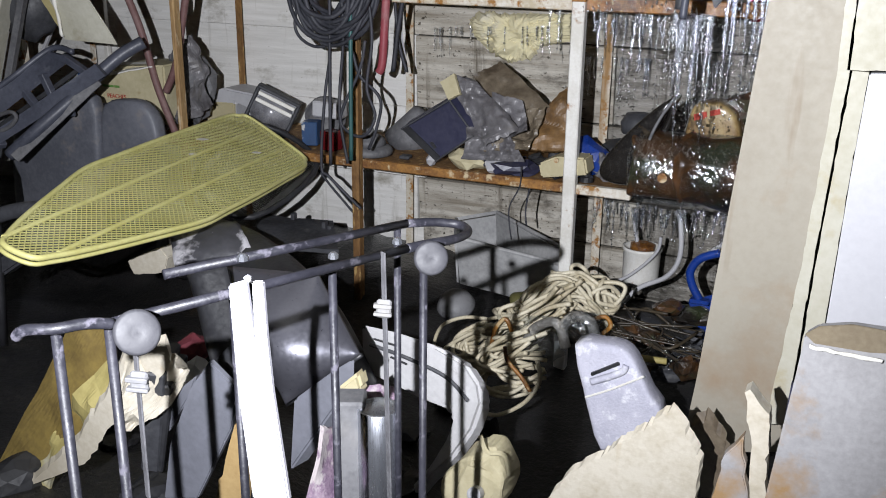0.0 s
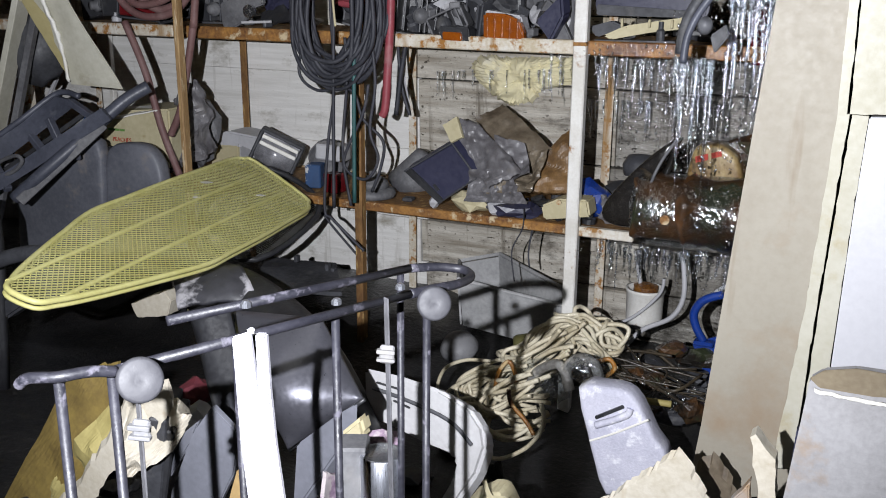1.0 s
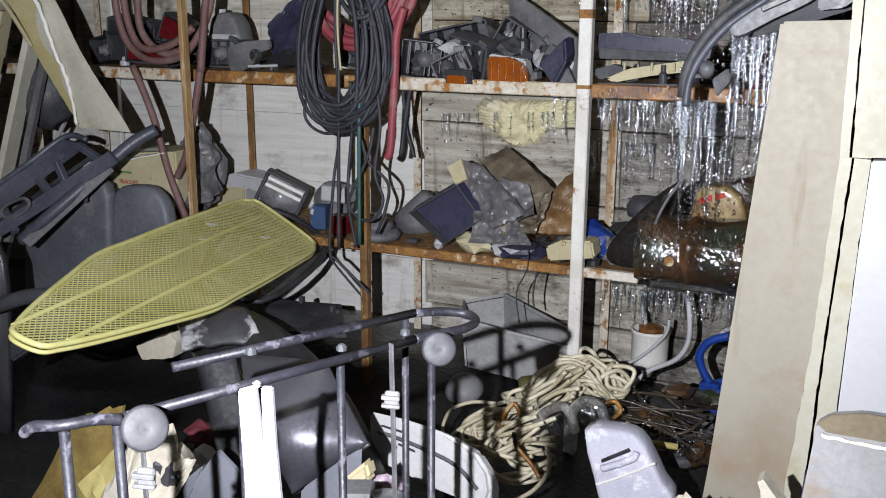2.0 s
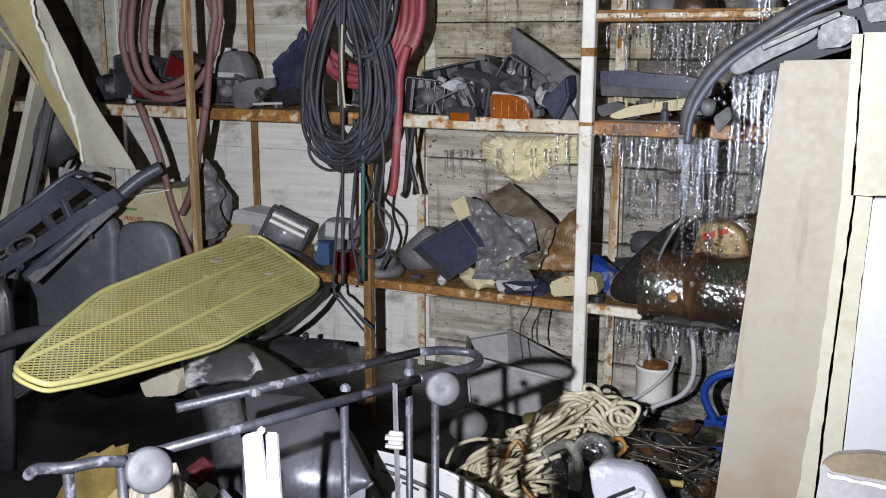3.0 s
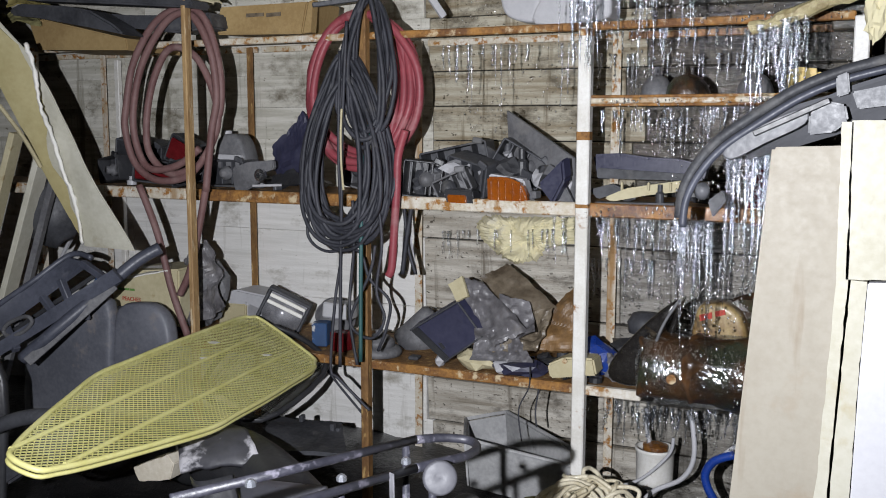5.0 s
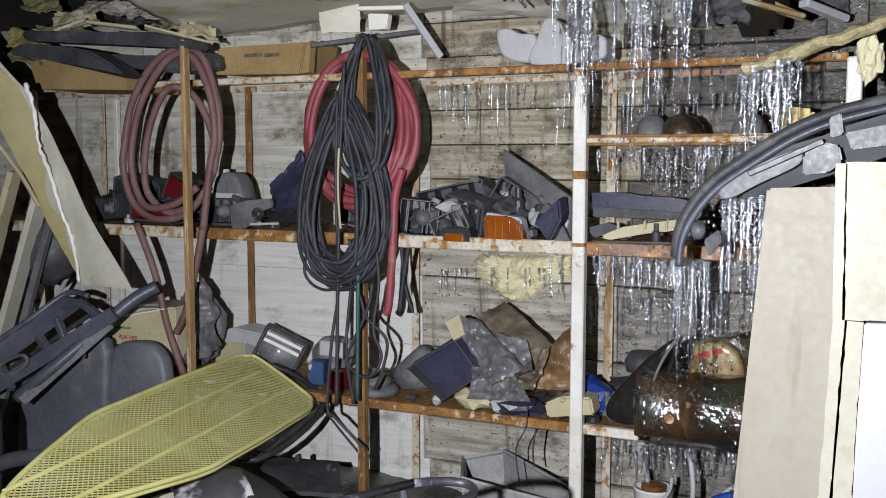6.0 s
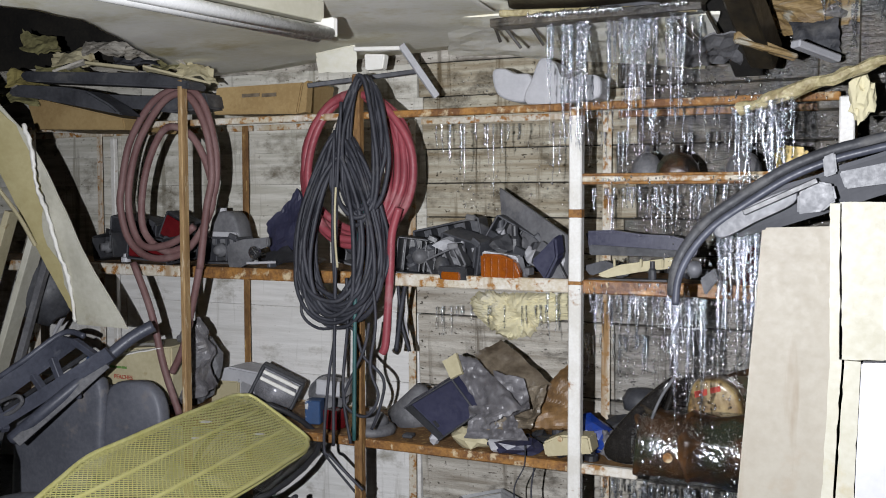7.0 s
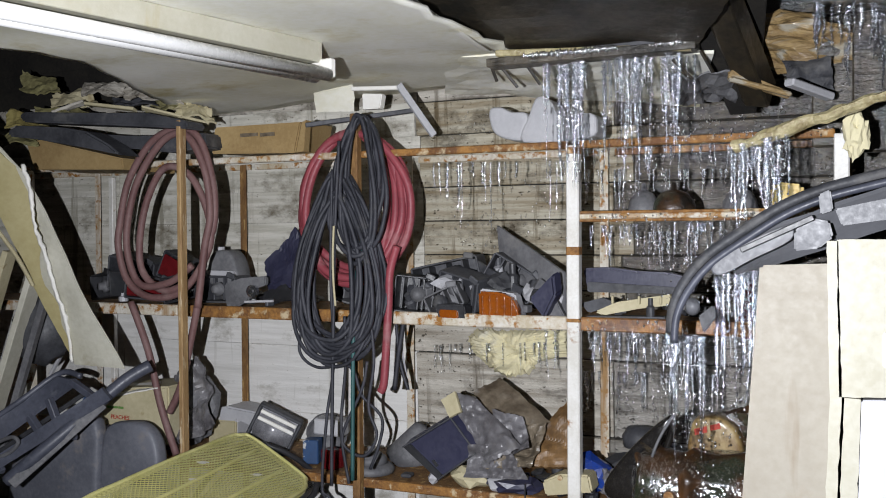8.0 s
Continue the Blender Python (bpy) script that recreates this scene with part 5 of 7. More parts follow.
for a, b, c in (((-0.354, 0.850, 1.117), (-0.356, 0.850, 0.961), (-0.348, 0.845, 1.091)), ((-0.242, 1.130, 1.148), (-0.236, 1.130, 0.829), (-0.239, 1.125, 1.082))):
    a, b, c = Vector(a), Vector(b), Vector(c)
    web = part("strap", bar(b, a, 0.011 if c.y < 1 else 0.009, 0.002, 0.0005, 60), M_WEB, guard, "grey woven strap")
    bk = part("buckle", join(box(0.017, 0.006, 0.022, Matrix.Translation(c) @ pose(0, 0, 0, 0, 4, 22), 0.002), box(0.021, 0.008, 0.005, Matrix.Translation(c + Vector((0, -0.003, 0.004))) @ pose(0, 0, 0, 0, 4, 22), 0.001), box(0.021, 0.008, 0.004, Matrix.Translation(c + Vector((0, -0.003, -0.006))) @ pose(0, 0, 0, 0, 4, 22), 0.001)), M_GREY, web, "pale plastic buckle")
for q in ((-0.277, 1.080, 1.145), (-0.316, 0.970, 1.171), (-0.242, 1.165, 1.142)):
    part("bolt", lathe([(0.006, 0), (0.006, 0.004), (0.003, 0.007)], Matrix.Translation(Vector(q) + Vector((0, 0, 0.006))), 8), M_STEEL, guard)

# bright folded strip hooked over the guard
st = thing("metal_strip", (-0.17, 0.66, 0.8), "bright white folded sheet-metal channel standing upright", "metal strip")
part("flange", slab([(-0.074, 1.306), (-0.062, 1.311), (-0.060, 1.290), (-0.056, 1.246), (-0.053, 1.176), (-0.066, 1.172), (-0.072, 1.243)], 0.63, 0.004, 0.001), M_STRIP, st)
part("flange", slab([(-0.056, 1.312), (-0.049, 1.313), (-0.048, 1.279), (-0.046, 1.248), (-0.038, 1.180), (-0.053, 1.176), (-0.055, 1.246), (-0.056, 1.277)], 0.627, 0.004, 0.001), M_STRIP, st)
# web coloured black to give the slot between the flanges its shade
part("web", slab([(-0.073, 1.303), (-0.064, 1.304), (-0.061, 1.239), (-0.066, 1.238)], 0.644, 0.003, 0.0), M_BLACK, st)
part("foot", bar((-0.058, 0.638, 1.175), ((-0.058, 0.638, 1.175)[0] + 0.03, 0.69, 0.2), 0.018, 0.004), M_STRIP, st)
part("clip", lump(0.005, 0.005, 0.004, Matrix.Translation((-0.057, 0.626, 1.314)), 2, 0.4, 1), M_STRIP, st)


# ---- black car parts in the heap ----
glossy = thing("curved_panel", (-0.619, 1.5, 0.707), "glossy black curved car panel standing in the heap", "car panel")
part("skin", sheet((-0.819, 1.58, 0.898), (-0.595, 1.56, 0.923), (-0.481, 1.5, 0.819), (-0.606, 1.46, 0.717), 0.006, 28, 28, 0.0, 0.0, sag=lambda u, v: (0, -0.085 * (math.sin(math.pi * u) * math.sin(math.pi * v)) ** 0.7, 0)), M_GLOSS, glossy, "", True)
part("edge", tube([(-0.466, 1.475, 0.832), (-0.532, 1.475, 0.777), (-0.616, 1.475, 0.707)], 0.004, 8, 3), M_BLACK, glossy, "", True)
part("dark_wing", sheet((-0.85, 1.52, 0.913), (-0.76, 1.52, 0.931), (-0.666, 1.44, 0.794), (-0.7, 1.42, 0.683), 0.006, 16, 16, 0.006, 0.0, seed=3, sag=lambda u, v: (0, -0.03 * math.sin(math.pi * u), 0)), M_BLACK, glossy, "matt black wing of the panel", True)


solo("bumper_cover", tube([(-1.376, 2.150, 0.678), (-1.170, 2.050, 0.726), (-0.985, 1.950, 0.727), (-0.784, 1.800, 0.721), (-0.675, 1.750, 0.635), (-0.596, 1.700, 0.550)], 0.085, 16, 5, taper=0.06), M_BLACK, "scuffed black plastic bumper cover lying in the heap", "bumper", smooth=True)
solo("scuffed_cover", sheet((-1.288, 1.980, 0.753), (-1.158, 2.050, 0.777), (-0.998, 1.930, 0.783), (-1.169, 1.860, 0.754), 0.01, 16, 10, 0.02, 0.03, seed=4, sag=lambda u, v: (0, 0, 0.03 * math.sin(math.pi * v))), mat("scraped_black_plastic", (0.035, 0.035, 0.04), (0.06, 0.06, 0.07), 0.4, scale=7, spots=(0.46, 0.45, 0.48), spot_scale=9, spot_at=0.55), "black plastic cover with pale scrape marks", "car part", smooth=True)
dpnl = thing("door_panel", (-1.2, 2.4, 0.45), "dark grey plastic panel with clips lying under the shelf", "trim panel")
part("panel", sheet((-1.285, 2.300, 0.646), (-1.399, 2.550, 0.654), (-1.160, 2.550, 0.660), (-1.025, 2.350, 0.654), 0.012, 12, 8, 0.008, 0.01, seed=2), M_DGREY, dpnl)
for q in ((-1.264, 2.500, 0.689), (-1.159, 2.500, 0.677), (-1.140, 2.500, 0.668)):
    part("clip", box(0.012, 0.02, 0.02, Matrix.Translation(q), 0.002), M_DGREY, dpnl)
solo("grey_wedge", slab([(-0.587, 0.734), (-0.504, 0.808), (-0.508, 0.735), (-0.601, 0.592)], 1.45, 0.02, 0.003, (0.03, 0.02)), M_HEAPPANEL, "pale grey plastic wedge under the mirror shell", "plastic panel")
solo("grey_wedge", slab([(-0.472, 0.802), (-0.433, 0.840), (-0.425, 0.812), (-0.451, 0.772), (-0.469, 0.765)], 1.40, 0.03, 0.006), M_CREAM, "soiled pale plastic block", "plastic block")
bz = thing("bezel", (-0.5, 1.8, 0.4), "white moulded plastic bezel with a dark window", "bezel")
bz_frame = part("frame", slab([(-0.642, 0.737), (-0.561, 0.735), (-0.474, 0.723), (-0.411, 0.699), (-0.380, 0.658), (-0.373, 0.619), (-0.391, 0.556), (-0.434, 0.482), (-0.490, 0.414), (-0.516, 0.372), (-0.529, 0.390), (-0.484, 0.456), (-0.447, 0.530), (-0.436, 0.576), (-0.446, 0.591), (-0.510, 0.602), (-0.574, 0.621), (-0.626, 0.632), (-0.641, 0.655)], 1.78, 0.035, 0.008, (0.01, -0.02)), M_DULLWHITE, bz)
part("groove", tube([(-0.614, 1.772, 0.701), (-0.532, 1.772, 0.688), (-0.446, 1.772, 0.664), (-0.399, 1.772, 0.623)], 0.004, 6), M_DGREY, bz_frame)
part("vent", join(*[bar(a, b, 0.005, 0.004) for a, b in (((-0.607, 1.772, 0.715), (-0.557, 1.772, 0.710)), ((-0.569, 1.772, 0.683), (-0.532, 1.772, 0.674)))]), M_BLACK, bz_frame)
cj = thing("crushed_can", (-0.34, 1.72, 0.4), "crushed yellowish plastic canister", "canister")
part("body", uneven(pillow([(-0.408, 0.492), (-0.373, 0.545), (-0.325, 0.569), (-0.303, 0.536), (-0.299, 0.484), (-0.327, 0.413), (-0.399, 0.393), (-0.424, 0.446)], 1.70, 0.07, 0.012, (0.015, 0.01), 4), 0.012, 26, 2), M_CREAM, cj)
part("ridge", tube([(-0.341, 1.695, 0.6), (-0.326, 1.695, 0.57), (-0.293, 1.695, 0.572), (-0.282, 1.695, 0.534)], 0.005, 6), M_CREAM, cj)
part("cap", lathe([(0.014, 0), (0.014, 0.02), (0.01, 0.022)], Matrix.Translation((-0.342, 1.69, 0.481)) @ pose(0, 0, 0, 70), 14), M_LGREY, cj)

# ---- frosted jug ----
jug = thing("jug", (-0.15, 2.02, 0.42), "frosted white plastic jug lying tilted in the muck", "jug")
jug_body = part("body", pillow([(-0.258, 0.676), (-0.205, 0.689), (-0.160, 0.689), (-0.130, 0.666), (-0.093, 0.598), (-0.063, 0.550), (-0.130, 0.471), (-0.186, 0.443), (-0.216, 0.517), (-0.234, 0.579)], 2.0, 0.06, 0.010, (0.0, 0.0), 2), M_PLASTIC, jug, "", True)
part("handle", tube([(-0.215, 1.995, 0.604), (-0.181, 1.995, 0.622), (-0.151, 1.995, 0.641), (-0.145, 1.995, 0.655)], 0.0075, 8), M_PLASTIC, jug_body, "", True)
# no opening here: a thin black slab paints the grip recess's shade
part("grip_hole", slab([(-0.217, 0.624), (-0.162, 0.660), (-0.157, 0.655), (-0.214, 0.618)], 1.992, 0.012, 0.001), M_BLACK, jug_body)
part("seam", tube([(-0.224, 1.992, 0.568), (-0.173, 1.992, 0.597), (-0.106, 1.992, 0.641)], 0.0025, 6), M_TRIM, jug_body)

# ---- torn boards, lower right ----
solo("plywood_scrap", slab(torn([(-0.191, 0.532), (-0.153, 0.605), (-0.061, 0.693), (0.011, 0.770), (0.038, 0.741), (0.066, 0.691), (0.062, 0.604)], 3, 0.0035, 0.008), 1.62, 0.010, 0.0, (0.004, 0.012)), M_PLY, "torn pale plywood sheet with splintered edges", "plywood", "torn boards")
solo("plywood_scrap", slab(torn([(0.022, 0.649), (0.047, 0.675), (0.075, 0.645), (0.096, 0.599), (0.074, 0.521), (0.052, 0.517), (0.045, 0.597)], 5, 0.005, 0.012), 1.80, 0.01, 0.0, (0.0, 0.02)), M_SACK, "small broken piece of stained brown board", "plywood", "torn boards")
solo("splintered_stud", slab(torn([(0.129, 0.875), (0.136, 0.881), (0.151, 0.862), (0.166, 0.848), (0.176, 0.697), (0.152, 0.691), (0.148, 0.793)], 8, 0.003, 0.01), 1.52, 0.03, 0.0), M_PLY, "split pale timber stud with a splintered end", "timber", "torn boards")
solo("grey_scrap", slab(torn([(0.101, 0.688), (0.110, 0.766), (0.138, 0.819), (0.154, 0.703)], 9, 0.004, 0.015), 1.50, 0.02, 0.002), M_MUDBOARD, "grey wallboard scrap with a worn edge", "board", "torn boards")
solo("blue_scrap", slab([(0.172, 0.530), (0.185, 0.855), (0.196, 0.839), (0.210, 0.542)], 1.62, 0.02, 0.002), M_NAVY, "dark blue panel edge between boards", "board", "torn boards")

# ---- grey crate and round lamp under the shelf ----
crate = thing("crate", (-0.69, 2.83, 0.40), "grey dusty plastic crate under the lower shelf", "crate")
for nm, pc in (("wall", sheet((-0.812, 2.660, 0.643), (-0.489, 2.660, 0.606), (-0.511, 2.700, 0.460), (-0.813, 2.700, 0.489), 0.006, 12, 8, 0.004)), ("wall", sheet((-0.942, 2.980, 0.587), (-0.809, 2.980, 0.627), (-0.803, 2.980, 0.436), (-0.940, 2.980, 0.434), 0.006, 8, 8, 0.004)), ("wall", sheet((-0.809, 2.980, 0.631), (-0.497, 2.720, 0.627), (-0.496, 2.720, 0.535), (-0.794, 2.980, 0.457), 0.006, 8, 8, 0.004)), ("wall", sheet((-0.942, 2.980, 0.587), (-0.815, 2.660, 0.639), (-0.802, 2.660, 0.504), (-0.934, 2.980, 0.455), 0.006, 8, 8, 0.004))):
    part(nm, pc, M_CRATE, crate)
part("rim", tube([(-0.951, 2.980, 0.593), (-0.809, 2.980, 0.635), (-0.488, 2.700, 0.638), (-0.488, 2.650, 0.613), (-0.646, 2.650, 0.628), (-0.811, 2.650, 0.646)], 0.006, 8, 1, True), M_CRATE, crate)
solo("round_lamp", lathe([(0.05, 0), (0.052, 0.012), (0.04, 0.035), (0.02, 0.046), (0.0, 0.048)], Matrix.Translation((-0.696, 2.400, 0.537)) @ pose(0, 0, 0, 25, 0, 0), 24), M_GREY, "frosted round lamp lens in the muck", "lamp", smooth=True)
solo("olive_can", lathe([(0.035, 0), (0.04, 0.01), (0.04, 0.09), (0.03, 0.1), (0.0, 0.1)], Matrix.Translation((-0.577, 2.500, 0.522)) @ pose(0, 0, 0, 0, 80, 20), 20), mat("olive_paint", (0.13, 0.12, 0.045), (0.09, 0.085, 0.03), 0.5), "olive green can lying on its side", "can", smooth=True)

# ---- rope ----
def rope_strands(path, count, spread, lift, seed, r=0.0056):
    """Strands that follow one path, each shifted and wavering by itself."""
    g = random.Random(seed)
    out = []
    for _ in range(count):
        o = Vector((g.uniform(-1, 1) * spread, g.uniform(-1, 1) * 0.04, g.uniform(-1, 1) * lift))
        out.append(tube([tuple(Vector(p) + o + Vector((g.uniform(-.018, .018), g.uniform(-.02, .02), g.uniform(-.014, .014)))) for p in path], r * g.uniform(0.9, 1.08), 7, 5))
    return out


def rope_loops(c, rx, rz, count, r, seed, tilt):
    g = random.Random(seed)
    out = []
    for k in range(count):
        mm = Matrix.Translation(Vector(c) + Vector((g.uniform(-.04, .04), g.uniform(-.04, .04), g.uniform(-.01, .03)))) @ pose(0, 0, 0, tilt + g.uniform(-22, 22), g.uniform(-25, 25), g.uniform(0, 180))
        out.append(tube([tuple(mm @ Vector((rx * g.uniform(.8, 1.15) * math.cos(a), rz * g.uniform(.85, 1.1) * math.sin(a), 0.015 * math.sin(2 * a + k)))) for a in [2 * math.pi * i / 10 for i in range(10)]], r, 7, 4, True))
    return out


bundle("rope", [
    *rope_strands([(-0.534, 2.4, 0.51), (-0.475, 2.4, 0.585), (-0.41, 2.4, 0.642), (-0.349, 2.4, 0.646), (-0.304, 2.4, 0.618), (-0.289, 2.4, 0.566)], 17, 0.02, 0.035, 1),
    *rope_strands([(-0.364, 2.32, 0.654), (-0.426, 2.32, 0.602), (-0.49, 2.32, 0.545), (-0.549, 2.32, 0.494), (-0.602, 2.32, 0.445)], 14, 0.02, 0.045, 2),
    *rope_strands([(-0.462, 2.3, 0.585), (-0.543, 2.3, 0.547), (-0.619, 2.3, 0.513), (-0.648, 2.3, 0.473), (-0.613, 2.3, 0.458), (-0.526, 2.3, 0.497)], 11, 0.02, 0.024, 3),
    *rope_strands([(-0.392, 2.2, 0.579), (-0.475, 2.2, 0.534), (-0.533, 2.2, 0.489), (-0.527, 2.2, 0.456), (-0.458, 2.2, 0.46), (-0.392, 2.2, 0.48)], 12, 0.012, 0.05, 4),
    *rope_loops((-0.387, 2.42, 0.65), 0.032, 0.026, 3, 0.0056, 5, 75),
    *rope_loops((-0.323, 2.38, 0.631), 0.04, 0.032, 5, 0.0056, 6, 65),
    *rope_loops((-0.491, 2.34, 0.565), 0.04, 0.03, 4, 0.0056, 7, 60),
    tube([(-0.561, 2.28, 0.575), (-0.625, 2.28, 0.567), (-0.684, 2.28, 0.533), (-0.706, 2.28, 0.473), (-0.677, 2.28, 0.457)], 0.0048, 7), tube([(-0.38, 2.14, 0.557), (-0.373, 2.14, 0.506), (-0.408, 2.14, 0.443), (-0.47, 2.14, 0.397), (-0.51, 2.14, 0.393)], 0.0054, 7)], M_ROPE, "tangled heap of soiled white cotton rope, partly iced", "rope")
bundle("rope", [tube([(-0.532, 2.24, 0.521), (-0.525, 2.24, 0.567), (-0.499, 2.24, 0.601), (-0.481, 2.24, 0.572), (-0.475, 2.24, 0.532)], 0.0056, 7), tube([(-0.283, 2.26, 0.633), (-0.259, 2.26, 0.643), (-0.245, 2.26, 0.623), (-0.265, 2.26, 0.597)], 0.0056, 7), tube([(-0.446, 2.1, 0.595), (-0.438, 2.1, 0.562), (-0.403, 2.1, 0.527), (-0.382, 2.1, 0.497)], 0.005, 7)], M_WETRUST, "rust-soaked end of rope in the tangle", "rope")
solo("ice_lump", lump(0.14, 0.10, 0.10, Matrix.Translation((-0.422, 2.280, 0.548)), 5, 0.35, 3), M_ICEWALL, "clear ice frozen over the rope", "ice", smooth=True)
solo("ice_lump", lump(0.10, 0.06, 0.07, Matrix.Translation((-0.293, 2.2, 0.633)), 15, 0.35, 3), M_ICEWALL, "clear ice lump beside the rope", "ice", smooth=True)
bundle("rope", [tube([(-0.333, 2.2, 0.576), (-0.342, 2.2, 0.624), (-0.314, 2.2, 0.657), (-0.278, 2.2, 0.65), (-0.265, 2.2, 0.615)], 0.013, 8), tube([(-0.433, 2.2, 0.557), (-0.414, 2.2, 0.604), (-0.367, 2.2, 0.634), (-0.345, 2.2, 0.616)], 0.012, 8)], M_ICEROPE, "grey rope loop sheathed in dirty ice", "rope")

# ---- pail, wires, blue clamp and iced debris ----
pail = thing("pail", (-0.31, 2.88, 0.5), "rust-stained white pail under the shelf", "pail")
pc = (-0.311, 2.860, 0.518)
pail_body = part("body", lathe([(0.0, 0), (0.048, 0), (0.052, 0.02), (0.054, 0.10), (0.057, 0.104), (0.057, 0.112), (0.05, 0.112), (0.05, 0.10)], Matrix.Translation(pc), 26), M_WHITE_STEEL, pail, "", True)
part("pipe", tube([(-0.326, 2.860, 0.629), (-0.337, 2.860, 0.688), (-0.338, 2.860, 0.739)], 0.006, 8), M_LGREY, pail)
part("lid", lathe([(0.035, 0.10), (0.035, 0.118), (0.015, 0.125), (0.0, 0.125)], Matrix.Translation(pc), 18), M_WETRUST, pail_body, "rusty inner lid")
bundle("wire", [tube([(-0.416, 2.800, 0.512), (-0.335, 2.800, 0.552), (-0.261, 2.800, 0.632), (-0.249, 2.800, 0.683)], 0.005, 7), tube([(-0.330, 2.700, 0.493), (-0.279, 2.700, 0.560), (-0.206, 2.700, 0.606), (-0.176, 2.700, 0.667), (-0.181, 2.700, 0.754), (-0.195, 2.700, 0.795)], 0.007, 8), tube([(-0.128, 2.660, 0.663), (-0.089, 2.660, 0.708), (-0.056, 2.660, 0.736)], 0.006, 7)], M_LGREY, "grey ice-coated wires sagging under the shelf", "wire")
clamp = thing("blue_clamp", (-0.12, 2.66, 0.45), "bright blue painted bent steel clamp", "clamp")
part("arm", tube([(-0.062, 2.620, 0.720), (-0.110, 2.620, 0.697), (-0.132, 2.620, 0.660), (-0.124, 2.620, 0.622), (-0.102, 2.620, 0.586)], 0.011, 10), M_BLUE, clamp, "", True)
part("foot", box(0.05, 0.03, 0.012, Matrix.Translation((-0.101, 2.620, 0.582)), 0.003), M_BLUE, clamp)
part("sheet", slab([(-0.133, 0.566), (-0.060, 0.602), (-0.052, 0.492), (-0.083, 0.461)], 2.64, 0.01, 0.002), M_BLUE, clamp)
g = random.Random(77)
for k in range(26):
    c = Vector((-0.215, 2.500, 0.531)) + Vector((g.uniform(-0.17, 0.15), g.uniform(-0.22, 0.16), 0))
    c.z = 0.42 + 0.12 * g.random() + 0.12 * (c.y - 2.3)
    solo("debris_piece", lump(g.uniform(.04, .12), g.uniform(.04, .09), g.uniform(.02, .06), Matrix.Translation(c) @ pose(0, 0, 0, g.uniform(-30, 30), g.uniform(-30, 30), g.uniform(0, 180)), k, 0.5, 2), g.choice((M_DRUM, M_DRUM, M_BLACK, M_DRUM, M_DGREY)), "wet ice-glazed scrap in the heap", "debris", "iced debris")
bundle("wire", [*[tube([tuple(Vector((-0.210, 2.400, 0.579)) + Vector((g.uniform(-.14, .16), g.uniform(-.1, .1), g.uniform(-.05, .02)))) for _ in range(5)], g.choice((0.002, 0.003, 0.004)), 6) for _ in range(8)]], M_WIRES, "tangle of brown iced wires on the heap", "wire")
solo("ice_bar", tube([(-0.307, 2.300, 0.544), (-0.223, 2.300, 0.537), (-0.116, 2.300, 0.541)], 0.008, 8), M_YELLOWPAPER, "straw-coloured stick glazed with ice", "stick", smooth=True)

# ---- lower left: papers, panels and cloth behind the guard ----
solo("cardboard_sheet", sheet((-0.988, 1.36, 0.822), (-0.865, 1.36, 0.871), (-0.959, 1.34, 0.61), (-1.25, 1.34, 0.411), 0.006, 16, 18, 0.02, 0.03, seed=17, freq=5), M_OCHRE, "curled yellow-brown panel leaning in the heap", "board", "torn boards")
solo("fibreboard_scrap", slab(torn([(-0.802, 0.843), (-0.769, 0.854), (-0.719, 0.876), (-0.711, 0.844), (-0.751, 0.786), (-0.800, 0.732), (-0.860, 0.688), (-0.907, 0.620), (-0.967, 0.578), (-1.099, 0.504), (-1.052, 0.538), (-0.946, 0.634), (-0.873, 0.733), (-0.837, 0.778)], 14, 0.004, 0.012), 1.30, 0.008, 0.0, (-0.004, 0.01)), M_PLY, "torn pale cream fibreboard panel in the heap", "board", "torn boards")
solo("paper_sheet", sheet((-1.381, 1.360, 0.195), (-0.873, 1.330, 0.807), (-0.853, 1.310, 0.759), (-1.219, 1.330, 0.268), 0.004, 30, 10, 0.02, 0.02, seed=3, freq=11), M_YELLOWPAPER, "curled yellowed paper sheet", "paper", "papers")
solo("paper_sheet", sheet((-0.803, 1.290, 0.830), (-0.688, 1.310, 0.845), (-0.722, 1.300, 0.762), (-0.813, 1.290, 0.705), 0.003, 18, 14, 0.05, 0.05, seed=9, freq=15), M_PLY, "crumpled pale sheet of paper", "paper", "papers")
solo("sheet_metal", slab([(-0.729, 0.689), (-0.679, 0.802), (-0.636, 0.860), (-0.586, 0.822), (-0.602, 0.751), (-0.680, 0.604), (-0.751, 0.584)], 1.30, 0.012, 0.002), M_HEAPPANEL, "pale blue-grey bent metal panel", "panel", "heap panels")
solo("sheet_metal", slab([(-0.728, 0.790), (-0.672, 0.843), (-0.673, 0.651), (-0.695, 0.589), (-0.727, 0.726)], 1.42, 0.012, 0.002), M_DGREY, "dark grey metal panel on edge", "panel", "heap panels")
solo("sheet_metal", slab([(-0.760, 0.713), (-0.718, 0.785), (-0.687, 0.812), (-0.708, 0.767), (-0.756, 0.693)], 1.33, 0.01, 0.002), M_HEAPPANEL, "bent pale metal edge", "panel", "heap panels")
solo("brown_board", slab(torn([(-0.567, 0.603), (-0.479, 0.864), (-0.468, 0.824), (-0.471, 0.634)], 12, 0.003), 1.15, 0.015, 0.001), M_CARD, "scuffed brown board on edge", "board", "heap panels")
solo("book", box(0.03, 0.10, 0.20, Matrix.Translation((-0.785, 1.350, 0.724)) @ pose(0, 0, 0, 8, 10, 25), 0.003), M_DGREY, "dark grey book standing on end", "book", "books")
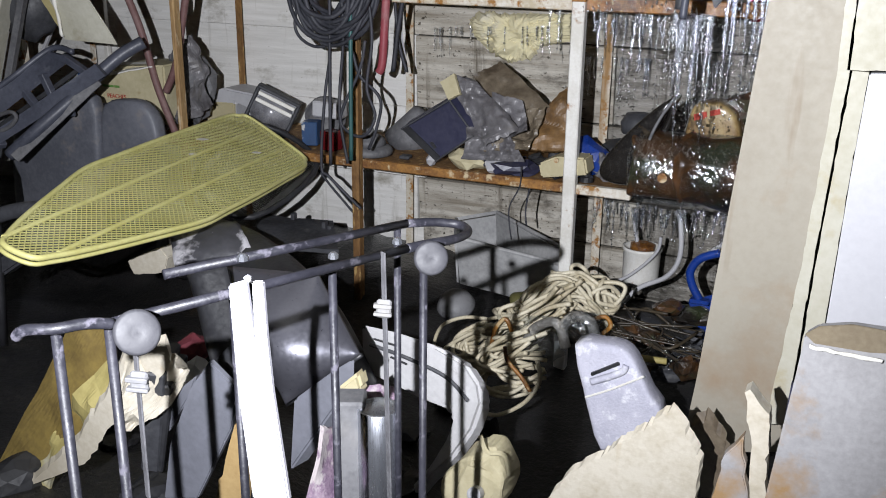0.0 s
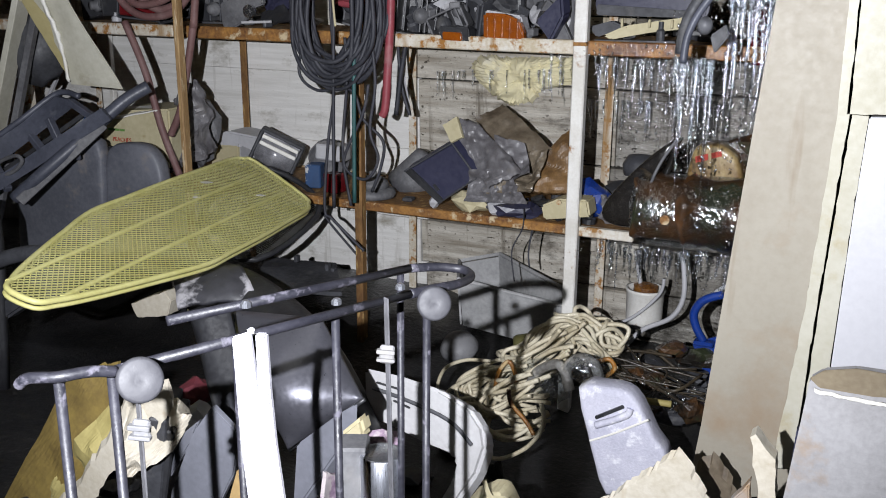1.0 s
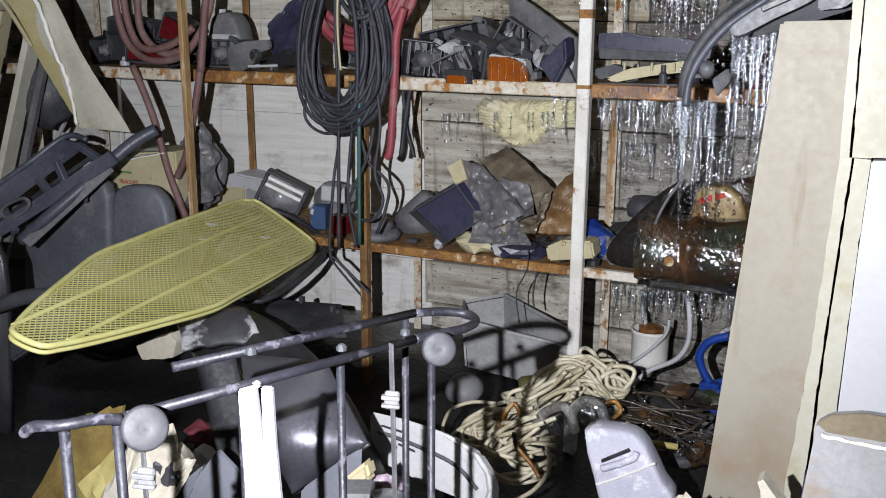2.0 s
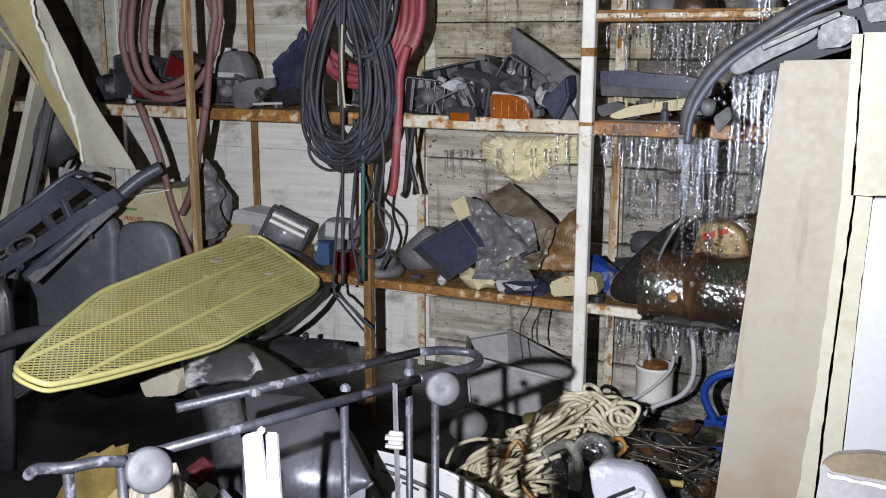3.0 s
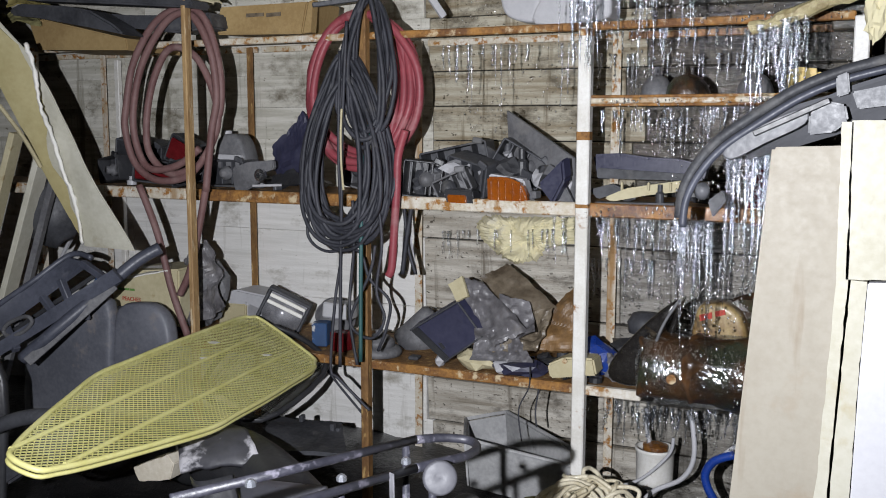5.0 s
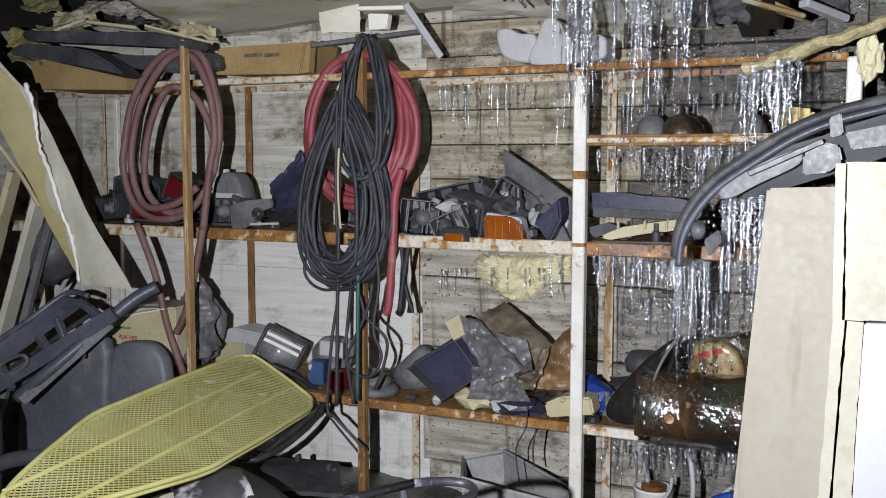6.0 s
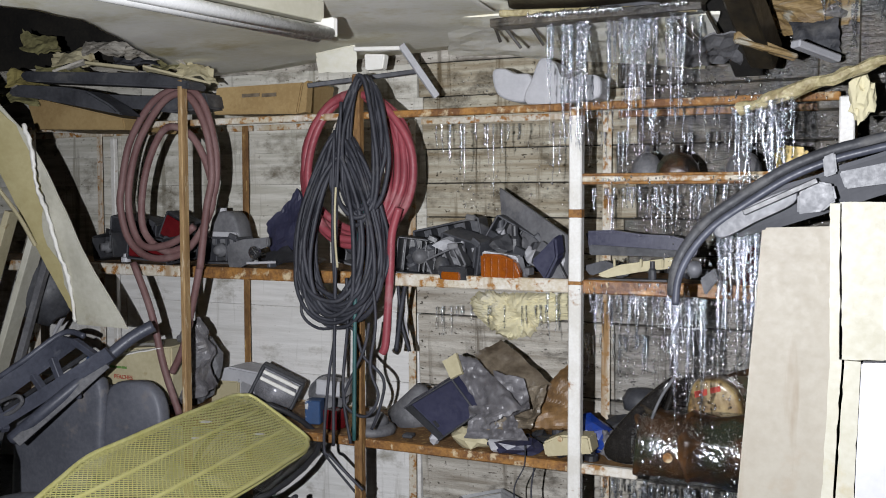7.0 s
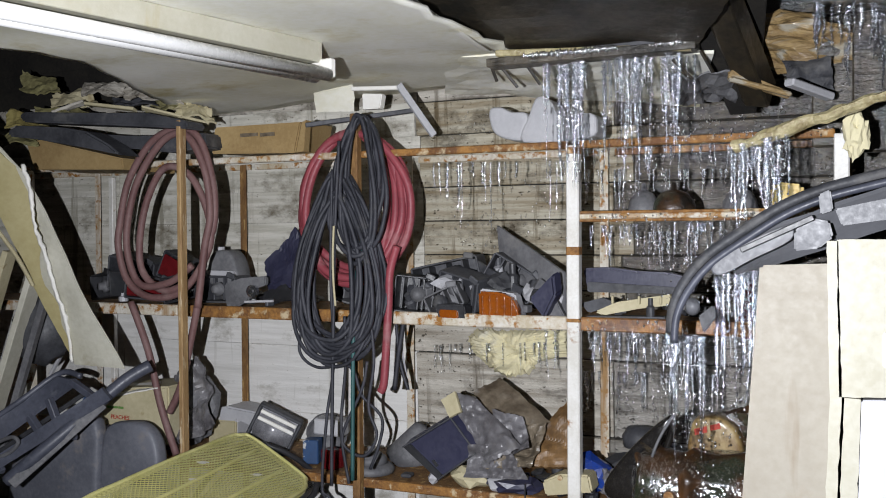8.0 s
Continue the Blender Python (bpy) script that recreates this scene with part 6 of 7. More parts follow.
solo("book", box(0.02, 0.10, 0.18, Matrix.Translation((-0.776, 1.360, 0.710)) @ pose(0, 0, 0, 8, 12, 25), 0.003), M_BLACK, "black book standing on end", "book", "books")
solo("red_cloth", lump(0.08, 0.08, 0.06, Matrix.Translation((-1.038, 1.750, 0.620)), 14, 0.4, 2), mat("dark_red_cloth", (0.15, 0.02, 0.03), (0.09, 0.012, 0.02), 0.8), "crumpled dark red cloth", "cloth")
solo("white_rag", lump(0.08, 0.06, 0.08, Matrix.Translation((-0.926, 1.620, 0.624)), 15, 0.5, 2), M_LGREY, "pale crumpled rag in the heap", "rag")
solo("floral_cloth", sheet((-0.411, 1.200, 0.723), (-0.405, 1.250, 0.828), (-0.403, 1.300, 0.799), (-0.381, 1.250, 0.701), 0.01, 14, 16, 0.03, 0.03, seed=21), M_FLORAL, "mauve printed cloth, soiled and folded", "cloth", "cloths")
solo("floral_cloth", lump(0.07, 0.05, 0.05, Matrix.Translation((-0.420, 1.450, 0.775)), 22, 0.4, 2), M_FLORAL, "wad of mauve printed cloth", "cloth", "cloths")
solo("steel_sleeve", lathe([(0.030, -0.20), (0.030, 0.0), (0.028, 0.002), (0.026, 0.0)], Matrix.Translation((-0.331, 1.280, 0.860)) @ pose(0, 0, 0, 0, 0, 0), 24), M_STEEL, "bright steel tube standing in the heap", "steel tube", smooth=True)
solo("grey_box", box(0.045, 0.05, 0.20, Matrix.Translation((-0.376, 1.280, 0.769)) @ pose(0, 0, 0, 0, 0, 25), 0.004), M_GREY, "grey plastic case standing on end", "case")
g = random.Random(5)
for k in range(46):
    x, y = g.uniform(-1.25, 0.1), g.uniform(0.95, 2.35)
    if -0.55 < x < 0.05 and y > 1.5:
        continue
    zz = heap_height(x, y) + 0.01
    solo("rubble_chunk", lump(g.uniform(.05, .16), g.uniform(.05, .12), g.uniform(.03, .08), pose(x, y, zz, g.uniform(-25, 25), g.uniform(-25, 25), g.uniform(0, 180)), 100 + k, 0.45, 2), g.choice((M_BLACK, M_DGREY, M_BLACK, M_FLOOR)), "soot-black broken scrap in the heap", "rubble", "floor rubble")


# ---- left side: car panels, bumper and leaning sheets ----
cs = thing("moulded_panel", (-1.9, 2.42, 0.45), "bluish grey moulded panels standing behind the ironing board", "car panel")
part("back", pillow([(-2.284, 0.591), (-2.250, 0.860), (-2.180, 0.955), (-2.021, 0.993), (-1.900, 0.999), (-1.898, 0.822), (-1.917, 0.593), (-2.109, 0.443), (-2.260, 0.439)], 2.40, 0.05, 0.014, (0, 0), 3), M_SEAT, cs, "", True)
part("back", pillow([(-1.899, 0.889), (-1.875, 0.980), (-1.800, 1.000), (-1.734, 0.995), (-1.691, 0.952), (-1.680, 0.875), (-1.689, 0.734), (-1.811, 0.611), (-1.913, 0.597)], 2.42, 0.05, 0.014, (0, 0), 3), M_SEAT, cs, "", True)
part("seam", slab([(-1.940, 0.972), (-1.903, 0.975), (-1.928, 0.589), (-1.957, 0.567)], 2.455, 0.02, 0.0), M_BLACK, cs)
bp_ = thing("bumper", (-1.9, 2.3, 0.95), "dark grey plastic car bumper with long slots", "bumper")
part("face", sheet((-2.181, 2.220, 0.976), (-2.004, 2.360, 1.138), (-1.913, 2.360, 1.126), (-2.188, 2.220, 0.902), 0.02, 14, 6, 0.006), M_BLUEGREY, bp_)
part("face", sheet((-2.142, 2.180, 0.883), (-1.806, 2.340, 1.118), (-1.771, 2.340, 1.087), (-2.146, 2.180, 0.838), 0.02, 14, 4, 0.004), M_BLUEGREY, bp_)
for a, b in (((-2.127, 2.220, 0.934), (-2.063, 2.200, 0.875)), ((-2.037, 2.280, 1.026), (-1.971, 2.270, 0.973)), ((-1.921, 2.330, 1.129), (-1.835, 2.330, 1.087)), ((-1.980, 2.300, 1.078), (-1.951, 2.300, 1.020))):
    part("crossbar", bar(a, b, 0.022, 0.02), M_BLUEGREY, bp_)
part("rib", bar((-2.189, 2.240, 0.880), (-1.881, 2.360, 1.100), 0.010, 0.014), M_BLACK, bp_)
part("bezel", tube([(-2.092, 2.200, 0.915), (-2.114, 2.200, 0.930), (-2.083, 2.200, 0.958), (-2.017, 2.200, 0.981), (-1.995, 2.200, 0.966), (-2.032, 2.200, 0.934)], 0.006, 8, 4, True), M_GREY, bp_)
part("edge_bar", tube([(-2.018, 2.180, 0.858), (-1.941, 2.220, 0.932), (-1.861, 2.300, 1.024), (-1.804, 2.360, 1.095), (-1.762, 2.400, 1.140), (-1.718, 2.440, 1.172)], 0.019, 10, 5), M_BLUEGREY, bp_, "", True)
part("edge_flange", bar((-1.990, 2.170, 0.853), (-1.799, 2.330, 1.070), 0.006, 0.03), M_GREY, bp_)
part("lip", tube([(-2.180, 2.220, 0.986), (-2.075, 2.280, 1.068), (-1.997, 2.360, 1.145), (-1.913, 2.360, 1.140)], 0.009, 8, 5), M_BLUEGREY, bp_, "", True)
part("bracket", bar((-1.916, 2.320, 1.003), (-1.921, 2.340, 0.955), 0.02, 0.012), M_BLUEGREY, bp_)
part("insert", box(0.06, 0.02, 0.05, Matrix.Translation((-1.893, 2.380, 1.052)), 0.004), M_TEAL, bp_)
bent = thing("bent_panel", (-1.8, 2.25, 1.2), "bent cream sheet-metal panel with a torn white edge", "metal panel")
M_PANEL = mat("cream_painted_metal", (0.56, 0.545, 0.47), (0.44, 0.425, 0.345), 0.5, scale=4, fine=60, bump=0.2, spots=(0.25, 0.20, 0.11), spot_scale=5, spot_at=0.62, spot_soft=0.15)
part("face", sheet((-2.112, 2.140, 1.944), (-1.958, 2.200, 1.756), (-1.750, 2.360, 1.168), (-1.918, 2.340, 1.178), 0.004, 12, 24, 0.02, 0.0, seed=1, freq=3), M_PANEL, bent)
part("face", sheet((-2.109, 2.100, 1.907), (-1.958, 2.200, 1.749), (-1.915, 2.335, 1.187), (-1.995, 2.260, 1.416), 0.004, 10, 20, 0.015, 0.02, seed=5, freq=3), mat("yellow_cream_painted_metal", (0.42, 0.37, 0.20), (0.34, 0.29, 0.14), 0.55, scale=4, fine=60, bump=0.2, spots=(0.26, 0.20, 0.09), spot_scale=5, spot_at=0.6), bent)
part("torn_edge", uneven(tube([(-1.945, 2.185, 1.761), (-1.914, 2.185, 1.684), (-1.901, 2.185, 1.588), (-1.917, 2.235, 1.508), (-1.913, 2.270, 1.392), (-1.906, 2.300, 1.308), (-1.911, 2.325, 1.189)], 0.006, 6, 8), 0.006, 55), M_TRIM, bent, "white torn paint edge", True)
part("torn_edge", tube([(-1.949, 2.090, 1.588), (-1.967, 2.180, 1.501), (-1.984, 2.250, 1.417)], 0.006, 6, 4), M_CREAM, bent)
for a, b, w, m in (((-2.607, 2.300, 0.056), (-2.155, 2.420, 1.443), 0.07, M_PANEL), ((-2.461, 2.280, 0.154), (-2.085, 2.400, 1.392), 0.028, M_GREY), ((-2.714, 2.300, 0.117), (-2.289, 2.440, 1.512), 0.06, M_CREAM)):
    solo("leaning_strip", bar(a, b, w, 0.02), m, "pale painted trim board leaning against the rack", "board", "leaning strips")
solo("leaning_strip", bar((-2.311, 2.620, 1.088), (-2.196, 2.620, 1.248), 0.014, 0.01), M_LGREY, "thin pale rod leaning against the rack", "rod", "leaning strips")
solo("dark_tank", lump(0.20, 0.16, 0.22, Matrix.Translation((-2.214, 2.500, 1.257)), 41, 0.2, 3), M_DGREY, "dark rounded plastic tank behind leaning boards", "tank", smooth=True)
solo("arm_rest", tube([(-1.657, 1.750, 0.819), (-1.542, 1.750, 0.862), (-1.452, 1.750, 0.881), (-1.383, 1.750, 0.877)], 0.018, 10), M_DGREY, "dark grey plastic arm in the heap", "car part", smooth=True)
solo("black_panel", slab([(-1.781, 0.967), (-1.683, 0.970), (-1.661, 0.924), (-1.661, 0.840), (-1.686, 0.606), (-1.714, 0.392), (-1.842, 0.365)], 1.80, 0.03, 0.006), M_BLACK, "black moulded side panel", "car part", smooth=True)
solo("plaster_block", slab(torn([(-1.396, 0.703), (-1.288, 0.751), (-1.268, 0.730), (-1.282, 0.689), (-1.380, 0.669)], 4, 0.004, 0.015), 1.95, 0.05, 0.002), M_PLY, "broken pale plaster block in the heap", "rubble", "floor rubble")
solo("dark_scrap", slab([(-1.444, 0.811), (-1.374, 0.847), (-1.343, 0.827), (-1.449, 0.760)], 1.62, 0.04, 0.006), M_DGREY, "dark broken plastic piece in the heap", "car part")

# ---- right side: bumper end hung across the rack ----
rb = thing("bumper_end", (0.1, 2.25, 1.3), "grey curved car bumper with inner ribs, hung beside the rack", "bumper")
ARC = [(-0.147, 2.250, 1.344), (-0.142, 2.250, 1.398), (-0.118, 2.250, 1.452), (-0.074, 2.250, 1.506), (-0.006, 2.250, 1.556), (0.071, 2.250, 1.606), (0.145, 2.250, 1.638), (0.218, 2.250, 1.658), (0.297, 2.250, 1.676)]
part("rim", tube(ARC, 0.012, 10, 5), M_DGREY, rb, "", True)
part("groove", tube([(x + 0.008, y - 0.012, z - 0.012) for x, y, z in ARC], 0.006, 8, 5), M_BLACK, rb, "", True)
part("rim", tube([(x + 0.012, y - 0.03, z - 0.016) for x, y, z in ARC], 0.008, 10, 5), M_BLUEGREY, rb, "", True)
part("skin", sheet((-0.027, 2.240, 1.535), (0.297, 2.240, 1.659), (0.299, 2.300, 1.573), (-0.026, 2.320, 1.474), 0.01, 18, 8, 0.01), M_BUMPER, rb)
part("web", pillow([(-0.056, 1.489), (0.020, 1.541), (0.089, 1.569), (0.095, 1.541), (0.020, 1.501), (-0.041, 1.469)], 2.215, 0.014, 0.003), M_BUMPER, rb)
part("web", slab([(0.101, 1.558), (0.129, 1.585), (0.166, 1.577), (0.173, 1.546), (0.147, 1.524), (0.101, 1.519)], 2.205, 0.015, 0.004), M_BUMPER, rb)
part("bracket", slab([(0.146, 1.629), (0.168, 1.639), (0.173, 1.598), (0.150, 1.590)], 2.20, 0.03, 0.003), M_BUMPER, rb)
part("panel", slab([(0.175, 1.601), (0.297, 1.626), (0.297, 1.583), (0.187, 1.568)], 2.225, 0.012, 0.003), M_BUMPER, rb)
part("slot", bar((0.001, 2.195, 1.521), (0.138, 2.195, 1.585), 0.004, 0.012), M_BLACK, rb)
part("knob", lathe([(0.012, 0), (0.016, 0.006), (0.013, 0.03), (0.0, 0.034)], Matrix.Translation((-0.101, 2.240, 1.396)) @ pose(0, 0, 0, 60, 20, 0), 16), M_BUMPER, rb, "", True)
part("fin", slab([(-0.088, 1.383), (-0.058, 1.407), (-0.051, 1.384), (-0.077, 1.348)], 2.23, 0.02, 0.003), M_DGREY, rb)
solo("red_canister", box(0.05, 0.05, 0.14, Matrix.Translation((-0.038, 2.680, 1.362)), 0.01), M_REDLENS, "red plastic canister behind the ice", "canister")

# ---- above: ceiling lamp, cartons, trims, broken timber ----
lampf = thing("tube_lamp", (-1.3, 2.0, 1.98), "white twin fluorescent tube fitting under the ceiling", "ceiling lamp")
a0, a1 = Vector((-1.011, 2.220, 1.951)), Vector((-1.152, 1.500, 2.031))
a0.z = a1.z = 1.955
a1 = a0 + (Vector((a1.x, a1.y, 0)) - Vector((a0.x, a0.y, 0))).normalized() * 1.2 + Vector((0, 0, 1.955 - a0.z))
nrm = (a1 - a0).normalized()
side = Vector((-nrm.y, nrm.x, 0))
low = Vector((0, 0, -0.012))
part("tube", tube([a0 + side * 0.012 + low, a1 + side * 0.012 + low], 0.015, 14, 1), M_GLASSTUBE, lampf, "white glass tube", True)
part("tube", tube([a0 + side * 0.062 + nrm * 0.01 + low, a1 + side * 0.062 + low], 0.015, 14, 1), M_GLASSTUBE, lampf, "white glass tube", True)
tray = part("tray", bar(a0 - side * 0.02 + Vector((0, 0, 0.045)), a1 - side * 0.02 + Vector((0, 0, 0.045)), 0.11, 0.05), M_CABWHITE, lampf)
part("end_cap", box(0.10, 0.02, 0.045, Matrix.Translation(a0 + side * 0.02 + Vector((0, 0, 0.005))) @ nrm.to_track_quat("Y", "Z").to_matrix().to_4x4(), 0.003), M_TRIM, tray)
ct = thing("carton", (-1.48, 2.72, 1.80), "long flat brown cardboard carton on the top rail", "carton")
ct_body = part("body", slab([(-1.629, 1.894), (-1.643, 1.812), (-1.335, 1.803), (-1.314, 1.895)], 2.64, 0.22, 0.004, (-0.02, 0.01)), M_CARD, ct)
part("flap", slab([(-1.328, 1.804), (-1.307, 1.893), (-1.292, 1.899), (-1.301, 1.806)], 2.635, 0.03, 0.001), M_CARD, ct_body)
part("print_bar", slab([(-1.530, 1.870), (-1.467, 1.870), (-1.467, 1.860), (-1.530, 1.859)], 2.636, 0.003, 0.0), M_SACK, ct_body)
part("print_bar", slab([(-1.457, 1.868), (-1.406, 1.869), (-1.406, 1.858), (-1.457, 1.857)], 2.636, 0.003, 0.0), M_SACK, ct_body)
solo("carton", slab([(-2.335, 1.873), (-2.271, 1.878), (-1.922, 1.804), (-1.916, 1.768), (-2.299, 1.781)], 2.55, 0.25, 0.004), M_CARD, "orange-brown flattened carton under dark trims", "carton")
for yv, pts in ((2.50, [(-2.311, 1.955), (-2.291, 1.966), (-1.908, 1.940), (-1.774, 1.933), (-1.624, 1.899), (-1.624, 1.877), (-1.908, 1.902), (-2.292, 1.933)]), (2.46, [(-2.318, 1.901), (-2.272, 1.917), (-2.078, 1.900), (-1.985, 1.884), (-1.894, 1.840), (-1.839, 1.803), (-1.986, 1.832), (-2.199, 1.870), (-2.311, 1.883)]), (2.56, [(-2.060, 1.890), (-1.919, 1.876), (-1.739, 1.868), (-1.609, 1.870), (-1.599, 1.823), (-1.740, 1.815), (-1.919, 1.837)])):
    solo("long_trim", slab(pts, yv, 0.09, 0.006), M_DGREY, "long dark grey plastic car trim on the top rail", "car trim", "stacked trims")
for k, (pa, pb) in enumerate((((-2.207, 2.550, 1.963), (-2.122, 2.600, 2.001)), ((-2.122, 2.600, 1.997), (-1.953, 2.650, 1.969)), ((-2.073, 2.650, 1.967), (-1.787, 2.700, 1.928)), ((-1.885, 2.600, 1.968), (-1.736, 2.750, 1.925)))):
    solo("roof_scrap", uneven(bar(pa, pb, 0.03, 0.01), 0.008, 25, k), M_CREAM if k % 2 else M_OLDWOOD, "broken pale batten lying on the rack", "batten", "battens")
solo("panel_scrap", sheet((-2.465, 2.66, 2.125), (-2.349, 2.7, 2.102), (-2.246, 2.62, 2.034), (-2.427, 2.61, 2.065), 0.006, 12, 8, 0.025, 0.10, seed=30, freq=14), M_OLIVE, "crumpled olive-stained insulation scrap on the rack", "scrap", "ceiling scraps")
solo("panel_scrap", sheet((-2.363, 2.7, 2.058), (-2.221, 2.74, 2.058), (-2.124, 2.66, 1.995), (-2.327, 2.65, 2.003), 0.006, 12, 8, 0.025, 0.10, seed=31, freq=14), M_CREAM, "torn cream panel scrap on the rack", "scrap", "ceiling scraps")
solo("panel_scrap", sheet((-2.239, 2.72, 2.093), (-2.075, 2.76, 2.077), (-1.984, 2.68, 2.018), (-2.206, 2.67, 2.041), 0.006, 12, 8, 0.025, 0.10, seed=32, freq=14), M_OLDWOOD, "broken weathered wood scrap on the rack", "scrap", "ceiling scraps")
solo("panel_scrap", sheet((-2.132, 2.74, 2.031), (-1.995, 2.78, 2.035), (-1.907, 2.7, 1.982), (-2.101, 2.69, 1.984), 0.006, 12, 8, 0.025, 0.10, seed=33, freq=14), M_DGREY, "dark bent plastic scrap on the rack", "scrap", "ceiling scraps")
solo("panel_scrap", sheet((-1.99, 2.76, 2.021), (-1.855, 2.8, 2.027), (-1.773, 2.72, 1.964), (-1.961, 2.71, 1.964), 0.006, 12, 8, 0.025, 0.10, seed=34, freq=14), M_OLIVE, "crumpled olive-stained insulation scrap on the rack", "scrap", "ceiling scraps")
solo("panel_scrap", sheet((-1.837, 2.72, 1.997), (-1.732, 2.76, 1.964), (-1.653, 2.68, 1.911), (-1.81, 2.67, 1.95), 0.006, 12, 8, 0.025, 0.10, seed=35, freq=14), M_CREAM, "torn cream panel scrap on the rack", "scrap", "ceiling scraps")
solo("panel_scrap", sheet((-2.468, 2.6, 1.984), (-2.328, 2.64, 1.943), (-2.224, 2.56, 1.884), (-2.428, 2.55, 1.93), 0.006, 12, 8, 0.025, 0.10, seed=36, freq=14), M_YELLOWPAPER, "yellowed torn paper scrap on the rack", "scrap", "ceiling scraps")
solo("panel_scrap", sheet((-2.464, 2.56, 1.892), (-2.35, 2.6, 1.916), (-2.244, 2.52, 1.862), (-2.423, 2.51, 1.844), 0.006, 12, 8, 0.025, 0.10, seed=37, freq=14), M_OLIVE, "crumpled olive-stained insulation scrap on the rack", "scrap", "ceiling scraps")
solo("panel_scrap", sheet((-2.336, 2.6, 1.991), (-2.149, 2.64, 1.967), (-2.052, 2.56, 1.923), (-2.298, 2.55, 1.953), 0.006, 12, 8, 0.025, 0.10, seed=38, freq=14), M_OLIVE, "crumpled olive-stained insulation scrap on the rack", "scrap", "ceiling scraps")
solo("panel_scrap", sheet((-2.033, 2.7, 2.05), (-1.853, 2.74, 2.023), (-1.769, 2.66, 1.982), (-2.002, 2.65, 2.015), 0.006, 12, 8, 0.025, 0.10, seed=39, freq=14), M_OLDWOOD, "broken weathered wood scrap on the rack", "scrap", "ceiling scraps")
solo("ceiling_scrap", sheet((-1.336, 2.750, 1.996), (-1.224, 2.800, 2.022), (-1.247, 2.850, 1.950), (-1.357, 2.800, 1.946), 0.006, 8, 6, 0.006, 0.04), M_CEIL, "loose hanging piece of white ceiling board", "panel")
br2 = thing("bracket", (-1.1, 2.8, 1.9), "white steel bracket and rails under the ceiling", "bracket")
part("rail", bar((-1.181, 2.720, 1.994), (-1.029, 2.720, 1.987), 0.02, 0.012), M_TRIM, br2)
part("block", slab([(-1.161, 1.982), (-1.092, 1.977), (-1.100, 1.934), (-1.158, 1.934)], 2.74, 0.03, 0.003), M_TRIM, br2)
part("arm", bar((-1.027, 2.720, 1.997), (-0.950, 2.800, 1.851), 0.014, 0.02), M_LGREY, br2)
part("arm", bar((-1.285, 2.620, 1.881), (-1.011, 2.800, 1.930), 0.01, 0.014), M_DGREY, br2)
gp = thing("grey_cover", (-0.65, 2.75, 1.80), "pale grey moulded plastic cover on the top rail", "plastic cover")
part("shell", pillow([(-0.751, 1.908), (-0.716, 1.914), (-0.683, 1.899), (-0.641, 1.894), (-0.633, 1.862), (-0.649, 1.819), (-0.708, 1.826), (-0.742, 1.852)], 2.74, 0.08, 0.008), M_LGREY, gp, "", False)
part("shell", pillow([(-0.626, 1.883), (-0.601, 1.933), (-0.560, 1.918), (-0.536, 1.878), (-0.449, 1.880), (-0.432, 1.849), (-0.458, 1.812), (-0.642, 1.810)], 2.72, 0.10, 0.008), M_LGREY, gp, "", False)

broken = thing("broken_ceiling", (-0.4, 2.65, 2.0), "ragged broken ceiling edge with torn membrane", "broken ceiling", kind="structure")
part("edge_board", bar((-0.671, 2.550, 2.000), (-0.139, 2.550, 2.002), 0.06, 0.022), M_WETWOOD, broken)
part("ice_crust", uneven(bar((-0.646, 2.535, 2.023), (-0.15, 2.535, 1.998), 0.03, 0.016, 0.003), 0.006, 40, 2), M_CRUST, broken, "dirty ice crust along the edge")
part("membrane", bar((-0.624, 2.560, 2.008), (-0.154, 2.560, 2.019), 0.07, 0.014), M_DGREY, broken)
part("rear_sheet", sheet((-0.818, 2.575, 2.045), (-0.108, 2.575, 2.000), (-0.209, 3.030, 1.930), (-1.010, 3.030, 2.020), 0.008, 20, 10, 0.012, 0.02, seed=4), M_CEIL, broken)
part("torn_strip", sheet((-0.681, 2.000, 2.061), (-0.666, 2.050, 2.073), (-0.620, 2.420, 2.007), (-0.654, 2.400, 2.020), 0.006, 6, 20, 0.006, 0.06, seed=6), M_TRIM, broken)
for a, b, w, h, m in (((-0.135, 2.450, 2.167), (-0.064, 2.850, 1.902), 0.07, 0.09, M_DARK), ((0.002, 2.500, 2.163), (-0.055, 2.900, 1.999), 0.05, 0.06, M_DARK), ((0.153, 2.800, 2.052), (0.153, 2.800, 1.769), 0.10, 0.04, M_WETWOOD), ((0.237, 2.780, 2.095), (0.237, 2.780, 1.750), 0.08, 0.04, M_WETWOOD), ((-0.701, 2.600, 2.274), (-0.749, 2.900, 2.086), 0.05, 0.12, M_DARK), ((-0.378, 2.600, 2.235), (-0.440, 2.900, 2.109), 0.05, 0.12, M_DARK), ((-0.074, 2.600, 1.927), (0.063, 2.660, 1.887), 0.02, 0.012, M_STRAW), ((0.065, 2.550, 1.903), (0.151, 2.660, 1.876), 0.03, 0.018, M_LGREY)):
    solo("rafter" if w > 0.03 else "splinter", bar(a, b, w, h, 0.004), m, "broken roof timber, wet and sooty" if m != M_STRAW else "split raw timber end, straw-coloured", "timber", "broken timbers")
solo("roof_membrane", sheet((-0.721, 2.0, 2.137), (0.034, 2.1, 2.069), (-0.137, 2.55, 2.015), (-0.68, 2.55, 2.046), 0.006, 26, 14, 0.014, 0.02, seed=8, freq=3.5), M_SOOTBROWN, "scorched brown roofing membrane sagging into the hole", "membrane")
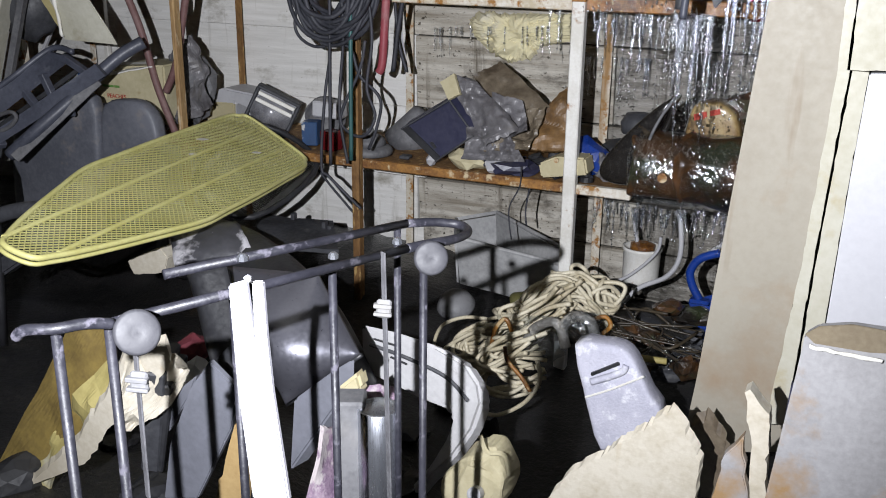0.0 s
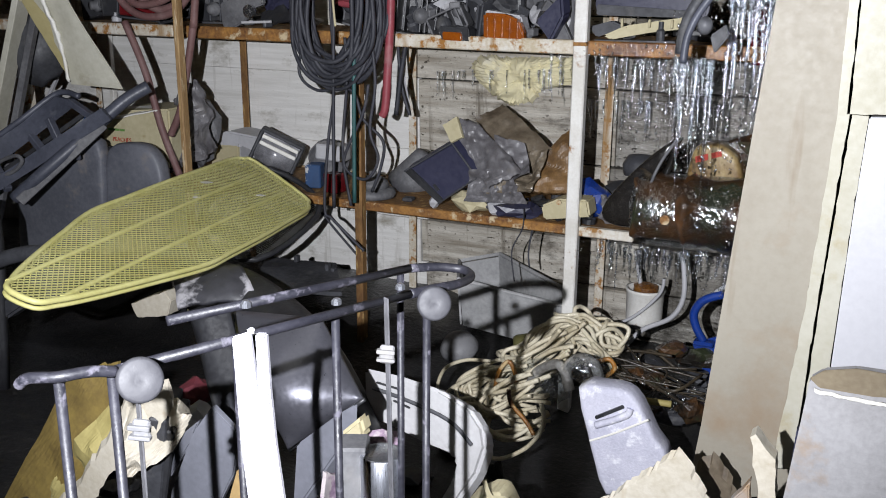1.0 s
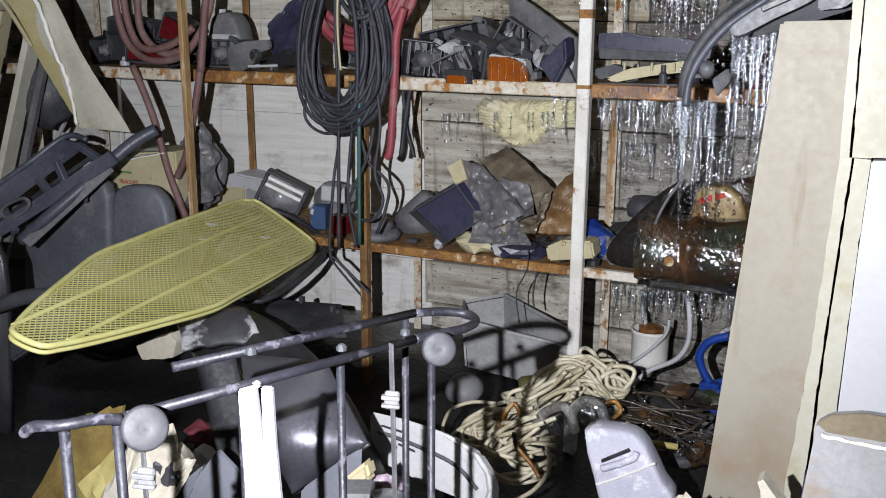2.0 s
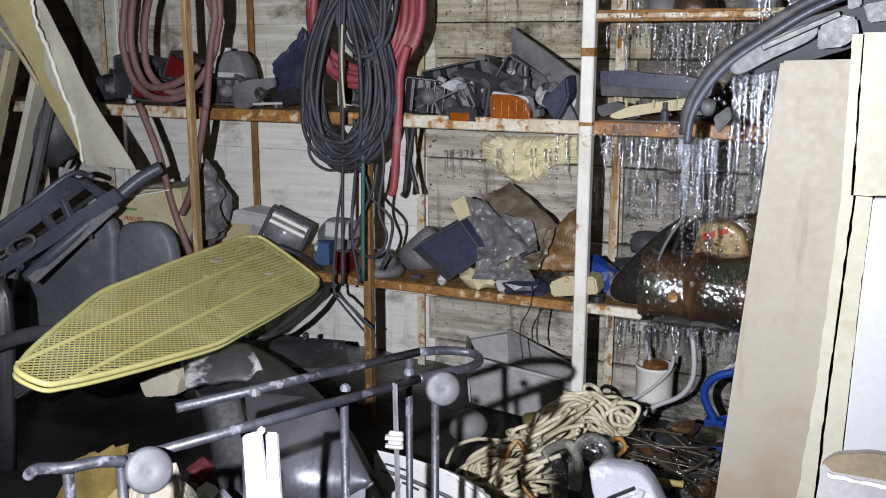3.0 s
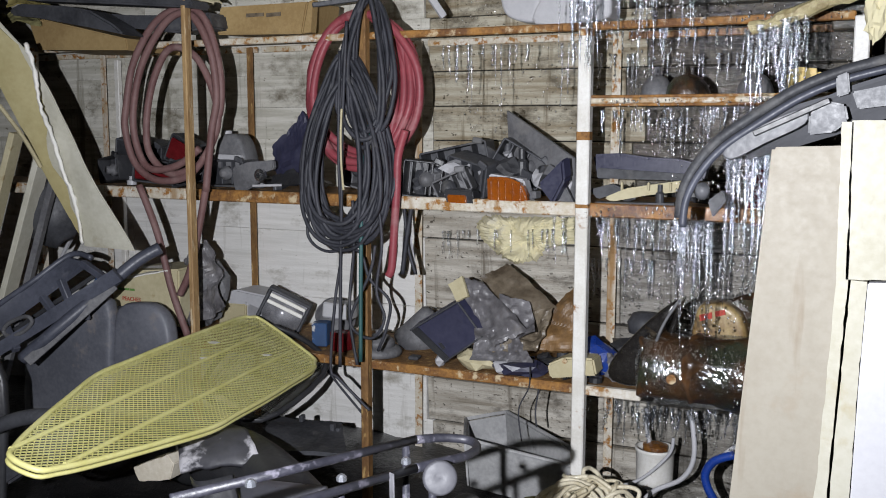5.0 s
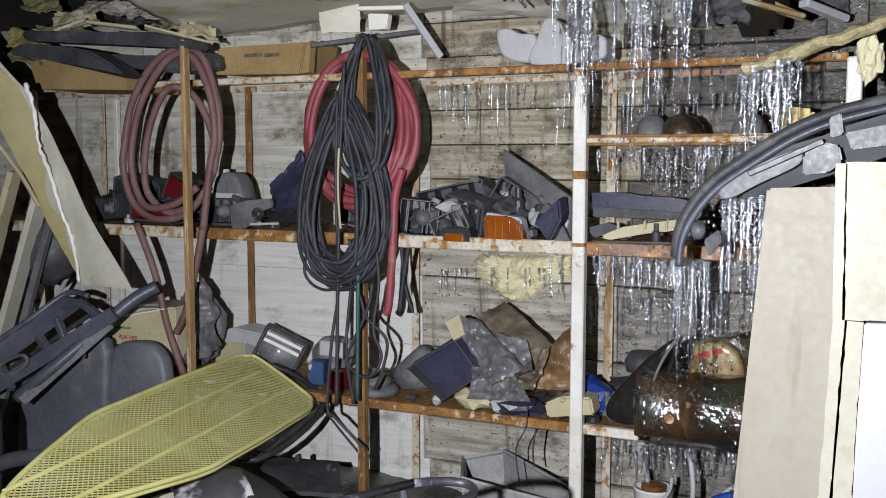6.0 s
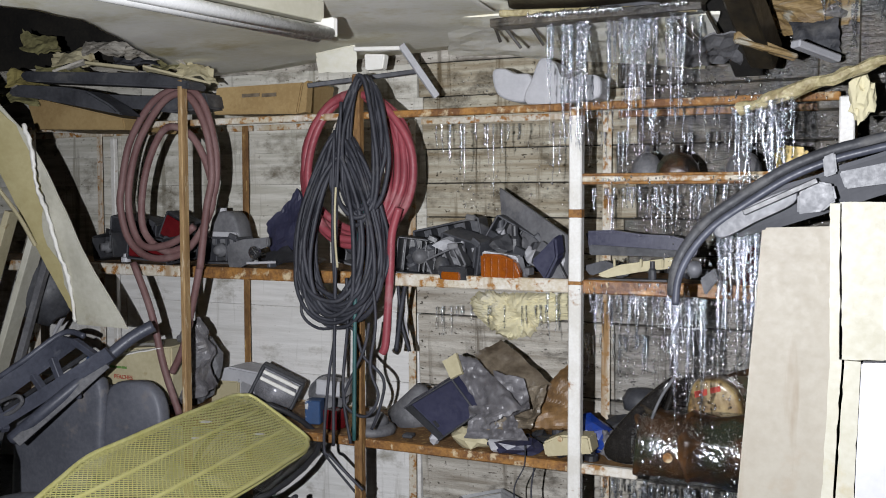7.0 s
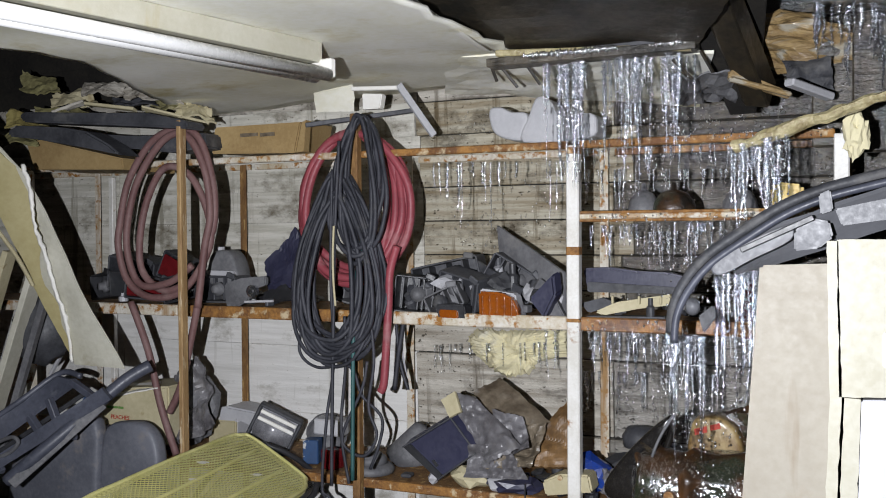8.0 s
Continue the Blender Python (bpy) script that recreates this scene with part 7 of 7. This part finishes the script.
solo("roof_membrane", sheet((-0.226, 2.62, 1.971), (-0.063, 2.62, 1.953), (-0.023, 2.8, 1.905), (-0.241, 2.85, 1.91), 0.005, 16, 10, 0.03, 0.08, seed=12, freq=11), M_GREY, "torn grey roofing felt under the broken ceiling", "membrane")
solo("roof_membrane", sheet((0.041, 2.7, 1.974), (0.15, 2.7, 1.979), (0.155, 2.75, 1.904), (0.056, 2.75, 1.925), 0.005, 12, 8, 0.02, 0.06, seed=14, freq=11), M_DGREY, "dark torn roofing felt beside a timber", "membrane")
solo("splintered_beam", uneven(bar((-0.083, 2.4, 2.124), (-0.018, 2.75, 1.901), 0.07, 0.08, 0.006), 0.012, 20, 4), M_SOOTBROWN, "charred roof beam with a splintered end", "timber", "broken timbers")
for k, (pa, pb) in enumerate((((-0.706, 2.6, 2.051), (-0.679, 2.62, 1.966)), ((-0.691, 2.62, 2.035), (-0.628, 2.64, 1.95)), ((-0.606, 2.62, 2.021), (-0.564, 2.64, 1.953)), ((-0.199, 2.55, 1.976), (-0.157, 2.58, 1.93)), ((-0.132, 2.55, 1.991), (-0.108, 2.58, 1.942)))):
    solo("splinter", bar(pa, pb, 0.006, 0.008, 0.001), M_SOOTBROWN, "dark splinter hanging from the torn ceiling", "splinter", "splinters")
solo("split_timber", uneven(bar((-0.076, 2.62, 1.941), (0.054, 2.7, 1.89), 0.022, 0.02, 0.003), 0.008, 40, 3), M_STRAW, "freshly split timber end, straw-coloured", "timber", "broken timbers")
solo("plaster_nub", box(0.032, 0.02, 0.024, Matrix.Translation((-0.582, 2.6, 2.008)), 0.005), M_CREAM, "small pale plaster lump stuck under the ceiling", "rubble")
log = moved(lump(0.42, 0.15, 0.14, Matrix.Identity(4), 61, 0.35, 4, 2.5), Matrix.Translation((0.049, 2.850, 2.049)) @ pose(0, 0, 0, 0, 14, -12))
solo("split_log", log, M_STRAW, "split raw roof timber, straw-coloured and iced", "timber", "broken timbers")
solo("iced_batten", uneven(tube([Vector((-0.042, 2.450, 1.747)).lerp(Vector((0.300, 2.350, 1.843)), k / 24) for k in range(25)], 0.013, 8, 1), 0.010, 30, 6), M_CRUST, "straw-coloured batten coated in ice", "batten")
solo("hanging_foam", lump(0.05, 0.04, 0.10, Matrix.Translation((0.209, 2.500, 1.768)), 51, 0.5, 3), M_FOAM, "torn yellow foam hanging from the batten", "foam")
def foam_patch(outline, y, bulge, seed):
    """A torn sheet of foam on the wall: ragged rim, swollen pitted face."""
    rim = torn(outline, seed, 0.007, 0.006)
    cx, cz = sum(p[0] for p in rim) / len(rim), sum(p[1] for p in rim) / len(rim)
    v, f, n, rings = [], [], len(rim), 9
    for k in range(rings):
        q = 1 - k / rings
        for x, z in rim:
            px_, pz_ = cx + (x - cx) * q, cz + (z - cz) * q
            d = bulge * (1 - q ** 6) * (0.75 + 0.9 * noise.fractal(Vector((px_ * 15, seed, pz_ * 15)), 1.0, 2.0, 3))
            v.append((px_, y - max(d, -0.01), pz_))
    v.append((cx, y - bulge, cz))
    for k in range(rings - 1):
        f += [(k * n + j, k * n + (j + 1) % n, (k + 1) * n + (j + 1) % n, (k + 1) * n + j) for j in range(n)]
    f += [((rings - 1) * n + j, (rings - 1) * n + (j + 1) % n, rings * n) for j in range(n)]
    return v, f


solo("wall_foam", foam_patch([(-0.943, 1.228), (-0.925, 1.178), (-0.88, 1.14), (-0.808, 1.101), (-0.733, 1.12), (-0.702, 1.158), (-0.611, 1.177), (-0.59, 1.23), (-0.598, 1.261), (-0.916, 1.251)], 3.034, 0.045, 5), M_FOAM, "torn yellow insulation foam on the wall", "insulation")

# ---- ice ----
def icicle_mesh(seed):
    g = random.Random(seed)
    k, n = 96, 6
    v, f = [], []
    swell = 0.0
    for i in range(k):
        t = i / (k - 1)
        swell = 0.55 * swell + g.uniform(-0.5, 0.62)
        r = ((1 - t) ** 0.7 * 0.85 + 0.06) * max(0.3, 1 + 0.55 * math.sin(i * (1.1 + 0.35 * math.sin(i * 0.21 + seed))) + 0.45 * swell)
        ox, oy = 0.9 * math.sin(seed + t * 5), 0.9 * math.cos(seed * 1.7 + t * 4)
        v += [(ox * t + r * math.cos(2 * math.pi * j / n), oy * t + r * math.sin(2 * math.pi * j / n), -t) for j in range(n)]
    for i in range(k - 1):
        f += [(i * n + j, (i + 1) * n + j, (i + 1) * n + (j + 1) % n, i * n + (j + 1) % n) for j in range(n)]
    f += [tuple(range(n)), tuple(range((k - 1) * n + n - 1, (k - 1) * n - 1, -1))]
    me = bpy.data.meshes.new("icicle")
    me.from_pydata(v, [], f)
    me.polygons.foreach_set("use_smooth", [True] * len(me.polygons))
    me.materials.append(M_ICE)
    return me


ICICLES = [icicle_mesh(s) for s in range(6)]
DROPS = []


def icicles(a, b, count, lo, hi, rlo, rhi, seed, label, spread=0.03):
    """A row of icicles hung between two points."""
    g = random.Random(seed)
    a, b = Vector(a), Vector(b)
    t = thing("icicle_row", (a + b) / 2, label, "icicles", "icicle rows")
    for k in range(count):
        p = a.lerp(b, g.random()) + Vector((0, g.uniform(-spread, spread), 0)) - (a + b) / 2
        ob = new("icicle", g.choice(ICICLES))
        ob.parent = t
        r, long = g.uniform(rlo, rhi), lo + (hi - lo) * g.random() ** 1.6
        ob.matrix_basis = Matrix.Translation(p) @ pose(0, 0, 0, 0, 0, g.uniform(0, 360)) @ Matrix.Diagonal((r, r, long, 1))
        q = p + (a + b) / 2
        DROPS.extend((q.x + g.uniform(-1, 1) * r, q.y - g.uniform(0.2, 1.0) * r, q.z - long * g.random(), g.uniform(0.0012, 0.0034)) for _ in range(2 + int(long * 30)))


icicles((-0.520, 2.550, 1.983), (-0.145, 2.550, 1.985), 60, 0.05, 0.34, 0.002, 0.0075, 1, "long clear icicles hanging from the broken ceiling edge", 0.05)
icicles((-0.431, 2.620, 1.576), (-0.077, 2.620, 1.583), 38, 0.02, 0.075, 0.002, 0.0042, 2, "row of short icicles under the small shelf")
icicles((-0.477, 2.780, 1.264), (-0.230, 2.700, 1.282), 16, 0.03, 0.12, 0.003, 0.006, 3, "short icicles under the rusty shelf edge", 0.08)
icicles((-0.195, 2.450, 1.323), (-0.091, 2.400, 1.319), 28, 0.05, 0.34, 0.003, 0.009, 4, "long icicles hanging from the bumper end", 0.05)
icicles((-0.079, 2.400, 1.471), (0.017, 2.350, 1.486), 34, 0.06, 0.36, 0.003, 0.009, 5, "thick curtain of icicles beside the board", 0.06)
icicles((-0.435, 2.630, 0.809), (-0.049, 2.600, 0.822), 40, 0.03, 0.11, 0.003, 0.006, 6, "row of icicles under the drum and lower shelf", 0.06)
icicles((-0.926, 2.640, 1.756), (-0.497, 2.640, 1.748), 16, 0.04, 0.22, 0.0025, 0.005, 7, "thin icicles on the weathered wall boards", 0.02)
icicles((-0.061, 2.500, 1.748), (0.082, 2.400, 1.771), 34, 0.04, 0.26, 0.003, 0.009, 8, "icicles hanging from the iced batten", 0.05)
icicles((-0.452, 2.700, 1.785), (-0.087, 2.700, 1.779), 22, 0.02, 0.09, 0.002, 0.004, 9, "short icicles under the rusty top rail", 0.05)
icicles((-0.522, 2.950, 1.744), (-0.120, 2.950, 1.731), 30, 0.03, 0.14, 0.002, 0.004, 10, "icicles running down the wet wall boards", 0.03)
icicles((-1.054, 2.980, 1.203), (-0.620, 2.980, 1.229), 18, 0.03, 0.10, 0.002, 0.004, 11, "thin icicles over the torn foam", 0.02)
icicles((0.109, 2.750, 2.116), (0.272, 2.750, 2.099), 18, 0.08, 0.22, 0.004, 0.009, 12, "icicles on the broken roof timbers", 0.05)
icicles((-0.467, 2.600, 2.202), (-0.393, 2.600, 2.179), 8, 0.08, 0.18, 0.005, 0.010, 13, "icicles in the roof opening", 0.04)
icicles((-0.542, 2.980, 1.145), (-0.140, 2.980, 1.155), 26, 0.04, 0.16, 0.003, 0.005, 14, "icicles frozen on the wet wall", 0.02)

icicles((-0.55, 2.66, 1.30), (-0.20, 2.66, 1.30), 26, 0.03, 0.13, 0.002, 0.0045, 15, "fine icicles under the wet shelf edge", 0.04)
icicles((-0.46, 2.93, 1.56), (0.10, 2.93, 1.56), 34, 0.03, 0.16, 0.002, 0.004, 16, "thin icicles frozen on the dark boards", 0.04)


def ice_beads(zones, seed):
    """Frozen drops over wet surfaces, far too many to count."""
    g = random.Random(seed)
    bm = bmesh.new()
    bmesh.ops.create_icosphere(bm, subdivisions=1, radius=1.0)
    bv, bf = from_bm(bm)
    v, f = [], []
    for x0, x1, y, z0, z1, count, rlo, rhi in zones:
        for _ in range(count):
            r = rlo + (rhi - rlo) * g.random() ** 2
            x, z = g.uniform(x0, x1), g.uniform(z0, z1)
            if noise.noise(Vector((x * 9, 0, z * 5))) < -0.12:
                continue
            yy, st = y + g.uniform(-0.012, 0.006), g.uniform(1.0, 2.2)
            k = len(v)
            v += [(x + p[0] * r, yy + p[1] * r, z + p[2] * r * st) for p in bv]
            f += [tuple(a + k for a in q) for q in bf]
    for x, y, z, r in DROPS:
        k = len(v)
        v += [(x + p[0] * r, y + p[1] * r, z + p[2] * r * 1.3) for p in bv]
        f += [tuple(a + k for a in q) for q in bf]
    return v, f


solo("ice_drops", ice_beads(((-0.46, 0.2, 3.035, 0.95, 1.92, 2600, 0.0014, 0.0044), (-1.0, -0.48, 3.035, 1.35, 1.95, 420, 0.0012, 0.0034), (-0.95, -0.48, 3.03, 0.9, 1.1, 110, 0.001, 0.003),
    (-0.28, 0.08, 2.497, 0.87, 1.0, 130, 0.0012, 0.004), (-0.2, 0.05, 2.74, 0.98, 1.1, 70, 0.0015, 0.004), (-0.2, 0.02, 2.35, 1.02, 1.5, 260, 0.0012, 0.0035), (-0.45, -0.05, 2.6, 0.72, 0.83, 90, 0.001, 0.003), (-0.42, -0.1, 2.42, 0.46, 0.60, 120, 0.001, 0.003), (-0.598, -0.136, 2.515, 2.009, 2.006, 420, 0.0015, 0.006), (-0.46, 0.15, 2.615, 1.775, 1.80, 160, 0.001, 0.003), (-0.46, 0.1, 2.612, 1.30, 1.335, 160, 0.001, 0.003), (-0.44, 0.12, 2.612, 1.585, 1.605, 120, 0.001, 0.003), (-0.34, -0.04, 2.34, 0.50, 0.58, 150, 0.001, 0.003)), 9), M_BEAD, "frozen drops glittering on the wet boards and ice", "ice drops", kind="stuff", smooth=True)
